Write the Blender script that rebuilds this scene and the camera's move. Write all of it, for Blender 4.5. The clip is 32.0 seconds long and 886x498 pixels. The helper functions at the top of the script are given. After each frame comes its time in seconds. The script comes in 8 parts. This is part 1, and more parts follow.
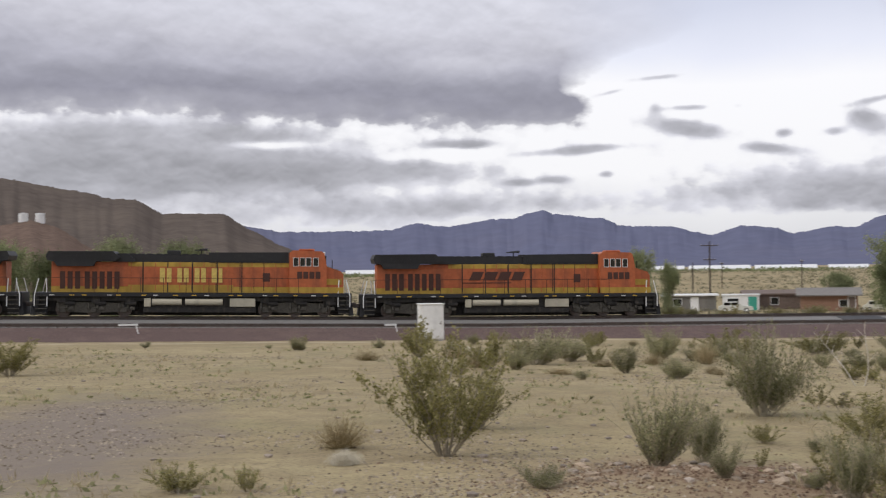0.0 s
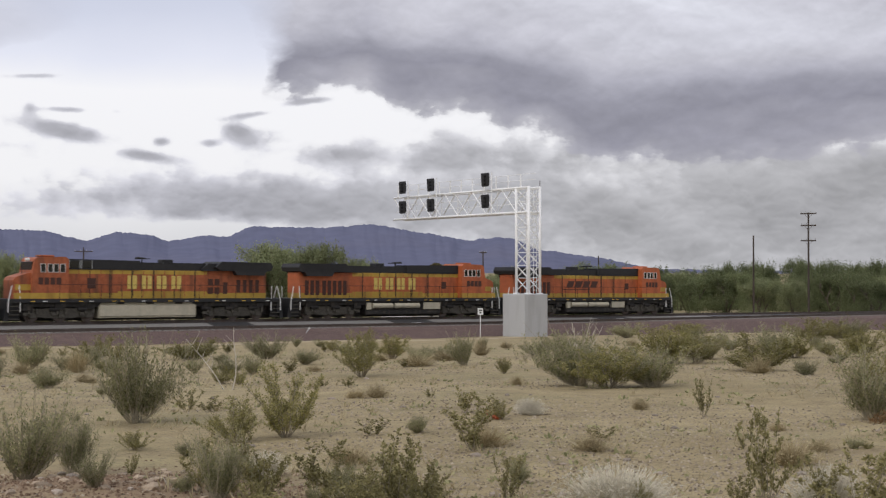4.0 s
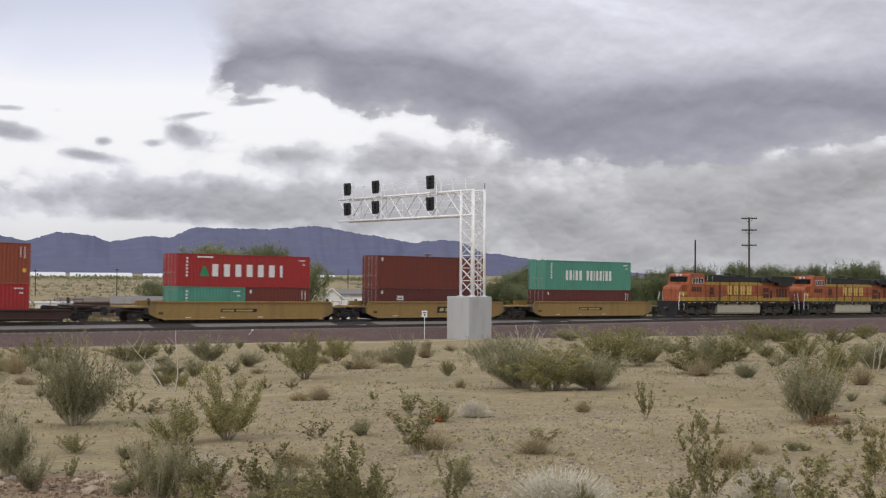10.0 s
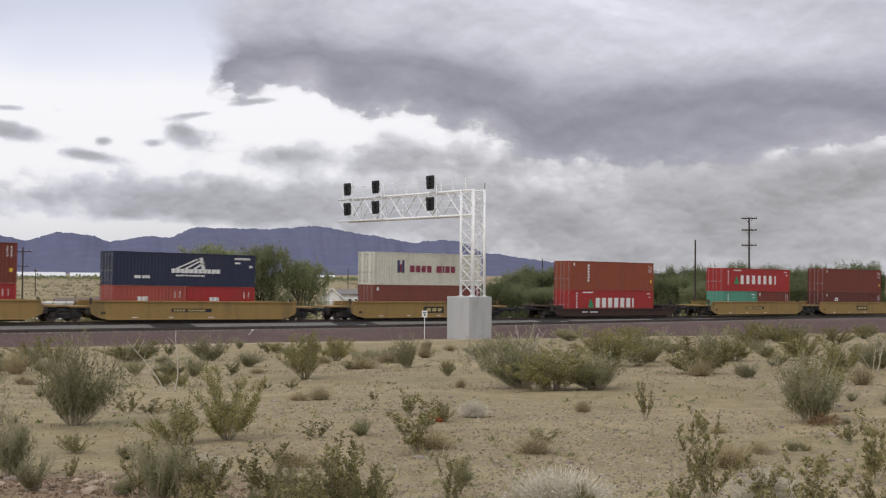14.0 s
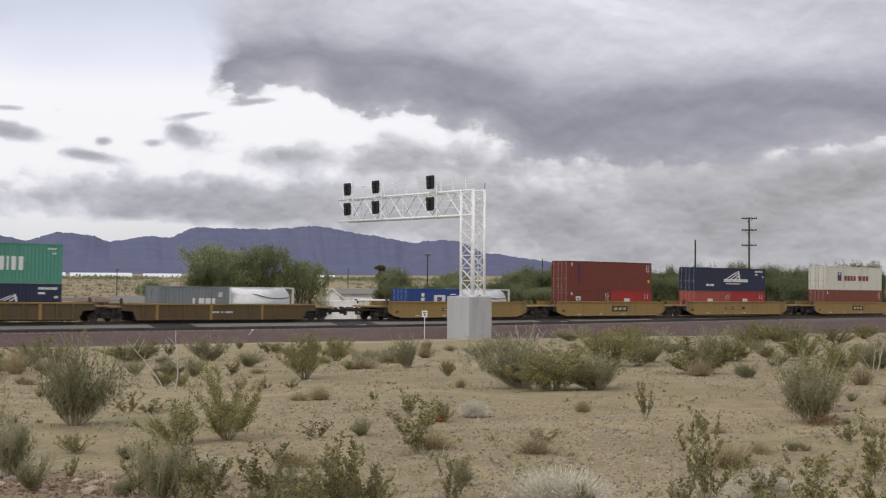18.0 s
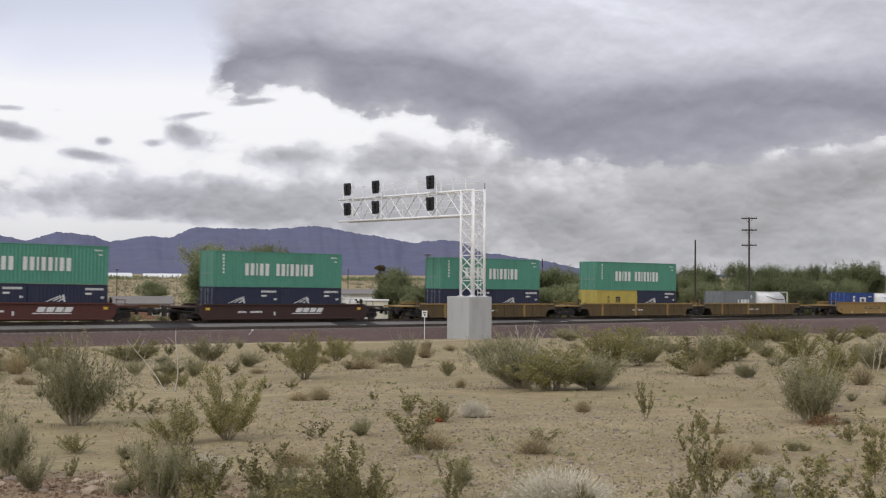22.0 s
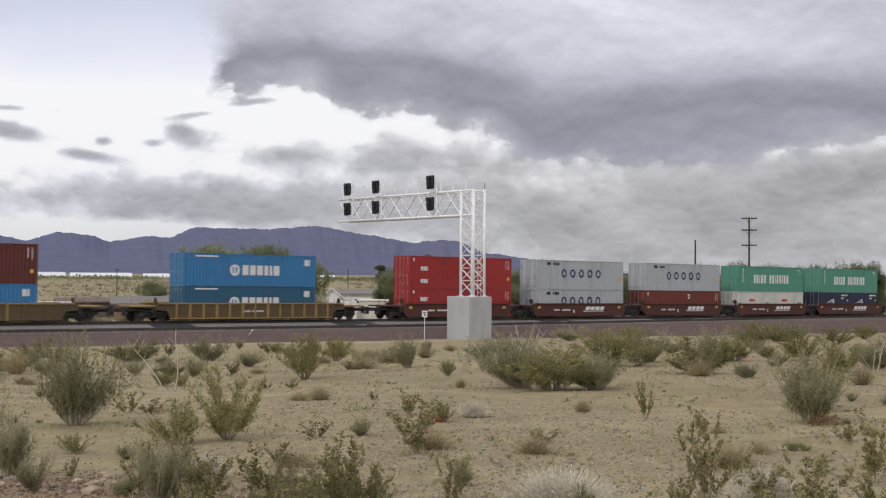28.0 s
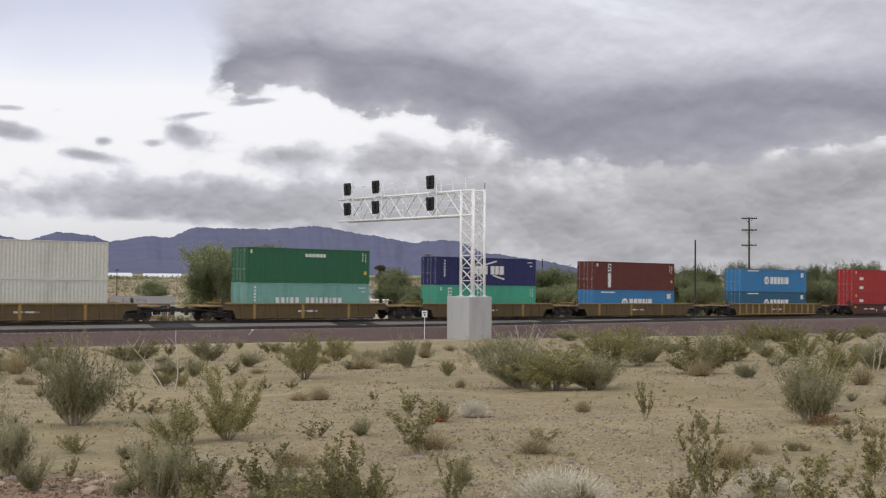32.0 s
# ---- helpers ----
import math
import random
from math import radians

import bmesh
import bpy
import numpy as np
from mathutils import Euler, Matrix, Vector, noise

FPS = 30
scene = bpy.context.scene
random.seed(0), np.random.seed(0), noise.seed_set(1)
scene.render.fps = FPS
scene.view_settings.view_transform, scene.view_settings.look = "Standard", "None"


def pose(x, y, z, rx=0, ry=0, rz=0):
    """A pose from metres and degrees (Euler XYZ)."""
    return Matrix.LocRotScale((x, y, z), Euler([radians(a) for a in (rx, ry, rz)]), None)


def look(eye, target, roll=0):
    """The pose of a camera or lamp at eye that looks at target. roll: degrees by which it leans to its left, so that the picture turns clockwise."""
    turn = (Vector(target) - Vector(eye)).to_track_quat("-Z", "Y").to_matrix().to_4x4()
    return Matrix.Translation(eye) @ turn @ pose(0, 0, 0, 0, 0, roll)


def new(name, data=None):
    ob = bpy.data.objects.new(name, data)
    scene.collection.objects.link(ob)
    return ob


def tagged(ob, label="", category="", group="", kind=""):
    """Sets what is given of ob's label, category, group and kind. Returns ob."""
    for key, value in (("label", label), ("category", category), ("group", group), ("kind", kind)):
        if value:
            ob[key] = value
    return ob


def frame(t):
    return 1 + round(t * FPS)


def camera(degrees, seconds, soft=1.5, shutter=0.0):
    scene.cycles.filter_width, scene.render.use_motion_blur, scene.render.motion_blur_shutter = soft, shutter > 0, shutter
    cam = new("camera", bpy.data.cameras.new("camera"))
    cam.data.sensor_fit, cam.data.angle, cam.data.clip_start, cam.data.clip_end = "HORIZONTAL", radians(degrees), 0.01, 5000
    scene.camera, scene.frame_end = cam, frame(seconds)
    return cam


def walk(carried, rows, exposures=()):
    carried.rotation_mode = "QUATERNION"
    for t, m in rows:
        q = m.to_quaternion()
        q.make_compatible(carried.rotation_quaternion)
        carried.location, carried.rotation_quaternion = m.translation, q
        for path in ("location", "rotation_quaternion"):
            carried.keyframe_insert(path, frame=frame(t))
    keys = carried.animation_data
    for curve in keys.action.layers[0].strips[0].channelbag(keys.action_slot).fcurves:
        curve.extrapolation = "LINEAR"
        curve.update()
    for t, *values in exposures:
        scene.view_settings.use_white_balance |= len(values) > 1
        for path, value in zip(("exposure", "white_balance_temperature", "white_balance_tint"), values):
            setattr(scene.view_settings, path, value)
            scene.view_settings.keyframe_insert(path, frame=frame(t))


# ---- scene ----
# ---- camera ----
# World: x runs along the railway the way the train goes, y away from the viewer, z up.
EYE = (0.0, 0.0, 4.8)


def aim(yaw, pitch, roll):
    """A pose at the tripod: yaw to the left from +y, pitch up, roll as look() takes it, in degrees."""
    a, b = radians(yaw), radians(pitch)
    way = Vector((-math.sin(a) * math.cos(b), math.cos(a) * math.cos(b), math.sin(b)))
    return look(EYE, Vector(EYE) + 100 * way, roll)


cam = camera(2 * math.degrees(math.atan(784 / 2200)), 32.0, soft=1.25, shutter=0.25)
walk(cam, [
    (0.0, aim(-8.10, 0.91, -0.85)), (0.5, aim(-13.32, 0.92, -0.68)), (1.0, aim(-18.54, 0.985, -0.51)),
    (1.5, aim(-23.09, 0.99, -0.37)), (2.0, aim(-27.63, 1.03, -0.26)), (2.5, aim(-31.25, 1.05, -0.18)),
    (3.0, aim(-33.57, 1.05, -0.10)), (3.5, aim(-35.22, 1.06, -0.01)), (4.0, aim(-36.32, 1.03, 0.06)),
    (4.5, aim(-37.51, 1.05, 0.08)), (5.2, aim(-38.6, 1.10, 0.20)), (6.0, aim(-38.95, 1.14, 0.32)),
    (6.5, aim(-38.97, 1.15, 0.36)), (7.0, aim(-38.97, 1.15, 0.36)), (9.0, aim(-38.88, 1.15, 0.36)),
    (11.0, aim(-38.87, 1.15, 0.36)), (32.0, aim(-38.87, 1.15, 0.36))], [(0.0, 0.08), (1.0, -0.11), (1.6, -0.17), (2.0, -0.13), (3.0, -0.06), (4.0, 0.0), (7.0, 0.03), (32.0, 0.03)])


# ---- light ----
world = bpy.data.worlds.new("sky")
scene.world = world
world.use_nodes = True


def build_sky():
    """Overcast daylight: a clear-sky texture behind broken grey cloud decks laid over the sky dome."""
    nt = world.node_tree
    n, l = nt.nodes, nt.links
    n.clear()

    def math_node(op, a, b=None, c=None, clamp=False):
        m = n.new("ShaderNodeMath")
        m.operation, m.use_clamp = op, clamp
        for i, v in enumerate((a, b, c)):
            if v is None:
                continue
            if isinstance(v, (int, float)):
                m.inputs[i].default_value = v
            else:
                l.new(v, m.inputs[i])
        return m.outputs[0]

    out, bg = n.new("ShaderNodeOutputWorld"), n.new("ShaderNodeBackground")
    sky = n.new("ShaderNodeTexSky")
    sky.sky_type, sky.sun_disc = "NISHITA", False
    sky.sun_elevation, sky.sun_rotation = radians(38), radians(-75)
    tc, sep = n.new("ShaderNodeTexCoord"), n.new("ShaderNodeSeparateXYZ")
    l.new(tc.outputs["Generated"], sep.inputs[0])
    x, y, z = sep.outputs
    # azimuth to the right of +y and elevation, both in degrees
    az = math_node("MULTIPLY", math_node("ARCTAN2", x, y), 57.2958)
    el = math_node("MULTIPLY", math_node("ARCSINE", z), 57.2958)
    # cloud coordinates: the lumps are somewhat wider than high
    flat = n.new("ShaderNodeCombineXYZ")
    l.new(math_node("MULTIPLY", az, 0.17), flat.inputs[0])
    l.new(math_node("MULTIPLY", el, 0.27), flat.inputs[1])

    def fbm(scale, detail, rough, offset, lac=2.1, dist=0.0):
        mp, t = n.new("ShaderNodeMapping"), n.new("ShaderNodeTexNoise")
        mp.inputs["Location"].default_value = offset
        l.new(flat.outputs[0], mp.inputs[0])
        l.new(mp.outputs[0], t.inputs["Vector"])
        t.inputs["Scale"].default_value, t.inputs["Detail"].default_value = scale, detail
        t.inputs["Roughness"].default_value, t.inputs["Lacunarity"].default_value = rough, lac
        t.inputs["Distortion"].default_value = dist
        return math_node("SUBTRACT", t.outputs["Fac"], 0.5)

    big, mid, fine = fbm(0.5, 4, 0.5, (3.1, 1.7, 0)), fbm(1.5, 7, 0.5, (0.4, 5.2, 0), dist=0.15), fbm(4.2, 5, 0.5, (7.7, 2.1, 0))
    # the same lumps seen a little higher: their difference shades the tops light and the bellies dark
    low_up, low_dn = fbm(1.7, 4, 0.5, (2.4, 5.31, 0), dist=0.2), fbm(1.7, 4, 0.5, (2.4, 5.2, 0), dist=0.2)
    relief = math_node("MULTIPLY_ADD", math_node("SUBTRACT", low_dn, low_up), 0.8, math_node("MULTIPLY", fine, 0.16))

    def billow(scale, offset, lift=0.0):
        """Heaped round lumps: high in the middle of each cell, creased between them."""
        mp, v = n.new("ShaderNodeMapping"), n.new("ShaderNodeTexVoronoi")
        mp.inputs["Location"].default_value = (offset[0], offset[1] + lift, 0)
        warp = n.new("ShaderNodeCombineXYZ")
        l.new(math_node("MULTIPLY", fine, 0.30), warp.inputs[0])
        l.new(math_node("MULTIPLY", mid, 0.30), warp.inputs[1])
        ad = n.new("ShaderNodeVectorMath")
        l.new(flat.outputs[0], ad.inputs[0])
        l.new(warp.outputs[0], ad.inputs[1])
        l.new(ad.outputs[0], mp.inputs[0])
        l.new(mp.outputs[0], v.inputs["Vector"])
        v.feature = "SMOOTH_F1"
        v.inputs["Scale"].default_value, v.inputs["Smoothness"].default_value = scale, 0.35
        v.inputs["Detail"].default_value, v.inputs["Roughness"].default_value = 2.0, 0.5
        return math_node("SUBTRACT", 0.45, v.outputs["Distance"])

    swell_dn, swell_up = fbm(0.85, 3, 0.45, (6.4, 3.2, 0)), fbm(0.85, 3, 0.45, (6.4, 3.42, 0))
    swell = math_node("SUBTRACT", swell_dn, swell_up)
    heap, heap_up = billow(4.6, (1.3, 0.2)), billow(4.6, (1.3, 0.2), 0.045)
    puff = math_node("SUBTRACT", heap, heap_up)

    def bank(a0, e0, wa, we, tilt=0.0):
        """A soft oval, 1 in its middle: where a cloud bank or a gap lies."""
        da, de = math_node("SUBTRACT", az, a0), math_node("SUBTRACT", el, e0)
        de = math_node("SUBTRACT", de, math_node("MULTIPLY", da, tilt))
        da, de = math_node("DIVIDE", da, wa), math_node("DIVIDE", de, we)
        r = math_node("ADD", math_node("MULTIPLY", da, da), math_node("MULTIPLY", de, de))
        return math_node("POWER", 2.718, math_node("MULTIPLY", r, -1.0))

    def total(start, terms):
        s = start
        for weight, b in terms:
            s = math_node("MULTIPLY_ADD", b, weight, s)
        return s

    def ramp(value, lo, hi, stops):
        """Stops of (value, grey) or (value, r, g, b) between lo and hi."""
        r = n.new("ShaderNodeValToRGB")
        l.new(math_node("DIVIDE", math_node("SUBTRACT", value, lo), hi - lo, clamp=True), r.inputs[0])
        els = r.color_ramp.elements
        els[0].position, els[1].position = 0.0, 1.0
        for st in stops[1:-1]:
            els.new((st[0] - lo) / (hi - lo))
        for k, st in zip(els, stops):
            c = st[1:] if len(st) == 4 else (st[1],) * 3
            k.color = (*c, 1)
        return r.outputs[0]

    def blend(fac, a, b):
        m = n.new("ShaderNodeMix")
        m.data_type = "RGBA"
        for i, v in ((0, fac), (6, a), (7, b)):
            if isinstance(v, (float, int)):
                m.inputs[i].default_value = v
            elif isinstance(v, tuple):
                m.inputs[i].default_value = (*v, 1)
            else:
                l.new(v, m.inputs[i])
        return m.outputs[2]

    def shade(col, k):
        v = n.new("ShaderNodeVectorMath")
        v.operation = "SCALE"
        l.new(col, v.inputs[0])
        l.new(k, v.inputs["Scale"])
        return v.outputs[0]

    # bright veil behind everything, dimmer and bluer higher up
    clear = n.new("ShaderNodeVectorMath")
    clear.operation = "SCALE"
    l.new(sky.outputs[0], clear.inputs[0])
    clear.inputs["Scale"].default_value = 0.08
    veil = ramp(math_node("ADD", el, math_node("MULTIPLY", big, 2.4)), 0, 14, ((0, 0.62, 0.62, 0.65), (2.0, 0.76, 0.76, 0.79), (4.0, 0.92, 0.915, 0.94), (8.2, 0.95, 0.945, 0.975), (9.6, 0.80, 0.82, 0.93), (11.5, 0.66, 0.69, 0.82), (14, 0.58, 0.61, 0.74)))
    col = blend(0.95, clear.outputs[0], veil)
    # lower broken clouds: cloudlets and banks with heaped, lit tops
    low = math_node("ADD", total(0.315, LOW_CLOUDS(bank)), math_node("MULTIPLY_ADD", mid, 0.66, math_node("MULTIPLY_ADD", fine, 0.30, math_node("MULTIPLY", heap, 0.14))))
    low_a = ramp(low, 0.32, 0.60, ((0.32, 0.0), (0.40, 0.22), (0.47, 0.74), (0.60, 0.96)))
    low_c = ramp(low, 0.35, 1.0, ((0.35, 0.76, 0.76, 0.79), (0.50, 0.60, 0.60, 0.635), (0.65, 0.46, 0.46, 0.485), (1.0, 0.365, 0.365, 0.385)))
    lit_low = math_node("MULTIPLY_ADD", relief, 0.38, math_node("MULTIPLY_ADD", puff, 0.30, math_node("MULTIPLY_ADD", swell, 1.1, 1.0)))
    # cooler towards the gap in the deck, neutral away from it
    tint = n.new("ShaderNodeVectorMath")
    tint.operation = "MULTIPLY"
    l.new(low_c, tint.inputs[0])
    l.new(ramp(az, -20, 70, ((-20, 0.955, 0.957, 1.0), (26, 0.95, 0.953, 1.0), (44, 0.97, 0.97, 0.97), (70, 0.97, 0.97, 0.965))), tint.inputs[1])
    col = blend(low_a, col, shade(tint.outputs[0], lit_low))
    # the high deck: its lower edge by azimuth, and the sides of the gap in it by elevation
    edge = math_node("MULTIPLY", ramp(az, -90, 150, [(a, e / 20) for a, e in DECK_EDGE]), 20.0)
    frayed = math_node("MULTIPLY_ADD", mid, 1.8, math_node("MULTIPLY_ADD", fine, 1.3, math_node("MULTIPLY", heap, 0.5)))
    h = math_node("ADD", math_node("SUBTRACT", el, edge), frayed)
    below = ramp(h, -0.4, 1.2, ((-0.4, 0.0), (-0.1, 0.14), (0.14, 0.80), (0.5, 0.96), (1.2, 1.0)))

    def by_height(stops, top):
        return math_node("MULTIPLY", ramp(el, 0, 20, [(e, v / top) for e, v in stops]), top)

    left_side, left_soft = by_height(GAP_LEFT, 40.0), by_height(GAP_LEFT_SOFT, 40.0)
    right_side, right_soft = by_height(GAP_RIGHT, 40.0), by_height(GAP_RIGHT_SOFT, 40.0)
    wander = math_node("MULTIPLY_ADD", mid, 1.6, math_node("MULTIPLY", fine, 1.6))
    in_left = math_node("ADD", math_node("DIVIDE", math_node("ADD", math_node("SUBTRACT", left_side, az), wander), left_soft), 0.5, clamp=True)
    in_right = math_node("ADD", math_node("DIVIDE", math_node("ADD", math_node("SUBTRACT", az, right_side), wander), right_soft), 0.5, clamp=True)
    deck_a = math_node("MULTIPLY", below, math_node("MAXIMUM", in_left, in_right))
    lit = math_node("ADD", math_node("MULTIPLY_ADD", big, 2.2, math_node("MULTIPLY_ADD", math_node("SUBTRACT", el, edge), 0.75, math_node("MULTIPLY", h, 0.25))), total(0.0, DECK_GLOW(bank)))
    lit = math_node("ADD", lit, math_node("MULTIPLY", mid, 1.6))
    deck_c = ramp(lit, -0.3, 9, ((-0.3, 0.42, 0.415, 0.47), (0.25, 0.36, 0.358, 0.418), (1.0, 0.290, 0.289, 0.348), (1.9, 0.325, 0.325, 0.386), (3.0, 0.44, 0.44, 0.51), (4.6, 0.56, 0.56, 0.63), (9, 0.72, 0.73, 0.81)))
    col = blend(deck_a, col, shade(deck_c, math_node("MULTIPLY_ADD", relief, 0.6, math_node("MULTIPLY_ADD", puff, 0.10, 1.0))))
    l.new(col, bg.inputs[0])
    bg.inputs[1].default_value = 1.0
    l.new(bg.outputs[0], out.inputs[0])


# Lower edge of the high deck: (azimuth, elevation).
DECK_EDGE = ((-90, 7.5), (-12, 6.9), (-4, 6.9), (1, 6.4), (5, 6.3), (10, 6.2), (15.5, 6.3), (22, 8.0), (28.2, 7.7), (31.0, 8.1), (33.0, 8.4), (34.0, 7.3), (38.0, 7.1), (39.0, 6.4), (41.5, 6.2), (42.8, 5.2),
             (43.8, 4.9), (50.0, 4.7), (53.0, 4.8), (56.0, 5.3), (59, 5.9), (62, 6.2), (75, 7.0), (150, 7.5))
# The gap in the deck: (elevation, azimuth of its side), and how softly each side fades out, in degrees.
GAP_LEFT = ((0, 14.7), (7.6, 14.7), (8.1, 13.9), (9.4, 15.2), (10.6, 16.5), (13, 16.0), (20, 14))
GAP_LEFT_SOFT = ((0, 0.5), (8.0, 0.6), (9.4, 2.5), (10.6, 7.0), (13, 9.0), (20, 12))
GAP_RIGHT = ((0, 28.3), (8.6, 28.3), (10, 28.7), (12.5, 28.5), (20, 30))
GAP_RIGHT_SOFT = ((0, 0.6), (9, 0.7), (10.5, 1.6), (13, 3.0), (20, 6))


def LOW_CLOUDS(bank):
    """Banks and gaps below the deck: (weight, oval at azimuth, elevation, half-width, half-height, tilt)."""
    return [
        # the wide banks over the mountains
        (0.42, bank(53, 3.2, 12, 2.8)), (0.16, bank(49, 3.4, 9, 2.0)), (-0.18, bank(44, 4.2, 3.5, 0.5)), (0.34, bank(37.5, 5.4, 4.4, 0.9, -0.05)), (0.46, bank(28, 3.1, 9, 1.0)), (0.20, bank(38, 3.6, 6, 1.2)),
        (0.22, bank(57, 4.6, 5, 0.8)), (0.10, bank(34, 3.0, 10, 1.2)), (0.34, bank(53, 0.8, 12, 1.7)), (0.10, bank(38, 2.0, 6, 1.0)),
        (0.16, bank(5, 2.6, 10, 0.6)), (0.16, bank(-4, 4.0, 14, 2.6)), (0.46, bank(-5, 6.0, 9, 1.0)), (0.50, bank(2, 4.5, 8.5, 0.7)), (0.40, bank(-9, 4.2, 7, 1.0)),
        (0.30, bank(31.5, 5.3, 2.2, 0.55)), (0.35, bank(-60, 4, 40, 3)), (0.35, bank(110, 4, 40, 3)), (0.20, bank(9, 2.9, 7, 0.5)),
    ] + [
        # single cloudlets
        (0.60, bank(19.4, 6.15, 1.7, 0.40, -0.15)), (0.36, bank(17.9, 7.1, 0.4, 0.4)), (0.46, bank(19.4, 7.1, 1.0, 0.16)), (0.50, bank(18.0, 8.5, 1.3, 0.17, 0.06)), (0.34, bank(15.9, 7.9, 0.8, 0.13, 0.2)),
        (0.52, bank(14.4, 5.35, 2.4, 0.20, 0.06)), (0.52, bank(22.9, 5.15, 1.1, 0.22, -0.1)), (0.40, bank(23.5, 5.8, 0.35, 0.2)), (0.30, bank(21.6, 7.1, 0.4, 0.2)),
        (0.58, bank(27.0, 6.2, 1.0, 0.48, -0.2)), (0.42, bank(27.5, 7.1, 1.1, 0.17, 0.15)), (0.44, bank(25.7, 5.8, 0.45, 0.2)), (0.46, bank(30.0, 7.75, 1.2, 0.16, 0.12)),
        (0.42, bank(9.0, 5.7, 1.4, 0.2)), (0.40, bank(11.7, 3.9, 0.8, 0.15)), (0.36, bank(15.6, 4.2, 0.35, 0.16)), (0.36, bank(13.2, 4.0, 0.7, 0.14)),
        # clear places
        (-0.40, bank(0, 5.75, 2.2, 0.22)), (-0.30, bank(7.5, 5.2, 2.4, 0.35)), (-0.25, bank(24, 1.8, 3.0, 0.4)), (-0.10, bank(46, 3.4, 2, 0.5)), (-0.34, bank(22, 10.8, 8, 2.4)), (-0.16, bank(22.5, 7.6, 4, 1.0)), (-0.2, bank(14.5, 4.6, 3, 0.4)),
    ]


def DECK_GLOW(bank):
    """Thinner and thicker places in the deck."""
    return [(3.6, bank(47.4, 11.9, 2.6, 0.32, -0.22)), (1.3, bank(52, 10.2, 5, 0.8, -0.05)), (0.4, bank(45, 10.2, 4, 0.8)), (-2.6, bank(55, 12.0, 5, 0.7, -0.08)), (-1.2, bank(39, 9.2, 4, 0.7, -0.08)), (1.0, bank(31.5, 11.2, 4, 1.1)),
            (-1.9, bank(50, 7.6, 8, 1.8)), (-1.0, bank(33, 9.4, 4, 0.8)), (0.8, bank(13, 10.5, 3, 1.2)), (1.6, bank(4, 11.5, 8, 1.2)), (-0.8, bank(3, 8.0, 9, 0.8)), (1.5, bank(9.5, 9.4, 3, 0.5))]


build_sky()
sun = new("sun", bpy.data.lights.new("sun", "SUN"))
sun.data.energy, sun.data.angle, sun.data.color = 1.1, radians(14), (1.0, 0.95, 0.88)
sun.matrix_world = look((0, 0, 0), (math.cos(radians(38)) * 0.95, math.cos(radians(38)) * 0.25, -math.sin(radians(38))))
scene.view_settings.exposure = 0.0


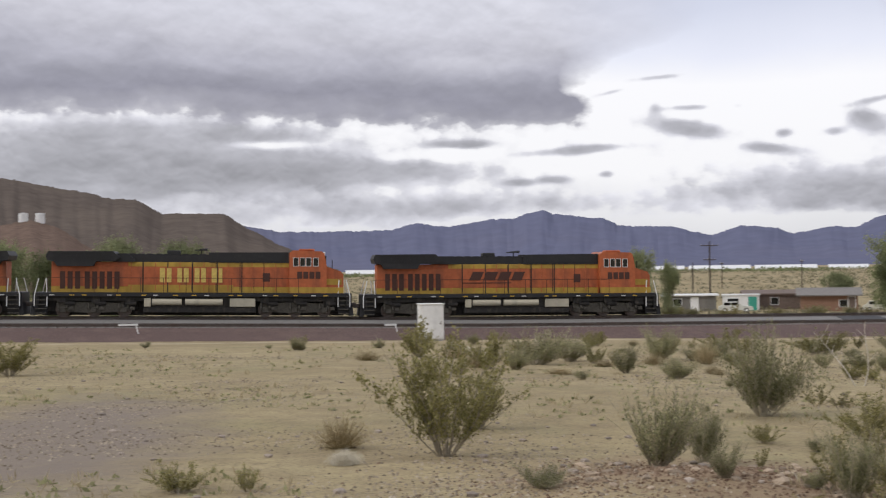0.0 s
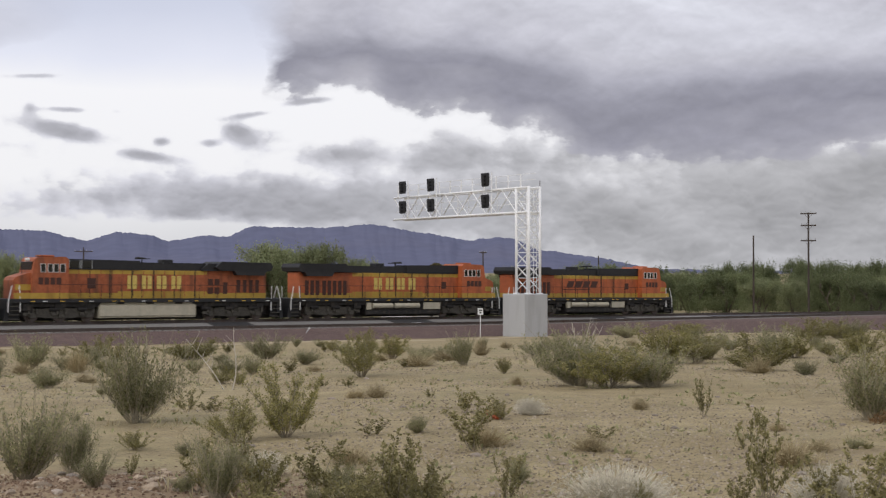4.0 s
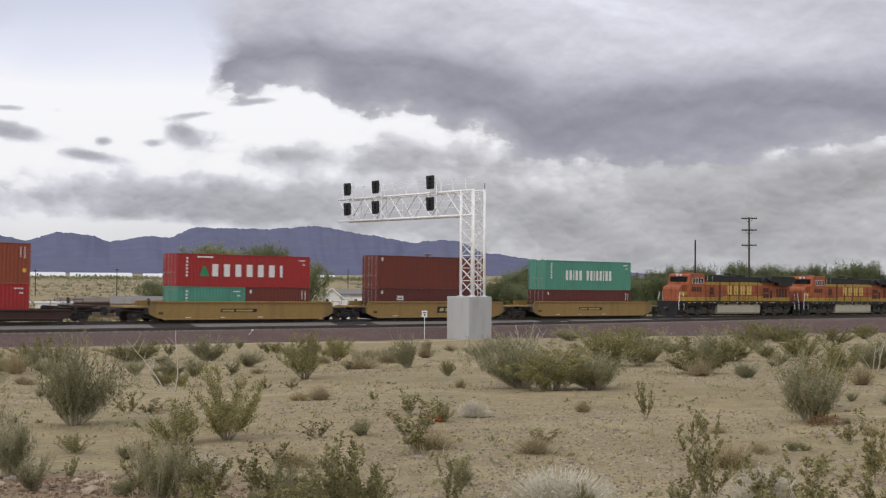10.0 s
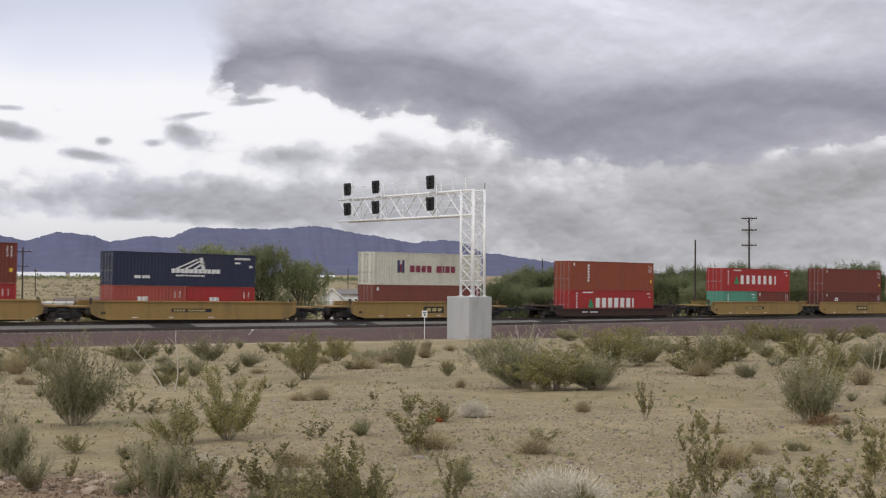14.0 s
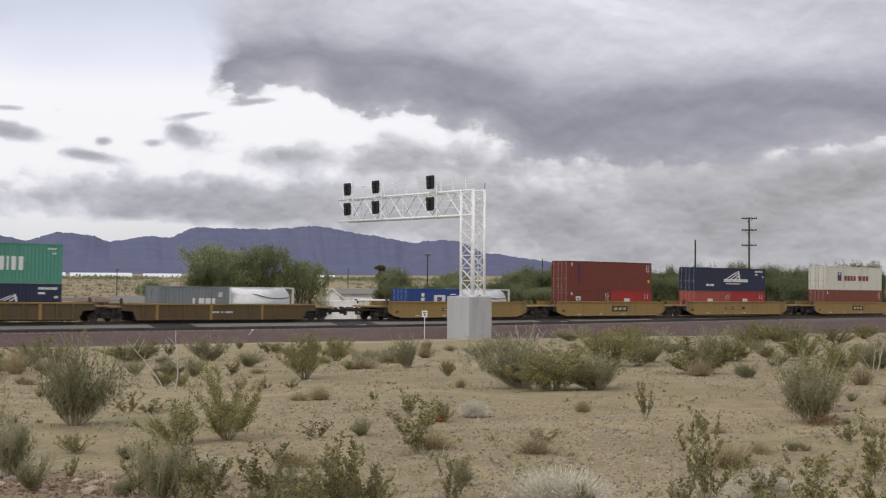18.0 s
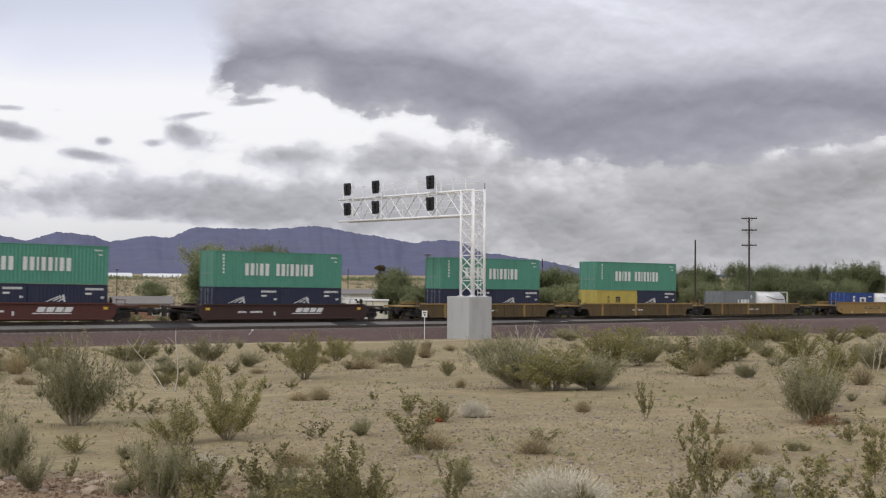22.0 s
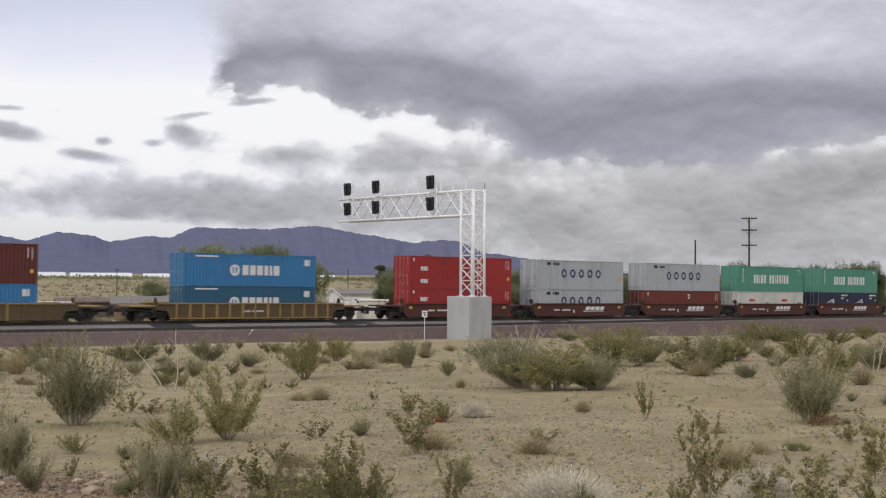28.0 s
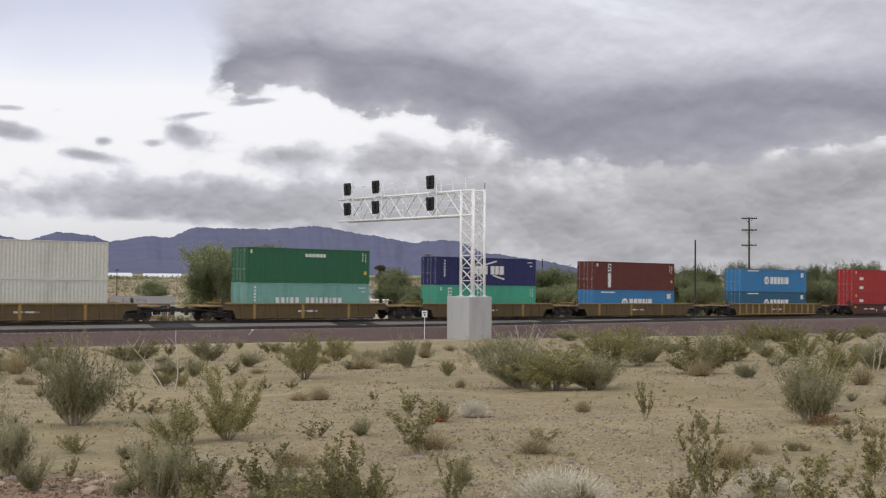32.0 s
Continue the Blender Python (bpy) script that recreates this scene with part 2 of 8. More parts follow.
# ---- materials ----
def material(name, color, rough=0.7, metal=0.0, grain=0.0, grain_size=0.02, stain=0.0, stain_color=(0.1, 0.08, 0.06), stain_size=1.0,
             bump=0.0, vary=0.0, spec=0.5, streak=False):
    """Paint or mineral: a base colour with fine grain, larger stains (vertical streaks if asked) and fine relief, in metres."""
    m = bpy.data.materials.new(name)
    m.use_nodes = True
    nt = m.node_tree
    n, l = nt.nodes, nt.links
    b = n["Principled BSDF"]
    b.inputs["Roughness"].default_value, b.inputs["Metallic"].default_value = rough, metal
    b.inputs["Specular IOR Level"].default_value = spec
    tc = n.new("ShaderNodeTexCoord")
    col = None

    def noise_at(size, detail=4, stretch=(1, 1, 1)):
        mp, t = n.new("ShaderNodeMapping"), n.new("ShaderNodeTexNoise")
        mp.inputs["Scale"].default_value = stretch
        l.new(tc.outputs["Object"], mp.inputs[0])
        l.new(mp.outputs[0], t.inputs["Vector"])
        t.inputs["Scale"].default_value, t.inputs["Detail"].default_value = 1 / size, detail
        return t.outputs["Fac"]

    def blend(fac, a, c, lo, hi):
        r, x = n.new("ShaderNodeMapRange"), n.new("ShaderNodeMix")
        r.inputs[1].default_value, r.inputs[2].default_value = lo, hi
        l.new(fac, r.inputs[0])
        x.data_type = "RGBA"
        l.new(r.outputs[0], x.inputs[0])
        for v, s in ((a, 6), (c, 7)):
            if isinstance(v, tuple):
                x.inputs[s].default_value = (*v, 1)
            else:
                l.new(v, x.inputs[s])
        return x.outputs[2]

    col = tuple(color)
    if grain:
        col = blend(noise_at(grain_size, 5), tuple(c * (1 - grain) for c in color), tuple(min(1, c * (1 + grain)) for c in color), 0.3, 0.7)
    if stain:
        f = noise_at(stain_size, 6, (1, 1, 0.18) if streak else (1, 1, 1))
        r = n.new("ShaderNodeMath")
        r.operation = "MULTIPLY"
        rr = n.new("ShaderNodeMapRange")
        rr.inputs[1].default_value, rr.inputs[2].default_value = 0.5, 0.72
        l.new(f, rr.inputs[0])
        l.new(rr.outputs[0], r.inputs[0])
        r.inputs[1].default_value = stain
        x = n.new("ShaderNodeMix")
        x.data_type = "RGBA"
        l.new(r.outputs[0], x.inputs[0])
        if isinstance(col, tuple):
            x.inputs[6].default_value = (*col, 1)
        else:
            l.new(col, x.inputs[6])
        x.inputs[7].default_value = (*stain_color, 1)
        col = x.outputs[2]
    if vary:
        oi, h = n.new("ShaderNodeObjectInfo"), n.new("ShaderNodeHueSaturation")
        mr = n.new("ShaderNodeMapRange")
        mr.inputs[3].default_value, mr.inputs[4].default_value = 1 - vary, 1 + vary
        l.new(oi.outputs["Random"], mr.inputs[0])
        l.new(mr.outputs[0], h.inputs["Value"])
        if isinstance(col, tuple):
            h.inputs["Color"].default_value = (*col, 1)
        else:
            l.new(col, h.inputs["Color"])
        col = h.outputs[0]
    if isinstance(col, tuple):
        b.inputs["Base Color"].default_value = (*col, 1)
    else:
        l.new(col, b.inputs["Base Color"])
    if bump:
        bp = n.new("ShaderNodeBump")
        bp.inputs["Strength"].default_value, bp.inputs["Distance"].default_value = 0.6, bump
        l.new(noise_at(max(grain_size, 0.01), 5), bp.inputs["Height"])
        l.new(bp.outputs[0], b.inputs["Normal"])
    return m


PAINTS = {}


def paint(name, color, rough=0.5, wear=0.35):
    """Weathered steel paint with rust-brown streaks."""
    if name not in PAINTS:
        PAINTS[name] = material(name, color, rough, grain=0.07, grain_size=0.25, stain=wear, stain_color=tuple(0.45 * c + 0.03 for c in color),
                                stain_size=0.9, streak=True, spec=0.4)
    return PAINTS[name]


M_STEEL = material("rail_steel", (0.12, 0.10, 0.09), 0.45, 0.6, grain=0.2, grain_size=0.1, stain=0.6, stain_color=(0.09, 0.045, 0.025), stain_size=0.5)
M_DARK = material("underframe_grime", (0.022, 0.020, 0.018), 0.8, grain=0.35, grain_size=0.08, stain=0.7, stain_color=(0.085, 0.070, 0.052), stain_size=0.35)
M_BLACK = material("black_paint", (0.011, 0.011, 0.013), 0.6, grain=0.2, grain_size=0.2, stain=0.4, stain_color=(0.032, 0.029, 0.026), stain_size=0.8)
M_GALV = material("galvanised_steel", (0.90, 0.905, 0.91), 0.45, 0.0, grain=0.12, grain_size=0.08)
M_CONCRETE = material("pale_concrete", (0.45, 0.455, 0.46), 0.85, grain=0.1, grain_size=0.05, stain=0.4, stain_color=(0.30, 0.29, 0.28), stain_size=0.7, bump=0.004, streak=True)
M_TRUCK = material("dusty_truck_casting", (0.085, 0.077, 0.062), 0.85, grain=0.35, grain_size=0.08, stain=0.7, stain_color=(0.035, 0.032, 0.028), stain_size=0.3)
M_WOOD = material("weathered_pole_wood", (0.055, 0.042, 0.034), 0.9, grain=0.3, grain_size=0.05, bump=0.004)
M_WHITE = paint("white_paint", (0.78, 0.78, 0.76), 0.5, 0.25)
M_GLASS = material("dark_glass", (0.012, 0.014, 0.016), 0.08, spec=0.6)
M_TIE = material("concrete_tie", (0.22, 0.20, 0.18), 0.9, grain=0.12, grain_size=0.06, vary=0.12)


# ---- shape helpers ----
def mesh_of(bm, name, mats, smooth=False):
    me = bpy.data.meshes.new(name)
    bm.normal_update()
    bm.to_mesh(me)
    bm.free()
    for m in mats if isinstance(mats, (list, tuple)) else [mats]:
        me.materials.append(m)
    if smooth:
        me.polygons.foreach_set("use_smooth", [True] * len(me.polygons))
    return me


def thing(name, label, category, group="", kind="", m=None):
    ob = tagged(new(name), label, category, group, kind)
    if m is not None:
        ob.matrix_world = m
    return ob


def part(name, bm, mat, parent, label="", m=None, smooth=False):
    """Links a bmesh (or a mesh made before) as one part under a thing or a part."""
    ob = new(name, bm if isinstance(bm, bpy.types.Mesh) else mesh_of(bm, name, mat, smooth))
    ob.parent = parent
    if m is not None:
        ob.matrix_basis = m
    return tagged(ob, label)


def solo(name, bm, mat, label, category, group="", kind="", m=None, smooth=False):
    ob = tagged(new(name, bm if isinstance(bm, bpy.types.Mesh) else mesh_of(bm, name, mat, smooth)), label, category, group, kind)
    if m is not None:
        ob.matrix_world = m
    return ob


def box(bm, x0, x1, y0, y1, z0, z1, bevel=0.0, mat=0, rot=None):
    r = bmesh.ops.create_cube(bm, size=1)
    vs = r["verts"]
    bmesh.ops.scale(bm, vec=(x1 - x0, y1 - y0, z1 - z0), verts=vs)
    if rot is not None:
        bmesh.ops.transform(bm, matrix=rot, verts=vs)
    bmesh.ops.translate(bm, vec=((x0 + x1) / 2, (y0 + y1) / 2, (z0 + z1) / 2), verts=vs)
    fs = {f for v in vs for f in v.link_faces}
    for f in fs:
        f.material_index = mat
    if bevel:
        es = {e for v in vs for e in v.link_edges}
        bmesh.ops.bevel(bm, geom=list(es), offset=bevel, segments=1, affect="EDGES")
    return bm


def rod(bm, a, b, r, segs=8, mat=0, r2=None):
    """A round bar from a to b."""
    a, b = Vector(a), Vector(b)
    m = Matrix.Translation((a + b) / 2) @ (b - a).to_track_quat("Z", "Y").to_matrix().to_4x4()
    g = bmesh.ops.create_cone(bm, cap_ends=True, segments=segs, radius1=r, radius2=r if r2 is None else r2, depth=(b - a).length, matrix=m)
    for f in {f for v in g["verts"] for f in v.link_faces}:
        f.material_index = mat
    return bm


def beam(bm, a, b, w, h=None, mat=0):
    """A square bar from a to b."""
    a, b = Vector(a), Vector(b)
    m = Matrix.Translation((a + b) / 2) @ (b - a).to_track_quat("Z", "Y").to_matrix().to_4x4() @ Matrix.Diagonal((w, h or w, (b - a).length, 1))
    g = bmesh.ops.create_cube(bm, size=1, matrix=m)
    for f in {f for v in g["verts"] for f in v.link_faces}:
        f.material_index = mat
    return bm


def extrude_profile(bm, pts, y0, y1, mat=0):
    """A side profile of (x, z) points drawn out from y0 to y1."""
    a = [bm.verts.new((x, y0, z)) for x, z in pts]
    b = [bm.verts.new((x, y1, z)) for x, z in pts]
    k = len(pts)
    fs = [bm.faces.new(a), bm.faces.new(b[::-1])]
    for i in range(k):
        fs.append(bm.faces.new((a[i], b[i], b[(i + 1) % k], a[(i + 1) % k])))
    for f in fs:
        f.material_index = mat
    bmesh.ops.recalc_face_normals(bm, faces=fs)
    return bm


B = bmesh.new

# ---- the lie of the land ----
TRACK_Y, NEAR_Y = 89.5, 84.9


def clip01(v):
    return min(1.0, max(0.0, v))


def smooth01(v):
    v = clip01(v)
    return v * v * (3 - 2 * v)


def rail_z(s):
    """Height of the rail tops of the track the train runs on: a long, gentle fall."""
    s = max(-900.0, min(700.0, s))
    z = 4.67 - 0.0669 * ((max(s, -300) + 699.5) / 100) ** 2
    return z + 0.012 * max(0.0, 15 - max(s, -40))


def near_z(s):
    return rail_z(s) - 0.33 * (1 - smooth01((s - 60) / 80))


def toe_z(s):
    return 0.3 - 0.0155 * max(-150, min(220, s))


def ground_z(x, y):
    """Height of the open ground."""
    r = math.hypot(x, y)
    a = 3.0 - 0.0335 * min(y, 80.5) - 0.0155 * max(-150, min(220, x))
    a += 0.10 * noise.noise((x * 0.12, y * 0.12, 0)) + 0.035 * noise.noise((x * 0.6, y * 0.6, 4))
    a += 0.22 * math.exp(-((x - 4.3) / 1.7) ** 2 - ((y - 11.2) / 1.9) ** 2)
    a += 0.08 * math.exp(-((x - 66.5) / 4) ** 2 - ((y - 79) / 3.5) ** 2)
    back = rail_z(x) - 1.1
    dip = -1.6 + 0.35 * noise.noise((x * 0.02, y * 0.02, 9))
    far = dip + 1.7 * smooth01((r - 280) / 450)
    if y <= 80.5:
        return a
    if y < 98:
        return a + (back - a) * smooth01((y - 80.5) / 5)
    return back + (far - back) * smooth01((y - 98) / 60)


# ---- ground ----
def soil_material():
    m = bpy.data.materials.new("desert_soil")
    m.use_nodes = True
    n, l = m.node_tree.nodes, m.node_tree.links
    b = n["Principled BSDF"]
    b.inputs["Roughness"].default_value = 0.95
    b.inputs["Specular IOR Level"].default_value = 0.15
    geo = n.new("ShaderNodeNewGeometry")

    def tex(size, detail, rough=0.55):
        t = n.new("ShaderNodeTexNoise")
        l.new(geo.outputs["Position"], t.inputs["Vector"])
        t.inputs["Scale"].default_value, t.inputs["Detail"].default_value, t.inputs["Roughness"].default_value = 1 / size, detail, rough
        return t.outputs["Fac"]

    def mix(f, lo, hi, a, c, top=1.0):
        r, x = n.new("ShaderNodeMapRange"), n.new("ShaderNodeMix")
        r.inputs[1].default_value, r.inputs[2].default_value, r.inputs[4].default_value = lo, hi, top
        l.new(f, r.inputs[0])
        x.data_type = "RGBA"
        l.new(r.outputs[0], x.inputs[0])
        for v, s in ((a, 6), (c, 7)):
            if isinstance(v, tuple):
                x.inputs[s].default_value = (*v, 1)
            else:
                l.new(v, x.inputs[s])
        return x.outputs[2]

    c = mix(tex(9.0, 6), 0.35, 0.68, (0.350, 0.284, 0.156), (0.490, 0.402, 0.232))
    c = mix(tex(4.2, 5, 0.6), 0.50, 0.68, c, (0.310, 0.280, 0.150), 0.75)
    c = mix(tex(2.6, 6), 0.55, 0.75, c, (0.285, 0.250, 0.140), 0.7)
    c = mix(tex(0.7, 8, 0.65), 0.35, 0.75, c, (0.245, 0.192, 0.115), 0.8)
    c = mix(tex(1.7, 6, 0.6), 0.54, 0.70, c, (0.235, 0.180, 0.112), 0.55)
    c = mix(tex(0.07, 4, 0.7), 0.52, 0.68, c, (0.12, 0.095, 0.065), 0.8)
    c = mix(tex(0.26, 5, 0.7), 0.56, 0.70, c, (0.20, 0.155, 0.10), 0.6)
    c = mix(tex(0.10, 3, 0.7), 0.62, 0.72, c, (0.54, 0.45, 0.32), 0.5)
    # two patches of other soil: a rusty gravel spread and a purplish graded track
    for (px, py), (rx, ry), tint, top in (((4.7, 12.0), (2.9, 3.4), (0.270, 0.190, 0.125), 0.85), ((-3.2, 19.0), (3.0, 12.0), (0.235, 0.195, 0.165), 0.85), ((25.0, 77.6), (75.0, 1.5), (0.52, 0.44, 0.32), 0.75)):
        v, ln = n.new("ShaderNodeMapping"), n.new("ShaderNodeVectorMath")
        v.vector_type = "POINT"
        v.inputs["Location"].default_value = (-px / rx, -py / ry, 0)
        v.inputs["Scale"].default_value = (1 / rx, 1 / ry, 0)
        l.new(geo.outputs["Position"], v.inputs[0])
        ln.operation = "LENGTH"
        l.new(v.outputs[0], ln.inputs[0])
        ad = n.new("ShaderNodeMath")
        ad.operation = "ADD"
        l.new(ln.outputs["Value"], ad.inputs[0])
        l.new(tex(1.3, 6, 0.65), ad.inputs[1])
        inv = n.new("ShaderNodeMath")
        inv.operation = "SUBTRACT"
        inv.inputs[0].default_value = 2.0
        l.new(ad.outputs[0], inv.inputs[1])
        c = mix(inv.outputs[0], 0.55, 1.1, c, tint, top)
    l.new(c, b.inputs["Base Color"])
    bp = n.new("ShaderNodeBump")
    bp.inputs["Strength"].default_value, bp.inputs["Distance"].default_value = 0.7, 0.05
    l.new(tex(0.22, 8, 0.7), bp.inputs["Height"])
    l.new(bp.outputs[0], b.inputs["Normal"])
    return m


def build_ground():
    """One sheet from under the tripod to the foot of the mountains, finer where it lies in view."""
    rings, r = [0.0], 2.0
    while r < 4900:
        rings.append(r)
        r += max(0.30, 0.022 * r)
    angles = [radians(-30 + 0.55 * i) for i in range(182)]
    angles += [radians(70.1 + 260 * i / 40) for i in range(1, 40)]
    verts, faces, k = [], [], len(angles)
    for r in rings:
        for a in angles:
            x, y = r * math.sin(a), r * math.cos(a)
            verts.append((x, y, ground_z(x, y)))
    for i in range(len(rings) - 1):
        for j in range(k):
            j2 = (j + 1) % k
            faces.append((i * k + j, i * k + j2, (i + 1) * k + j2, (i + 1) * k + j))
    me = bpy.data.meshes.new("ground")
    me.from_pydata(verts, [], faces)
    me.validate()
    me.materials.append(soil_material())
    me.polygons.foreach_set("use_smooth", [True] * len(me.polygons))
    me.flip_normals()
    tagged(new("ground", me), "sandy tan desert ground with scattered gravel", "ground", kind="structure")


build_ground()

# ---- railway ----
M_BALLAST = material("purple_brown_ballast", (0.115, 0.075, 0.066), 0.95, grain=0.4, grain_size=0.07, stain=0.5, stain_color=(0.17, 0.115, 0.095), stain_size=1.4, bump=0.05)
M_FILL = material("grey_gravel", (0.20, 0.192, 0.18), 0.95, grain=0.3, grain_size=0.06, stain=0.4, stain_color=(0.16, 0.15, 0.135), stain_size=2.0, bump=0.03)
M_DARKBED = material("dark_ballast", (0.060, 0.048, 0.042), 0.95, grain=0.4, grain_size=0.07, stain=0.5, stain_color=(0.10, 0.078, 0.066), stain_size=1.4, bump=0.05)
M_MAT = material("greasy_black_matting", (0.035, 0.034, 0.035), 0.7, grain=0.3, grain_size=0.1)


def strip(name, rows, mat, label, category, s0=-560, s1=700, step=4.0):
    """A long body along the railway: rows of (y, height function) joined by faces."""
    verts, faces = [], []
    k, n = len(rows), int((s1 - s0) / step)
    for i in range(n + 1):
        s = s0 + i * step
        verts += [(s, y, h(s) + 0.03 * noise.noise((s * 0.5, y, 2))) for y, h in rows]
    for i in range(n):
        for j in range(k - 1):
            faces.append((i * k + j, (i + 1) * k + j, (i + 1) * k + j + 1, i * k + j + 1))
    me = bpy.data.meshes.new(name)
    me.from_pydata(verts, [], faces)
    me.materials.append(mat)
    return tagged(new(name, me), label, category, kind="structure")


strip("ballast_shoulder", [(80.2, lambda s: toe_z(s) - 0.15), (82.7, lambda s: near_z(s) - 0.42), (83.5, lambda s: near_z(s) - 0.24), (84.0, lambda s: near_z(s) - 0.22)],
      M_BALLAST, "purple-brown crushed stone ballast shoulder beside the tracks", "ballast", step=2.0)
strip("track_bed", [(84.0, lambda s: near_z(s) - 0.22), (85.8, lambda s: near_z(s) - 0.16), (87.7, lambda s: rail_z(s) - 0.17)], M_FILL, "grey gravel bed between two railway tracks", "ballast", step=2.0)
# a darker stone bed from the far track's near edge outwards
strip("far_track_bed", [(87.7, lambda s: rail_z(s) - 0.17), (91.2, lambda s: rail_z(s) - 0.16), (96.0, lambda s: rail_z(s) - 0.24), (99.0, lambda s: rail_z(s) - 1.25)],
      M_DARKBED, "dark stone bed under the train", "ballast", step=2.0)


def build_rail(y, h, s0=-560, s1=700):
    prof = [(-0.07, 0), (-0.07, 0.015), (-0.012, 0.035), (-0.012, 0.12), (-0.036, 0.135), (-0.036, 0.168), (0.036, 0.168), (0.036, 0.135), (0.012, 0.12), (0.012, 0.035), (0.07, 0.015), (0.07, 0)]
    verts, faces, k = [], [], len(prof)
    n = int((s1 - s0) / 6)
    for i in range(n + 1):
        s = s0 + 6 * i
        verts += [(s, y + a, h(s) - 0.168 + b) for a, b in prof]
    for i in range(n):
        for j in range(k):
            j2 = (j + 1) % k
            faces.append((i * k + j, i * k + j2, (i + 1) * k + j2, (i + 1) * k + j))
    me = bpy.data.meshes.new("rail")
    me.from_pydata(verts, [], faces)
    me.materials.append(M_STEEL)
    return me


track_near = thing("railway_track", "empty main line track of rusty steel rails on concrete ties", "track", "main line tracks", "structure")
track_far = thing("railway_track", "main line track of steel rails under the freight train", "track", "main line tracks", "structure")
for y in (-0.75, 0.75):
    part("rail", build_rail(NEAR_Y + y, near_z), M_STEEL, track_near)
    part("rail", build_rail(TRACK_Y + y, rail_z), M_STEEL, track_far)


def build_ties():
    b = B()
    box(b, -0.125, 0.125, -1.3, 1.3, -0.2, 0.0, 0.03)
    me = mesh_of(b, "tie", M_TIE)
    for i in range(300):
        s = -32 + 0.61 * i
        part("tie", me, None, track_near, m=pose(s, NEAR_Y, near_z(s) - 0.17))
    for i in range(40):
        s = -24 + 4.5 * i
        part("tie", me, None, track_far, m=pose(s, TRACK_Y, rail_z(s) - 0.17))


# ---- train: kinds of rolling stock ----
# Each car's space: x forward along the track, y away from the viewer, z up from the rail tops, origin at its middle.
def wheel_mesh(r=0.5):
    b = B()
    rod(b, (0, -0.07, 0), (0, 0.07, 0), r, 20)
    rod(b, (0, -0.10, 0), (0, -0.06, 0), r * 0.82, 20)
    rod(b, (0, -0.14, 0), (0, -0.09, 0), r * 0.28, 12)
    return mesh_of(b, "wheel", M_STEEL)


WHEEL_BIG, WHEEL_SMALL = wheel_mesh(0.52), wheel_mesh(0.43)


def bars(parent, y, x0, z0, widths, h, gap, mat, name="lettering_bar", slant=0.0):
    """A run of plain upright bars standing for lettering: x0 is the run's start, z0 its foot."""
    x = x0
    for w in widths:
        if w > 0:
            b = B()
            box(b, 0, w, -0.006, 0.006, 0, h)
            if slant:
                for v in b.verts:
                    v.co.x += slant * v.co.z
            part(name, b, mat, parent, m=pose(x, y, z0))
        x += abs(w) + gap


CONTAINER_MESHES = {}
M_ROD = material("dull_zinc_rod", (0.30, 0.31, 0.31), 0.6, 0.2, grain=0.15, grain_size=0.1)


def corrugated(length, height, axis):
    """A wall of trapezoid corrugations, length along x (axis 0) or y (axis 1), in its own plane at 0, ribs standing inwards and out."""
    key = (length, height, axis)
    pitch = 0.278
    n = max(2, int(length / pitch))
    pitch = length / n
    verts, faces = [], []
    xs = []
    for i in range(n):
        x = -length / 2 + i * pitch
        xs += [(x, 0.0), (x + 0.25 * pitch, 0.0), (x + 0.5 * pitch, 0.036), (x + 0.75 * pitch, 0.036)]
    xs.append((length / 2, 0.0))
    for a, d in xs:
        for z in (0, height):
            verts.append((a, d, z) if axis == 0 else (d, a, z))
    for i in range(len(xs) - 1):
        faces.append((2 * i, 2 * i + 2, 2 * i + 3, 2 * i + 1))
    return verts, faces


def wall_mesh(length, height, axis, mat):
    key = (length, height, axis, mat.name)
    if key not in CONTAINER_MESHES:
        v, f = corrugated(length, height, axis)
        me = bpy.data.meshes.new("corrugated_wall")
        me.from_pydata(v, [], f)
        me.materials.append(mat)
        CONTAINER_MESHES[key] = me
    return CONTAINER_MESHES[key]


def frame_mesh(length, height, mat):
    """Corner posts, rails and castings of a container; its base is at z = 0, its middle at x = 0."""
    key = ("frame", length, height, mat.name)
    if key not in CONTAINER_MESHES:
        b, L, w = B(), length / 2, 1.219
        for sx in (-1, 1):
            for sy in (-1, 1):
                box(b, sx * L - (0.16 if sx > 0 else 0), sx * L + (0.16 if sx < 0 else 0), sy * w - (0.09 if sy > 0 else 0), sy * w + (0.09 if sy < 0 else 0), 0.118, height - 0.118)
                for z in (0, height - 0.118):
                    box(b, sx * L - (0.178 if sx > 0 else -0.003), sx * L + (0.178 if sx < 0 else -0.003), sy * w - (0.16 if sy > 0 else -0.003), sy * w + (0.16 if sy < 0 else -0.003), z + 0.001, z + 0.117, 0.012)
            box(b, sx * L - (0.1 if sx > 0 else 0), sx * L + (0.1 if sx < 0 else 0), -w + 0.09, w - 0.09, 0.02, 0.16)
            box(b, sx * L - (0.1 if sx > 0 else 0), sx * L + (0.1 if sx < 0 else 0), -w + 0.09, w - 0.09, height - 0.11, height)
        for sy in (-1, 1):
            box(b, -L + 0.16, L - 0.16, sy * w - (0.06 if sy > 0 else 0), sy * w + (0.06 if sy < 0 else 0), 0.015, 0.17)
            box(b, -L + 0.16, L - 0.16, sy * w - (0.06 if sy > 0 else 0), sy * w + (0.06 if sy < 0 else 0), height - 0.07, height - 0.005)
        CONTAINER_MESHES[key] = mesh_of(b, "corner_frame", mat)
    return CONTAINER_MESHES[key]


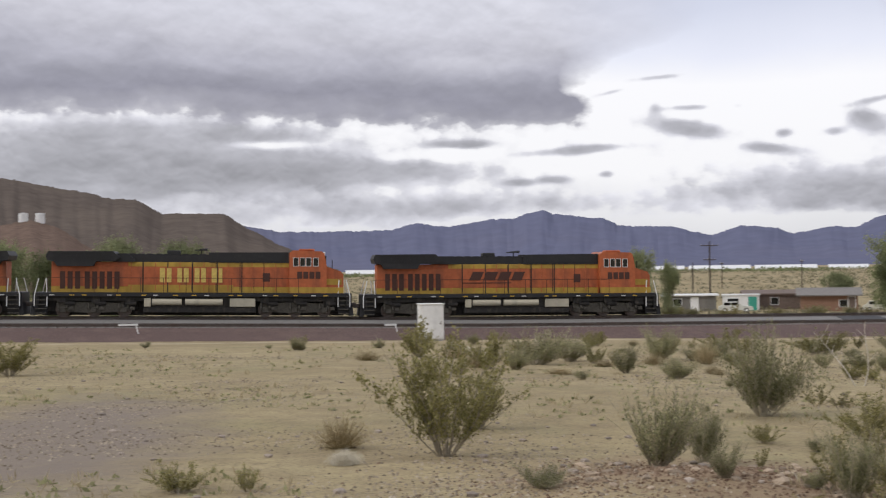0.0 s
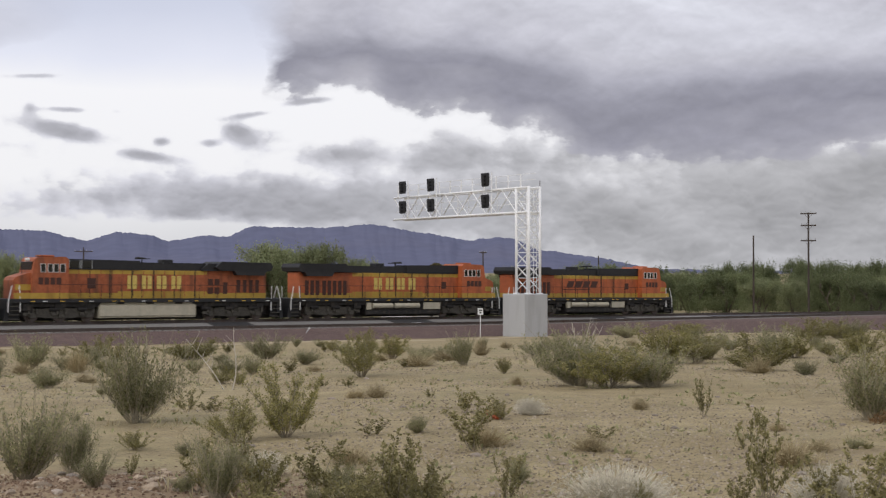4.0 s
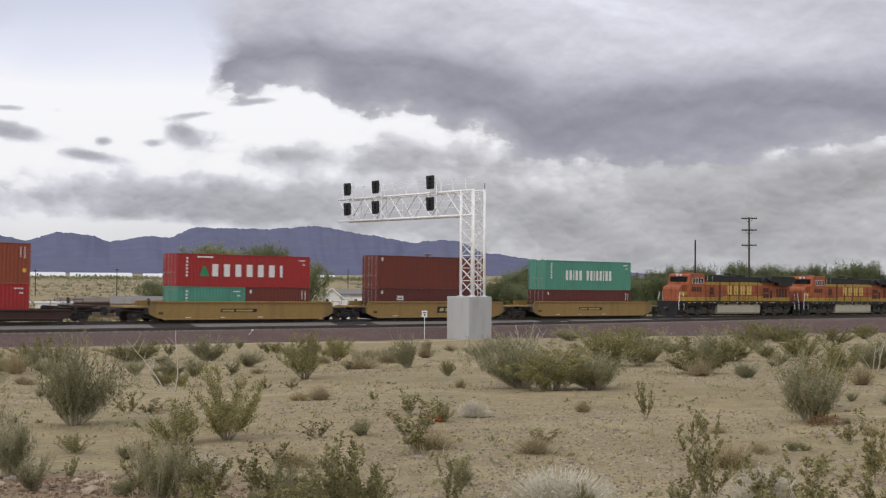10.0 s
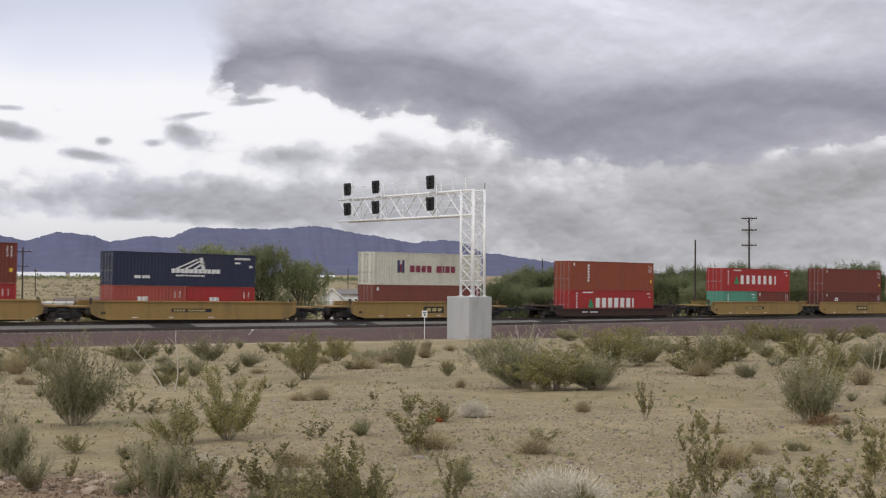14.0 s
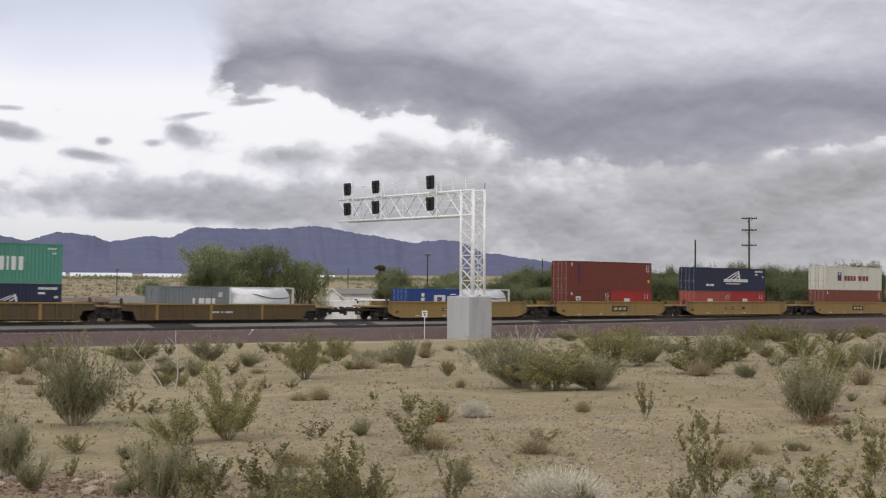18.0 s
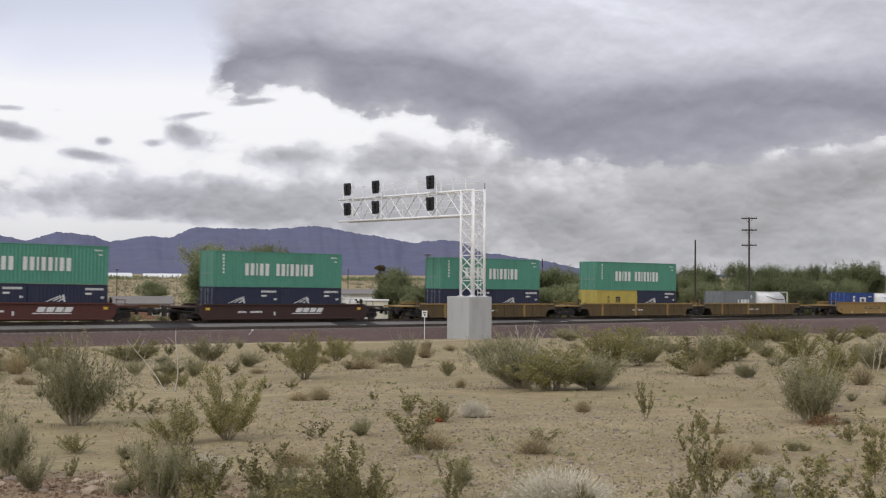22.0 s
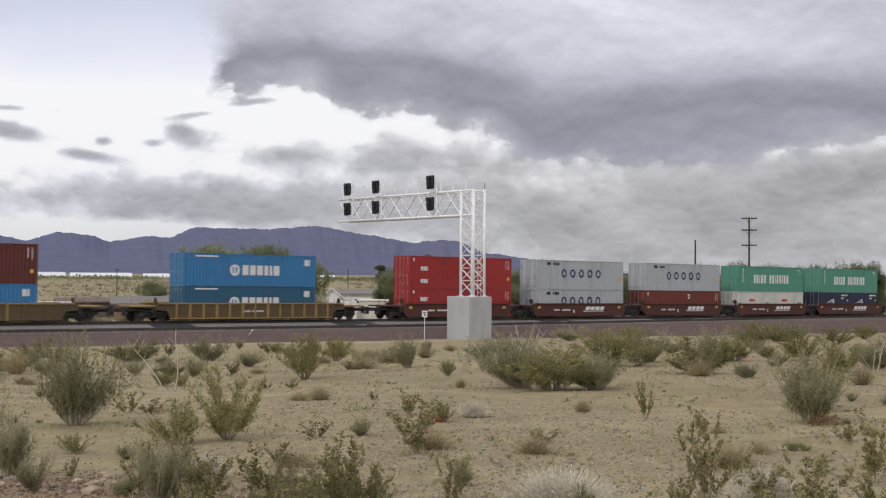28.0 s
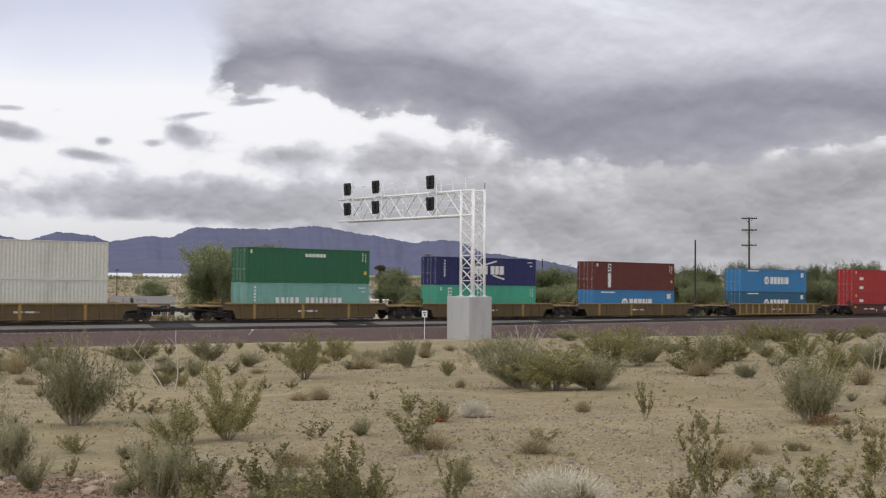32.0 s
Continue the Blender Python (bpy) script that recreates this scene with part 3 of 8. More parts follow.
def container(label, mat, length=12.192, height=2.591, marks=None, door_mat=None):
    """A steel shipping container with corrugated walls, roof, end doors with lock rods, and its markings."""
    c = thing("shipping_container", label, "container", "containers on the train")
    L, w = length / 2, 1.219
    part("corner_frame", frame_mesh(length, height, mat), None, c)
    part("side_wall", wall_mesh(length - 0.32, height - 0.24, 0, mat), None, c, m=pose(0, -w + 0.012, 0.17))
    part("side_wall", wall_mesh(length - 0.32, height - 0.24, 0, mat), None, c, m=pose(0, w - 0.012, 0.17, 0, 0, 180))
    part("front_wall", wall_mesh(2 * w - 0.18, height - 0.27, 1, mat), None, c, m=pose(L - 0.012, 0, 0.16, 0, 0, 180))
    key = ("roof", length, mat.name)
    if key not in CONTAINER_MESHES:
        b = B()
        box(b, -L + 0.1, L - 0.1, -w + 0.06, w - 0.06, -0.03, 0.0)
        for i in range(int(length / 1.1)):
            x = -L + 0.8 + i * 1.1
            box(b, x, x + 0.5, -w + 0.2, w - 0.2, -0.005, 0.014)
        CONTAINER_MESHES[key] = mesh_of(b, "roof", mat)
    part("roof", CONTAINER_MESHES[key], None, c, m=pose(0, 0, height - 0.02))
    key = ("door", height, mat.name)
    if key not in CONTAINER_MESHES:
        b = B()
        box(b, -0.03, 0.03, -0.55, 0.55, 0.16, height - 0.12, 0.01)
        for z in (0.35, 0.9, 1.45, 2.0):
            box(b, -0.05, -0.03, -0.5, 0.5, z, z + 0.3, 0.01)
        CONTAINER_MESHES[key] = mesh_of(b, "door", mat)
        b = B()
        for y in (-0.33, 0.33):
            rod(b, (-0.075, y, 0.1), (-0.075, y, height - 0.08), 0.02, 6)
            for z in (0.3, 1.1, height - 0.3):
                box(b, -0.09, -0.04, y - 0.05, y + 0.05, z, z + 0.09)
            box(b, -0.10, -0.06, y - 0.02, y + 0.3, 1.05, 1.1)
        CONTAINER_MESHES[("rods", height)] = CONTAINER_MESHES.get(("rods", height)) or mesh_of(b, "lock_rod", M_ROD)
    for sy in (-1, 1):
        d = part("door", CONTAINER_MESHES[key], None, c, m=pose(-L + 0.06, sy * 0.56, 0))
        part("lock_rod", CONTAINER_MESHES[("rods", height)], None, d, "galvanised lock rods")
    b = B()
    for i in range(int(length / 0.6)):
        x = -L + 0.3 + 0.6 * i
        box(b, x, x + 0.1, -w + 0.07, w - 0.07, 0.02, 0.12)
    part("floor", b, M_DARK, c)
    if marks:
        marks(c, L, height)
    return c


def letters(c, x, z, h, widths, mat, gap=0.09, slant=0.0):
    """Bars on the side that faces the viewer."""
    bars(c, -1.219 + 0.006, x, z, widths, h, gap, mat, slant=slant)


def id_marks(c, L, H, mat):
    """Code plates by the door post and data bars at the other end."""
    for i in range(6):
        letters(c, -L + 0.75, H - 0.45 - 0.27 * i, 0.17, [0.16], mat)
    letters(c, L - 1.1, H - 0.4, 0.10, [0.1, 0.14, 0.12, 0.1], mat, 0.05)
    letters(c, L - 0.75, H - 0.75, 0.12, [0.1, 0.1], mat, 0.05)


M_BAR = material("white_marking", (0.74, 0.74, 0.72), 0.6, grain=0.08, grain_size=0.1)
M_BARNAVY = material("navy_marking", (0.02, 0.025, 0.10), 0.6)
M_BARRED = material("red_marking", (0.50, 0.03, 0.03), 0.6)
M_BARMAROON = material("maroon_marking", (0.22, 0.03, 0.06), 0.6)
M_BARBLACK = material("black_marking", (0.015, 0.015, 0.015), 0.6)
M_BARYELLOW = material("yellow_marking", (0.75, 0.47, 0.05), 0.6)
M_BARGREEN = material("green_marking", (0.03, 0.25, 0.10), 0.6)
M_BARBROWN = material("dark_brown_marking", (0.06, 0.02, 0.012), 0.6)
M_TEAL = paint("teal_green_paint", (0.085, 0.285, 0.205))
M_TEALPALE = paint("pale_teal_paint", (0.18, 0.38, 0.33))
M_SEAGREEN = paint("sea_green_paint", (0.06, 0.36, 0.24))
M_MAROON = paint("maroon_paint", (0.115, 0.027, 0.022))
M_OXIDE = paint("red_oxide_paint", (0.165, 0.036, 0.024))
M_RUSTRED = paint("rust_red_paint", (0.26, 0.062, 0.03))
M_DULLRED = paint("dull_red_paint", (0.20, 0.058, 0.040))
M_BARTAN = material("tan_marking", (0.50, 0.38, 0.17), 0.6, grain=0.1, grain_size=0.1)
M_BRIGHTRED = paint("bright_red_paint", (0.35, 0.027, 0.026))
M_SALMON = paint("faded_red_paint", (0.36, 0.075, 0.055))
M_CREAM = paint("cream_paint", (0.62, 0.60, 0.51))
M_OFFWHITE = paint("off_white_paint", (0.62, 0.62, 0.56))
M_NAVY = paint("navy_paint", (0.020, 0.026, 0.060))
M_BLUENAVY = paint("royal_navy_paint", (0.018, 0.022, 0.105))
M_GREY = paint("light_grey_paint", (0.42, 0.45, 0.47))
M_MIDGREY = paint("mid_grey_paint", (0.20, 0.22, 0.23))
M_SKYBLUE = paint("sky_blue_paint", (0.040, 0.195, 0.415))
M_STEELBLUE = paint("petrol_blue_paint", (0.025, 0.11, 0.19))
M_BLUE = paint("blue_paint", (0.022, 0.062, 0.24))
M_FOREST = paint("forest_green_paint", (0.022, 0.125, 0.058))
M_YELLOWBOX = paint("yellow_box_paint", (0.50, 0.40, 0.09))
M_OCHRE = paint("ochre_yellow_paint", (0.32, 0.205, 0.068), 0.65, 0.8)
# grime of the old cars, and painted shade between the bright car's ribs
M_OCHREDARK = paint("grimy_shaded_ochre_paint", (0.125, 0.086, 0.040), 0.75, 0.7)
M_BROWNCAR = paint("mineral_brown_paint", (0.095, 0.032, 0.024), 0.7, 0.5)
M_BROWNDARK = paint("dark_brown_car_paint", (0.055, 0.028, 0.022), 0.75, 0.5)
M_LETTER = material("lemon_letter_paint", (0.62, 0.47, 0.12), 0.5, grain=0.15, grain_size=0.1, stain=0.5, stain_color=(0.34, 0.17, 0.04), stain_size=0.4)
M_ORANGE = material("orange_paint", (0.43, 0.112, 0.040), 0.5, grain=0.16, grain_size=0.3, stain=0.8, stain_color=(0.20, 0.064, 0.032), stain_size=0.6, streak=True, spec=0.4)
M_ORANGEOLD = material("faded_orange_paint", (0.36, 0.105, 0.045), 0.6, grain=0.2, grain_size=0.3, stain=0.9, stain_color=(0.13, 0.055, 0.032), stain_size=0.5, streak=True, spec=0.3)
M_YELLOW = material("loco_yellow_paint", (0.44, 0.285, 0.045), 0.5, grain=0.10, grain_size=0.3, stain=0.65, stain_color=(0.20, 0.10, 0.02), stain_size=0.8, streak=True, spec=0.4)
M_TANK = paint("silver_grey_tank", (0.47, 0.43, 0.33), 0.55, 0.6)


# markings, by kind
def marks_wide(mat=None, z=0.33, h=0.98, x=-0.54, word=(0.31, 0.32, 0.14, 0.32, 0.33, -0.30, 0.30, 0.32, 0.14, 0.31, 0.31, 0.14, 0.32, 0.32)):
    def f(c, L, H):
        id_marks(c, L, H, M_BAR)
        letters(c, x * L, z * H, h, list(word), mat or M_BAR, 0.20 if L > 4 else 0.11)
    return f


def marks_wing(small=False):
    """A wing emblem of slanted strokes with bars under it, data bars and a web line."""
    def f(c, L, H):
        k = 0.75 if small else 1.35
        x0 = -0.22 * L if not small else -0.60 * L
        for i, (dx, dz, hh, lean) in enumerate(((0.1, 0.0, 0.62, 2.3), (0.75, 0.05, 0.50, 2.0), (1.30, 0.02, 0.42, 1.6), (1.95, 0.0, 0.72, -0.25))):
            letters(c, x0 + dx * k, 0.50 * H + dz, hh * k, [0.20 * k], M_BAR, 0.1, lean)
        letters(c, x0, 0.40 * H if not small else 0.38 * H, 0.24 * k, [0.25 * k] * 11, M_BAR, 0.05)
        if not small:
            letters(c, x0 + 0.4, 0.30 * H, 0.12, [0.12] * 14, M_BAR, 0.06)
            letters(c, -0.72 * L, 0.22 * H, 0.22, [0.5, -0.05, 0.18, 0.18, 0.18], M_BAR, 0.04)
        letters(c, L - (1.9 if not small else 1.75), H - 0.42, 0.17, [0.13] * 8, M_BAR, 0.05)
        letters(c, L - (1.9 if not small else 1.75), H - 0.75, 0.14, [0.5], M_BAR, 0.05)
        letters(c, L - 0.55, H - 1.05, 0.18, [0.1, 0.1], M_BAR, 0.05)
    return f


def marks_plain(c, L, H):
    letters(c, -L + 0.35, H - 0.5, 0.3, [0.16], M_BAR)
    letters(c, L - 0.75, H - 1.0, 0.75, [0.05], M_BAR)
    letters(c, L - 0.45, H - 1.1, 0.85, [0.05], M_BAR)
    letters(c, L - 0.55, 0.8, 0.28, [0.24], M_BARYELLOW)


def marks_tag(c, L, H):
    marks_plain(c, L, H)
    letters(c, -0.66 * L, 1.55, 0.4, [0.7], M_BAR)
    letters(c, -0.66 * L + 0.12, 1.65, 0.13, [0.4], M_BARNAVY)


def marks_column(mat, back=None, n=6, x=-0.62):
    """Letters one under another by the door end."""
    def f(c, L, H):
        if back:
            letters(c, x * L - 0.08, 0.28, H - 0.5, [0.42], back)
        for i in range(n):
            bars(c, -1.219 - 0.004, x * L, H - 0.55 - 0.30 * i, [0.26], 0.21, 0, mat)
        marks_plain(c, L, H)
    return f


def marks_triangle(big):
    """A green three-cornered mark and a row of wide white letters."""
    def f(c, L, H):
        id_marks(c, L, H, M_BAR)
        z, h = (0.32 * H, 0.98) if not big else (0.32 * H, 0.98)
        x0 = (-0.50 if not big else -0.42) * L
        for i in range(5):
            letters(c, x0 - 1.1 + 0.07 * i, z + 0.16 * i, 0.16, [0.80 - 0.14 * i], M_BARGREEN)
        letters(c, x0, z, h, [0.58, 0.58, 0.58, 0.58, 0.58, 0.58, 0.22] if big else [0.52, 0.52, 0.52, 0.52, 0.52, 0.52, 0.24], M_BAR, 0.32 if big else 0.52)
        letters(c, -0.72 * L, H - 0.3, 0.12, [1.4], M_BAR)
    return f


def marks_duo(c, L, H):
    """Two bold letters beside a short bar, upper middle of a short box."""
    letters(c, -0.35 * L, 0.55 * H, 0.34, [0.30, 0.30, 0.10], M_BAR, 0.06)
    letters(c, L - 1.0, H - 0.9, 0.5, [0.05], M_BAR)
    letters(c, L - 0.6, H - 0.9, 0.5, [0.05], M_BAR)


def marks_badge(c, L, H):
    letters(c, -0.8 * L, 0.55 * H, 0.36, [0.28, 0.30, 0.12], M_BAR, 0.05)
    letters(c, -0.8 * L, 0.16 * H, 0.36, [0.28, 0.30, 0.12], M_BAR, 0.05)
    marks_plain(c, L, H)


def marks_round(mat=None):
    """A round badge of bars and seven serif letters."""
    def f(c, L, H):
        b = B()
        bmesh.ops.create_circle(b, cap_ends=True, segments=28, radius=0.46, matrix=pose(0, 0, 0, 90))
        part("round_badge", b, M_BAR, c, m=pose(-0.26 * L, -1.219, 0.50 * H))
        bars(c, -1.219 - 0.004, -0.26 * L - 0.22, 0.50 * H - 0.22, [0.13, 0.13], 0.44, 0.16, M_SKYBLUE)
        letters(c, -0.26 * L + 0.70, 0.35 * H, 0.80, [0.54, 0.52, 0.54, 0.36, 0.24, 0.54], M_BAR, 0.14)
        letters(c, L - 1.1, H - 0.85, 0.5, [0.3, 0.18], M_BAR, 0.05)
        letters(c, -L + 1.0, H - 0.28, 0.12, [2.0], M_BAR)
    return f


def marks_five(c, L, H):
    """Five navy letters set wide."""
    for i in range(5):
        b, steps = B(), 24
        rings = [[b.verts.new((rx * math.cos(6.283 * k / steps), y, rz * math.sin(6.283 * k / steps))) for k in range(steps)] for rx, rz, y in ((0.35, 0.42, -0.006), (0.20, 0.25, -0.006), (0.20, 0.25, 0.006), (0.35, 0.42, 0.006))]
        for o, p in zip(rings, rings[1:] + rings[:1]):
            for k in range(steps):
                b.faces.new((o[k], o[(k + 1) % steps], p[(k + 1) % steps], p[k]))
        bmesh.ops.recalc_face_normals(b, faces=b.faces)
        part("ring_mark", b, M_BARNAVY, c, m=pose(-0.45 * L + 0.35 + 1.20 * i, -1.219 + 0.006, 0.41 * H + 0.42))
    letters(c, -0.78 * L, H - 0.5, 0.26, [0.5, -0.2, 0.14, 0.14, 0.14, 0.14], M_BARBLACK, 0.08)
    bars(c, -1.219 + 0.004, L - 0.6, 1.0, [0.3], 0.3, 0, M_BARYELLOW)


def marks_arcs(c, L, H):
    letters(c, -0.28 * L, 0.40 * H, 0.80, [0.42, 0.52, 0.46, -0.2, 0.46, 0.46, 0.52], M_BAR, 0.10)
    for sx, z0, d in ((0.02, 0.74, 1), (0.18, 0.22, -1)):
        for i in range(7):
            letters(c, sx * L + 0.20 * i - 0.5, z0 * H + d * 0.05 * (i if d > 0 else 6 - i) * (1 if d > 0 else -1), 0.13, [0.22], M_BAR)
    id_marks(c, L, H, M_BAR)


def marks_serif(c, L, H):
    letters(c, -0.08 * L, 0.76 * H, 0.28, [0.26, 0.26, 0.22, 0.12, 0.26, 0.26, 0.22], M_BAR, 0.07)
    marks_plain(c, L, H)


def marks_wordmark(c, L, H):
    """A striped upright badge and nine maroon letters on cream."""
    letters(c, -0.58 * L, 0.38 * H, 1.1, [0.24], M_BARNAVY)
    letters(c, -0.58 * L + 0.5, 0.38 * H, 1.1, [0.24], M_BARNAVY)
    letters(c, -0.58 * L + 0.27, 0.40 * H, 0.7, [0.2], M_BARMAROON)
    letters(c, -0.35 * L, 0.40 * H, 0.6, [0.50, 0.50, 0.50, 0.50, -0.3, 0.6, 0.16, 0.50, 0.50], M_BARMAROON, 0.14)


def marks_initial(c, L, H):
    letters(c, -0.05 * L, 1.36, 0.46, [0.14, 0.14, 0.14], M_BARBLACK, 0.10)
    letters(c, -0.05 * L, 1.36 + 0.46, 0.12, [0.62], M_BARBLACK)
    letters(c, -0.45 * L, 1.2, 0.8, [0.05, 0.05], M_BARBLACK, 0.12)


def marks_small_red(c, L, H):
    letters(c, -0.35 * L, 0.58 * H, 0.26, [0.24, 0.24, 0.24, 0.14], M_BARRED, 0.05)
    letters(c, L - 1.0, 0.48 * H, 0.12, [0.1, 0.1, 0.1], M_BARBLACK, 0.06)


def marks_disc(c, L, H):
    letters(c, -0.05 * L, 1.02, 0.66, [0.20, -0.1, 0.46, 0.46, 0.28], M_BAR, 0.12)
    letters(c, L - 0.9, H - 0.8, 0.4, [0.1, 0.1], M_BAR, 0.1)


def marks_panel(c, L, H):
    letters(c, -0.02 * L, 1.30, 0.72, [1.30], M_BAR)
    bars(c, -1.219 - 0.004, 0.0 * L + 0.30, 1.48, [0.14, 0.2, 0.14], 0.36, 0.03, M_BARNAVY)
    for i in range(4):
        letters(c, -0.50 * L, H - 0.70 - 0.40 * i, 0.30, [0.34], M_BAR)
    letters(c, L - 1.2, H - 0.55, 0.1, [0.7], M_BAR)


def tank_container(label):
    """A pale pressure tank in a steel frame the size of a short container."""
    c = thing("tank_container", label, "tank container", "containers on the train")
    part("corner_frame", frame_mesh(6.058, 2.591, M_OFFWHITE), None, c)
    b = B()
    bmesh.ops.create_cone(b, cap_ends=True, segments=40, radius1=1.16, radius2=1.16, depth=5.3, matrix=pose(0, 0, 1.36, 0, 90, 0))
    for sx in (-1, 1):
        bmesh.ops.create_uvsphere(b, u_segments=32, v_segments=12, radius=1.16, matrix=pose(sx * 2.62, 0, 1.36) @ Matrix.Diagonal((0.28, 1, 1, 1)))
    part("tank", b, paint("white_tank_paint", (0.80, 0.80, 0.79), 0.35, 0.2), c, "white enamelled pressure tank", smooth=True)
    b = B()
    box(b, -1.6, 1.6, -0.35, 0.35, 2.50, 2.54)
    part("walkway", b, M_GALV, c)
    b = B()
    rod(b, (0, 0, 2.3), (0, 0, 2.58), 0.26, 16)
    part("manhole", b, M_GALV, c)
    letters(c, -0.9, 0.95, 0.16, [0.2, 0.12, 0.2, 0.12, 0.2, 0.2], M_BARRED, 0.1)
    b = B()
    for i in range(24):
        a = i / 23
        box(b, -0.8 + 3.2 * a, -0.8 + 3.2 * a + 0.16, -1.17, -1.14, 2.0 - 0.35 * math.sin(a * 2.2), 2.06 - 0.35 * math.sin(a * 2.2))
    part("hose", b, M_BARBLACK, c)
    return c


# ---- well cars and locomotives ----
TURNING = []


def bogie(parent, x, wheels, wheel, base, mat, drop=0.0):
    """A truck: side frames, bolster, springs and axle boxes, with its wheels as parts."""
    b = B()
    half, hi = base / 2, 0.92 if wheels == 3 else 0.74
    for sy in (-1, 1):
        y = sy * 1.05
        extrude_profile(b, [(-half - 0.35, 0.42), (-half - 0.3, hi), (-0.5, hi + 0.12), (0.5, hi + 0.12), (half + 0.3, hi), (half + 0.35, 0.42), (half - 0.25, 0.38), (0.5, 0.30), (-0.5, 0.30), (-half + 0.25, 0.38)], y - 0.09, y + 0.09)
        for i in range(wheels):
            wx = -half + base * i / (wheels - 1)
            box(b, wx - 0.2, wx + 0.2, y + sy * 0.06 - 0.1, y + sy * 0.06 + 0.1, 0.32, 0.68, 0.03)
            if wheels == 3:
                rod(b, (wx - 0.3, y + sy * 0.2, 0.62), (wx - 0.3, y + sy * 0.2, 0.98), 0.09, 8)
                rod(b, (wx + 0.3, y + sy * 0.2, 0.62), (wx + 0.3, y + sy * 0.2, 0.98), 0.09, 8)
                box(b, wx + 0.42, wx + 0.75, y + sy * 0.12, y + sy * 0.3, 0.5, 0.72, 0.02)
        for dx in (-0.24, 0, 0.24):
            rod(b, (dx, y + sy * 0.02, 0.32), (dx, y + sy * 0.02, 0.70), 0.085, 8)
    box(b, -0.22, 0.22, -1.05, 1.05, 0.55, 0.80)
    t = part("truck", b, mat, parent, "cast steel truck caked in grime", m=pose(x, 0, 0))
    r = 0.52 if wheel is WHEEL_BIG else 0.43
    for i in range(wheels):
        wx = -half + base * i / (wheels - 1)
        for sy in (-1, 1):
            TURNING.append((part("wheel", wheel, None, t, m=pose(wx, sy * 0.76, r, 0, 0, 0 if sy < 0 else 180)), r, sy))
    return t


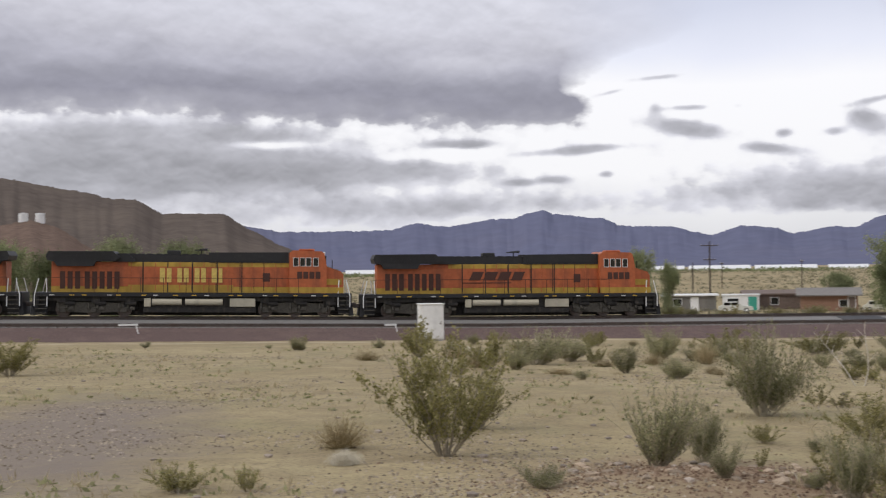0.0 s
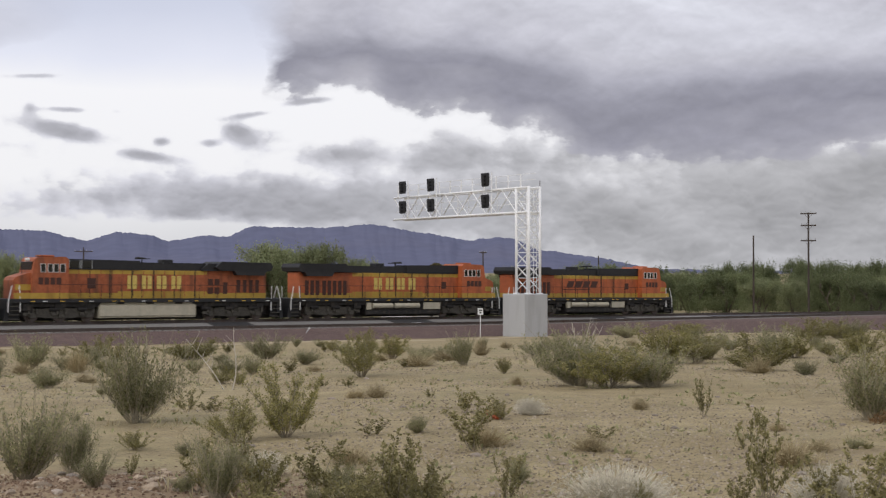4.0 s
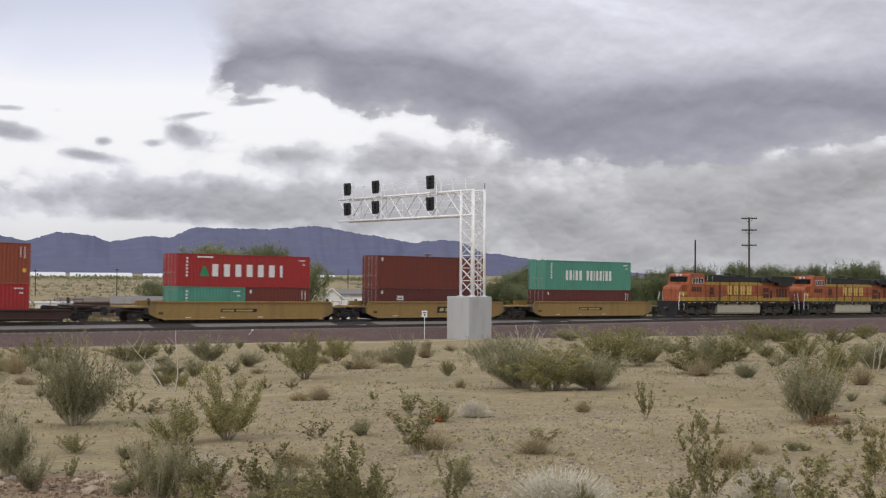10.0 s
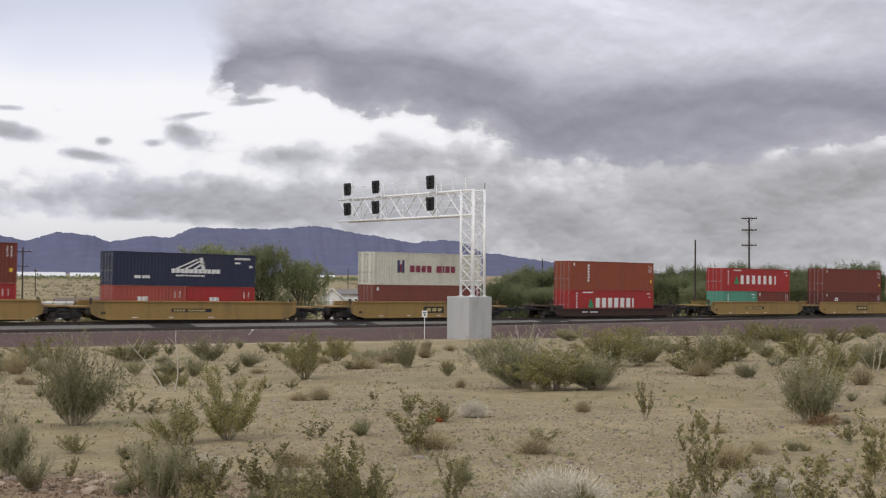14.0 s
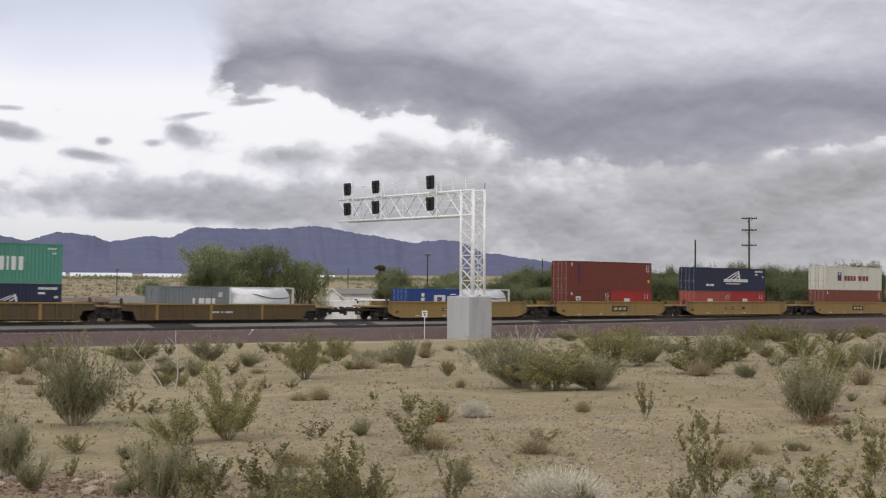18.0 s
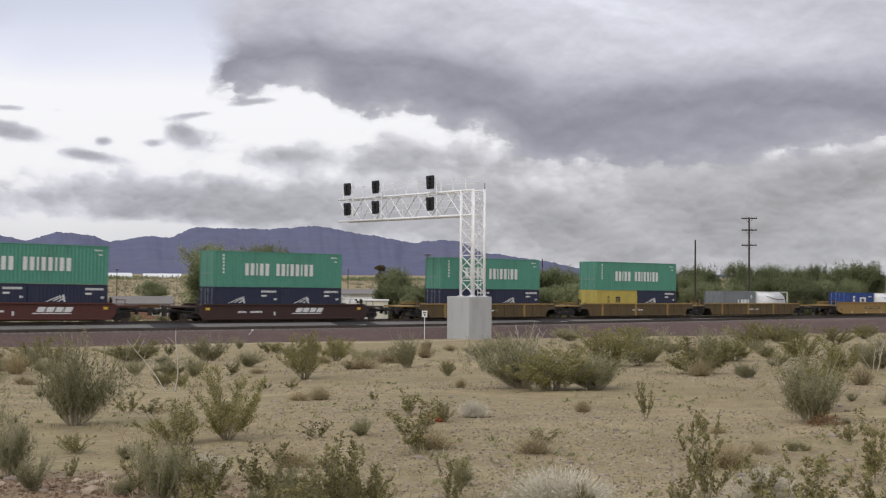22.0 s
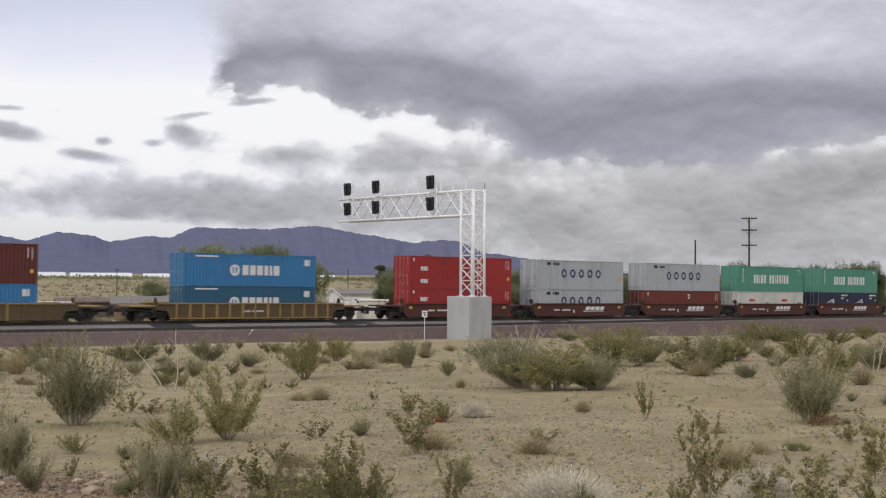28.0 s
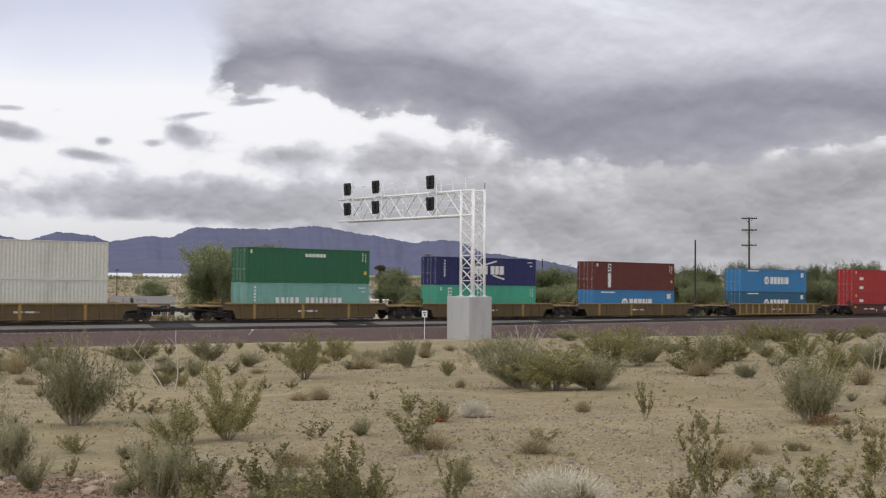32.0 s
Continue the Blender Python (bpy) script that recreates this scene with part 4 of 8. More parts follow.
def well_car(label, length, style, mat, bold=False, reach=(0.9, 0.9)):
    """A double-stack well car: deep well with side sills, raised end platforms and a truck at each end."""
    c = thing("well_car", label, "railcar", "well cars of the train")
    L, w = length / 2, 1.45
    top = {"smooth": 1.55, "ribbed": 1.36, "short": 1.34, "low": 0.84}[style]
    for sy in (-1, 1):
        b = B()
        y0, y1 = (-w, -w + 0.08) if sy < 0 else (w - 0.08, w)
        if style == "smooth":
            prof = [(-L + 0.25, 0.62), (-L + 0.9, 0.34), (-L + 1.4, 0.25), (L - 1.4, 0.25), (L - 0.9, 0.34), (L - 0.25, 0.62), (L - 0.15, 1.0), (L - 0.35, top), (-L + 0.35, top), (-L + 0.15, 1.0)]
        elif style == "low":
            prof = [(-L + 0.2, 0.7), (-L + 0.6, 0.26), (L - 0.6, 0.26), (L - 0.2, 0.7), (L - 0.2, top), (-L + 0.2, top)]
        elif style == "short":
            prof = [(-L + 0.2, 0.6), (-L + 0.6, 0.16), (L - 0.6, 0.16), (L - 0.2, 0.6), (L - 0.2, top), (-L + 0.2, top)]
        else:
            prof = [(-L + 0.2, 0.9), (-L + 1.1, 0.85), (-L + 1.5, 0.16), (L - 1.5, 0.16), (L - 1.1, 0.85), (L - 0.2, 0.9), (L - 0.2, top), (-L + 0.2, top)]
        extrude_profile(b, prof, y0, y1)
        # on the bright ribbed car the darker panels paint in shade between posts
        side = part("side_sill", b, M_OCHREDARK if style == "ribbed" else mat, c)
        b = B()
        box(b, -L + 0.4, L - 0.4, y0 - (0.09 if sy < 0 else -0.02), y1 + (0.09 if sy > 0 else -0.02), top - 0.02, top + 0.10, 0.02)
        part("top_chord", b, M_OCHRE if style == "ribbed" else mat, side)
        b = B()
        box(b, -L + 1.4, L - 1.4, y0 - (0.06 if sy < 0 else -0.02), y1 + (0.06 if sy > 0 else -0.02), 0.19, 0.30, 0.02)
        part("bottom_chord", b, mat, side)
        if style == "ribbed":
            n = int(length / 1.35)
            for i in range(n):
                x = -L + 1.9 + (length - 3.8) * i / (n - 1)
                b = B()
                wide = 0.10 if i % 2 else 0.07
                box(b, x - wide, x + wide, y0 - (0.11 if sy < 0 else -0.01), y1 + (0.11 if sy > 0 else -0.01), 0.18, top - 0.02)
                part("side_post", b, M_OCHRE if mat is M_OCHRE or i % 4 == 1 else mat, side)
        if sy < 0:
            if style == "smooth":
                b = B()
                if bold:
                    box(b, -0.1, 2.2, -w - 0.006, -w + 0.01, 0.62, 1.18)
                    plate = part("name_plate", b, M_BARBLACK, side)
                    bars(plate, -w - 0.012, 0.15, 0.76, [0.46, 0.46, 0.42], 0.28, 0.20, M_BARTAN, slant=0.3)
                else:
                    box(b, -0.26 * L, 0.12 * L, -w - 0.006, -w + 0.01, 0.78, 1.06)
                    plate = part("name_plate", b, M_BARBLACK, side)
                    bars(plate, -w - 0.012, -0.24 * L, 0.84, [0.18] * 4 + [-0.1] + [0.18] * 6, 0.15, 0.08, M_BARTAN)
                bars(side, -w - 0.004, -0.62 * L, 0.35, [0.5, -2.0, 0.35, -2.4, 0.5], 0.06, 0.3, M_BAR)
                letters_on(side, -w, [(-L + 1.0, 0.62, 0.2, [0.14, 0.14], M_BARBLACK)])
            elif style == "ribbed":
                bars(side, -w - 0.004, -0.12 * L, 0.72, [0.12] * 4 + [-0.12] + [0.12] * 6, 0.13, 0.05, M_BAR)
            elif style == "low":
                bars(side, -w - 0.004, -0.55 * L, 0.52, [0.14] * 4 + [-0.3] + [0.14] * 6, 0.13, 0.05, M_BAR)
            else:
                bars(side, -w - 0.004, -0.55 * L, 0.72, [0.14] * 4 + [-0.3] + [0.14] * 6, 0.15, 0.05, M_BAR)
                bars(side, -w - 0.004, 0.10 * L, 0.76, [0.56] * 4, 0.36, 0.12, M_BAR, slant=0.5)
                bars(side, -w - 0.004, 0.06 * L, 0.62, [2.9], 0.07, 0, M_BAR, slant=0.5)
                bars(side, -w - 0.004, -0.15 * L, 0.5, [0.14], 0.3, 0, M_BAR)
                for x in (-L + 0.8, L - 1.2):
                    bars(side, -w - 0.004, x, 0.95, [0.35], 0.2, 0, M_BARYELLOW)
    b = B()
    box(b, -L + 1.5, L - 1.5, -w + 0.08, w - 0.08, 0.10, 0.20)
    part("well_floor", b, M_DARK, c)
    # end platforms over the trucks: a deck in the car's paint on a dark sill, with rails, a brake wheel and brake rigging
    deck_mat = M_OCHRE if style in ("ribbed", "smooth") else mat
    for sx, far in ((-1, reach[0]), (1, reach[1])):
        x0, x1 = L - 1.5, L + far

        def span(b, xa, xb, *rest):
            box(b, min(sx * xa, sx * xb), max(sx * xa, sx * xb), *rest)

        b = B()
        span(b, x0, x1, -0.42, 0.42, 0.74, 1.02, 0.03)
        span(b, x0, x0 + 0.12, -1.37, 1.37, 0.2, 1.2)
        span(b, x0 + 0.3, min(x1, L + 0.9), -1.30, 1.30, 1.0, 1.1, 0.02)
        p = part("end_platform", b, M_DARK, c)
        b = B()
        span(b, L - 0.3, min(x1 - 0.1, L + 1.7), -1.38, 1.38, 1.12, 1.26, 0.02)
        part("deck", b, deck_mat, p)
        b = B()
        for y in (-1.30, 1.30):
            rod(b, (sx * (L - 0.2), y, 0.75), (sx * (x1 - 0.1), y * 0.9, 1.05), 0.05, 6)
            span(b, L - 0.2, L + 0.15, y - 0.1, y + 0.1, 0.62, 1.14, 0.02)
            span(b, x1 - 0.5, x1 - 0.2, y * 0.9 - 0.08, y * 0.9 + 0.08, 0.5, 1.14, 0.02)
        rod(b, (sx * (L + 0.1), -1.0, 0.86), (sx * (x1 - 0.2), -1.0, 0.86), 0.09, 8)
        part("brake_rigging", b, M_DARK, p)
        for y in (-1.25, 1.25):
            for dx, top_z in ((0.1, 1.75), (0.9, 1.6), (-0.6, 1.7)):
                b = B()
                rod(b, (sx * (L - dx), y, 1.1), (sx * (L - dx), y, top_z), 0.028, 6)
                part("grab_iron", b, deck_mat, p)
        b = B()
        rod(b, (sx * (L - 0.2), -1.25, 1.68), (sx * (L + 0.6), -1.25, 1.68), 0.025, 6)
        part("hand_rail", b, deck_mat, p)
        b = B()
        rod(b, (sx * (L - 0.45), -0.9, 1.15), (sx * (L - 0.45), -0.9, 1.62), 0.05, 8)
        bmesh.ops.create_cone(b, cap_ends=True, segments=18, radius1=0.24, radius2=0.24, depth=0.05, matrix=pose(sx * (L - 0.4), -0.9, 1.62, 0, 90, 0))
        part("hand_brake", b, M_DARK, p)
    return c


def letters_on(parent, y, runs):
    for x, z, h, widths, mat in runs:
        bars(parent, y - 0.004, x, z, widths, h, 0.05, mat)


def truck_between(x):
    """The truck that two wells share, or one at a car's end."""
    c = thing("railcar_truck", "grimy two-axle truck under the well car ends", "railcar truck", "trucks of the well cars")
    bogie(c, 0, 2, WHEEL_SMALL, 1.83, M_DARK)
    b = B()
    box(b, -1.2, 1.2, -0.28, 0.28, 0.72, 0.94, 0.04)
    box(b, -0.5, 0.5, -1.2, 1.2, 0.80, 0.90, 0.02)
    part("centre_sill", b, M_DARK, c)
    b = B()
    rod(b, (-0.9, -1.15, 0.6), (0.9, -1.15, 0.72), 0.03, 6)
    part("brake_pipe", b, M_STEEL, c)
    return c


def locomotive(label, scheme, tank_mat, roundtanks, back=False):
    """A six-axle wide-cab diesel freight locomotive; its cab is at +x."""
    c = thing("locomotive", label, "locomotive", "locomotives of the train")
    w, orange = 1.55, M_ORANGEOLD if back else M_ORANGE
    # frame and walkway
    b = B()
    box(b, -10.6, 10.6, -w, w, 1.42, 1.70, 0.02)
    box(b, -10.9, -10.5, -1.45, 1.45, 0.55, 1.70, 0.03)
    box(b, 10.5, 10.9, -1.45, 1.45, 0.55, 1.70, 0.03)
    fr = part("frame", b, M_BLACK, c)
    for i in range(17):
        b = B()
        box(b, -0.16, 0.16, -w - 0.012, -w + 0.02, 0, 0.05)
        part("sill_step_light", b, M_BARYELLOW if i % 3 else M_BAR, fr, m=pose(-9.6 + 1.18 * i + 0.3 * math.sin(i * 2.7), 0, 1.50))
    for sx in (-1, 1):
        b = B()
        extrude_profile(b, [(sx * 10.75, 0.12), (sx * 11.05, 0.15), (sx * 10.95, 0.9), (sx * 10.75, 0.9)], -1.45, 1.45)
        part("pilot_plow", b, M_BLACK, c)
        b = B()
        box(b, sx * 11.05 - 0.35, sx * 11.05 + 0.28, -0.18, 0.18, 0.72, 1.02, 0.05)
        part("coupler", b, M_STEEL, c)
        for sy in (-1, 1):
            b = B()
            box(b, sx * 10.35 - 0.4, sx * 10.35 + 0.4, sy * 1.17 - 0.03, sy * 1.17 + 0.03, 0.2, 1.65)
            ladder = part("step_well", b, M_BLACK, c)
            for k in range(5):
                b = B()
                box(b, sx * 10.35 - 0.36, sx * 10.35 + 0.36, sy * 1.38 - 0.17, sy * 1.38 + 0.17, 0.25 + 0.30 * k, 0.30 + 0.30 * k)
                part("step", b, M_TRUCK, ladder)
            b = B()
            for dx in (-0.42, 0.42):
                rod(b, (sx * 10.35 + dx, sy * 1.5, 0.75), (sx * 10.35 + dx * 1.0, sy * 1.5, 1.5), 0.036, 6)
                rod(b, (sx * 10.35 + dx, sy * 1.5, 1.5), (sx * 10.25 + dx * 0.6, sy * 1.42, 2.65), 0.036, 6)
            part("handrail", b, M_BAR, c)
    # underframe
    b = B()
    extrude_profile(b, [(-3.5, 0.28), (-3.5, 0.85), (-3.2, 1.40), (4.0, 1.40), (4.2, 0.85), (4.2, 0.28)], -1.30, 1.30)
    tank = part("fuel_tank", b, tank_mat if not roundtanks else M_DARK, c, "fuel tank below the frame")
    if roundtanks:
        for x0, x1 in ((-0.65, 1.9), (-2.9, -0.9)):
            b = B()
            rod(b, (x0, -1.40, 1.06), (x1, -1.40, 1.06), 0.22, 14)
            part("air_reservoir", b, tank_mat, tank, "pale cylindrical air tank")
        for x0, x1 in ((-3.45, -3.0), (2.4, 4.15)):
            b = B()
            box(b, x0, x1, -1.5, -1.2, 0.72, 1.32, 0.04)
            part("battery_box", b, tank_mat, tank)
        b = B()
        box(b, -3.5, 4.2, -1.42, -1.28, 0.30, 0.68, 0.05)
        part("tank_skirt", b, M_DARK, tank)
    else:
        b = B()
        box(b, -3.5, 4.2, -1.44, -1.28, 0.32, 1.30, 0.12)
        part("tank_skirt", b, tank_mat, tank)
    for x in (-6.9, 6.9):
        bogie(c, x, 3, WHEEL_BIG, 4.1, M_TRUCK)
        b = B()
        box(b, x - 3.0, x + 3.0, -0.5, 0.62, 0.50, 1.42, 0.03)
        for k in range(3):
            rod(b, (x - 1.9 + 2.05 * k, -1.25, 0.95), (x - 1.2 + 2.05 * k, -1.25, 0.95), 0.14, 10)
            box(b, x - 1.75 + 1.9 * k, x - 1.45 + 1.9 * k, -1.15, -0.5, 0.7, 1.42)
        part("traction_gear", b, M_DARK, c)
    b = B()
    box(b, -10.4, 10.4, -0.42, 0.42, 0.10, 1.42, 0.03)
    box(b, -10.5, 10.5, -1.28, -1.22, 1.12, 1.42)
    box(b, -10.5, 10.5, 1.22, 1.28, 0.6, 1.42)
    for k in range(9):
        box(b, -9.3 + 2.3 * k, -8.7 + 2.3 * k, -1.36, -1.2, 0.98, 1.40, 0.02)
    part("underfloor_gear", b, M_DARK, c, "dark pipes, cables and boxes under the frame")
    for sx in (-1, 1):
        b = B()
        box(b, sx * 9.95 - 0.5, sx * 9.95 + 0.5, -0.7, 0.7, 0.35, 1.42, 0.03)
        part("draft_gear", b, M_DARK, c)
    # long hood: lower yellow band, orange side, upper yellow band, black roof
    hw = 0.92
    b = B()
    box(b, -9.75, 6.5, -hw, hw, 1.70, 2.12, 0.02)
    part("lower_band", b, M_YELLOW, c)
    b = B()
    box(b, -9.75, 6.5, -hw - 0.006, hw + 0.006, 2.12, 3.52, 0.02)
    hood = part("hood", b, orange, c)
    b = B()
    box(b, -4.6, 6.5, -hw - 0.010, hw + 0.010, 3.50, 3.82, 0.02)
    part("upper_band", b, M_YELLOW, c)
    b = B()
    box(b, -9.75, -4.6, -hw - 0.006, hw + 0.006, 3.52, 3.82, 0.02)
    part("hood_shoulder", b, orange, c)
    b = B()
    extrude_profile(b, [(0.9, 3.82), (0.9, 4.52), (6.45, 4.58), (6.45, 3.82)], -0.98, 0.98)
    part("dynamic_brake_housing", b, M_BLACK, c)
    b = B()
    extrude_profile(b, [(-5.4, 3.82), (-5.4, 4.36), (0.9, 4.36), (0.9, 3.82)], -0.85, 0.85)
    roof = part("engine_hood_roof", b, M_BLACK, c)
    for k in range(10):
        b = B()
        box(b, -0.22, 0.22, -0.7, 0.7, 0, 0.05, 0.01)
        part("roof_hatch", b, M_BLACK, roof, m=pose(-4.95 + 0.6 * k, 0, 4.362))
    b = B()
    extrude_profile(b, [(-10.05, 4.2), (-9.9, 4.52), (-5.6, 4.56), (-5.1, 4.12), (-5.5, 3.86), (-6.7, 3.86), (-6.9, 3.50), (-9.3, 3.50), (-9.5, 3.82), (-9.95, 3.9)], -1.50, 1.50)
    rad = part("radiator_housing", b, M_BLACK, c, "black overhanging radiator housing")
    for z in (3.98, 4.2, 4.4):
        b = B()
        box(b, -9.6, -5.6, -1.53, -1.49, z, z + 0.05)
        part("radiator_slat", b, M_BLACK, rad)
    b = B()
    extrude_profile(b, [(-5.6, 3.82), (-5.6, 4.40), (-4.6, 4.40), (-4.1, 3.95), (-4.1, 3.82)], -1.15, 1.15)
    part("cooling_duct", b, M_BLACK, c)
    b = B()
    box(b, -2.0, -1.1, -0.45, 0.45, 4.36, 4.66, 0.05)
    part("exhaust_stack", b, M_BLACK, c)
    b = B()
    rod(b, (0.35, 0, 4.3), (0.35, 0, 4.72), 0.04, 6)
    box(b, -0.1, 0.7, -0.5, 0.5, 4.66, 4.72)
    for dy in (-0.3, 0, 0.3):
        rod(b, (0.2, dy, 4.74), (0.75, dy, 4.74), 0.03, 8, r2=0.09)
    part("horn", b, M_BLACK, c)
    b = B()
    box(b, 1.2, 6.2, -1.0, -0.965, 3.95, 4.42)
    part("roof_panel", b, M_BLACK, c)
    # louvres and doors
    if back:
        louvres = [(x, z, 0.42, 0.50) for x in (-4.9, -5.45) for z in (2.05, 2.70)] + [(-6.15, 2.05, 0.36, 0.9)] + [(-7.3 - 0.55 * k, 2.15, 0.30, 1.0) for k in range(4)] + [(4.6, 2.45, 0.62, 0.75)]
    else:
        louvres = [(-9.0 + 0.50 * k + (0.15 if k > 2 else 0), 1.95, 0.34, 1.2) for k in range(8)] + [(4.9, 2.5, 0.5, 0.6)]
    for x, z, wide, h in louvres:
        b = B()
        for k in range(6):
            box(b, -wide / 2, wide / 2, -hw - 0.035 - 0.008 * (k % 2), -hw + 0.01, h * k / 6, h * (k + 1) / 6)
        part("louvre", b, M_BARBROWN, hood, m=pose(x, 0, z))
    if back:
        # glazed equipment panels behind the cab, and a brighter band of grab rails along the roof edge
        for x in (5.9, 5.0):
            b = B()
            box(b, -0.36, 0.36, -1.02, -0.97, 0, 0.5, 0.01)
            pn = part("roof_panel", b, M_GLASS, c, m=pose(x, 0, 3.95))
            b = B()
            for x0, x1 in ((-0.42, -0.36), (0.36, 0.42)):
                box(b, x0, x1, -1.03, -0.96, -0.04, 0.54)
            part("panel_frame", b, M_ROD, pn)
    for x in (-3.6, -1.9, -0.2, 1.5, 3.2):
        b = B()
        box(b, -0.03, 0.03, -hw - 0.03, -hw, 0, 2.1)
        part("hood_seam", b, M_BARBLACK, hood, m=pose(x, 0, 1.72))
    for k in range(13):
        b = B()
        box(b, -0.025, 0.025, -hw - 0.02, -hw + 0.005, 0, 1.95)
        part("door_edge", b, M_BARBROWN if k % 2 else orange, hood, m=pose(-4.4 + 0.83 * k, 0, 1.85))
    # cab and nose
    b = B()
    extrude_profile(b, [(6.5, 1.70), (6.5, 4.55), (6.75, 4.72), (8.75, 4.66), (8.95, 4.5), (9.12, 3.55), (9.12, 1.70)], -1.5, 1.5)
    cab = part("cab", b, orange, c, "orange crew cab")
    for k, x in enumerate((6.95, 7.42, 7.84, 8.35)):
        b = B()
        box(b, -0.16, 0.16, -1.515, -1.49, 0, 0.56)
        wd = part("side_window", b, M_GLASS, cab, m=pose(x, 0, 3.62))
        b = B()
        for a0, a1, z0, z1 in ((-0.19, -0.16, -0.03, 0.59), (0.16, 0.19, -0.03, 0.59), (-0.19, 0.19, 0.56, 0.59), (-0.19, 0.19, -0.03, 0.0)):
            box(b, a0, a1, -1.53, -1.485, z0, z1)
        part("window_frame", b, M_BAR, wd)
    b = B()
    box(b, 8.9, 9.1, -1.2, 1.2, 3.75, 4.35, 0.02, rot=None)
    part("windscreen", b, M_GLASS, cab)
    b = B()
    extrude_profile(b, [(9.0, 1.70), (9.0, 3.62), (10.15, 3.25), (10.32, 3.0), (10.32, 1.70)], -1.15, 1.15)
    nose = part("nose", b, orange, c)
    b = B()
    box(b, 6.5, 10.30, -1.505, -1.12, 1.72, 2.12)
    part("cab_band", b, M_YELLOW, cab)
    b = B()
    box(b, 8.9, 10.2, -1.17, -1.13, 2.3, 2.72)
    part("nose_band", b, M_YELLOW, nose)
    for y in (-0.25, 0.25):
        b = B()
        rod(b, (8.95, y, 4.5), (9.06, y, 4.5), 0.12, 14)
        part("headlight", b, M_BAR, cab)
    b = B()
    box(b, 7.2, 8.3, -0.5, 0.5, 4.70, 4.84, 0.04)
    part("air_conditioner", b, orange, cab)
    b = B()
    rod(b, (9.55, -0.5, 3.4), (9.55, -0.5, 4.05), 0.03, 6)
    part("antenna", b, M_BLACK, nose)
    bars(cab, -1.508, 7.05, 2.72, [0.34] * 4, 0.50, 0.09, M_BARBROWN)
    # side name as plain bars
    if scheme == "swoosh":
        bars(hood, -hw - 0.026, -3.1, 2.66, [0.82, 0.86, 0.80, 0.78], 0.62, 0.20, M_BARBROWN, slant=0.45)
        bars(hood, -hw - 0.026, -3.6, 2.44, [3.6], 0.07, 0, M_BARBROWN, slant=0.4)
    else:
        bars(hood, -hw - 0.026, -2.45, 2.42, [0.36, 0.32, -0.16, 0.32, 0.34, -0.16, 0.34, 0.32, -0.16, 0.36, 0.26], 1.0, 0.12, M_LETTER)
        b = B()
        box(b, -4.6, 2.6, -hw - 0.012, -hw + 0.004, 2.10, 2.24)
        part("stripe", b, M_YELLOW, hood)
    # walkway handrail
    b = B()
    for k in range(12):
        x = -9.9 + 1.55 * k
        rod(b, (x, -1.5, 1.70), (x, -1.5, 2.72), 0.02, 6)
    rod(b, (-9.9, -1.5, 2.72), (7.1, -1.5, 2.72), 0.02, 6)
    part("walkway_railing", b, M_BARBROWN, c)
    if back:
        # built end for end, so that the side with the doors still faces the viewer
        mirror = Matrix.Diagonal((-1, 1, 1, 1))
        for o in c.children_recursive:
            o.location.x *= -1
            if o.data.users == 1:
                o.data.transform(mirror)
                o.data.flip_normals()
    return c


# ---- the train ----
# (where each thing stands at 16 s, as its middle along the track, and the height of its base over the rails)
MOVING = []


def place(ob, s, h=0.0):
    MOVING.append((ob, s, h))
    return ob


def travel(t):
    """How far the train has gone at t seconds, from where it is at 16 s; it gains a little speed."""
    u = (t - 16) / 16
    return 269.36 * u + 4.84 * u * u


locos = [("orange and yellow diesel locomotive with black roof and dark swoosh lettering", "swoosh", M_TANK, True, False),
         ("orange diesel locomotive with yellow stripes and large yellow letters", "block", M_TANK, True, False),
         ("dusty orange diesel locomotive running backwards with yellow letters", "block", M_TANK, False, True),
         ("faded orange diesel locomotive coupled to the first container car", "block", M_TANK, False, True)]
for i, (label, scheme, tm, rt, back) in enumerate(locos):
    place(locomotive(label, scheme, tm, rt, back), 293.3 - 11.25 - 22.5 * i)

# wells: right end, left end, style, paint, label, and what rides in it: rows of (label, paint, length, height, marks)
CS = ("teal green shipping container with white lettering bars", M_TEAL, 12.192, 2.896, marks_wide())
NAVY20 = ("navy twenty-foot container with a white wing emblem", M_NAVY, 6.058, 2.591, marks_wing(True))
YEL, RIB, BRN = "ochre yellow smooth-sided well car", "grimy ochre well car with ribbed sides", "mineral brown short well car with white markings"
CARS = []


def car(*row):
    CARS.append(row)


car(199.7, 182.3, "smooth", M_OCHRE, YEL, [("dark maroon container in the well", M_MAROON, 12.192, 2.591, marks_plain)], CS, 196.5)
car(178.9, 162.6, "smooth", M_OCHRE, YEL, [("maroon container with a small white label", M_MAROON, 12.192, 2.591, marks_tag)], ("maroon high-cube container with yellow label", M_OXIDE, 12.192, 2.896, marks_plain), 176.4)
car(159.5, 142.3, "smooth", M_OCHRE, YEL, [("short teal container with white lettering bars", M_TEAL, 6.058, 2.591, marks_wide(None, 0.30, 0.5, -0.55, (0.2, 0.22, 0.1, 0.22, 0.22, -0.15, 0.2, 0.22, 0.1, 0.2, 0.2, 0.1, 0.2, 0.2))),
                                          ("short plain red-brown container", M_OXIDE, 6.058, 2.591, marks_plain)], ("bright red container with wide white letters and green mark", M_BRIGHTRED, 12.192, 2.591, marks_triangle(False)), 157.1)
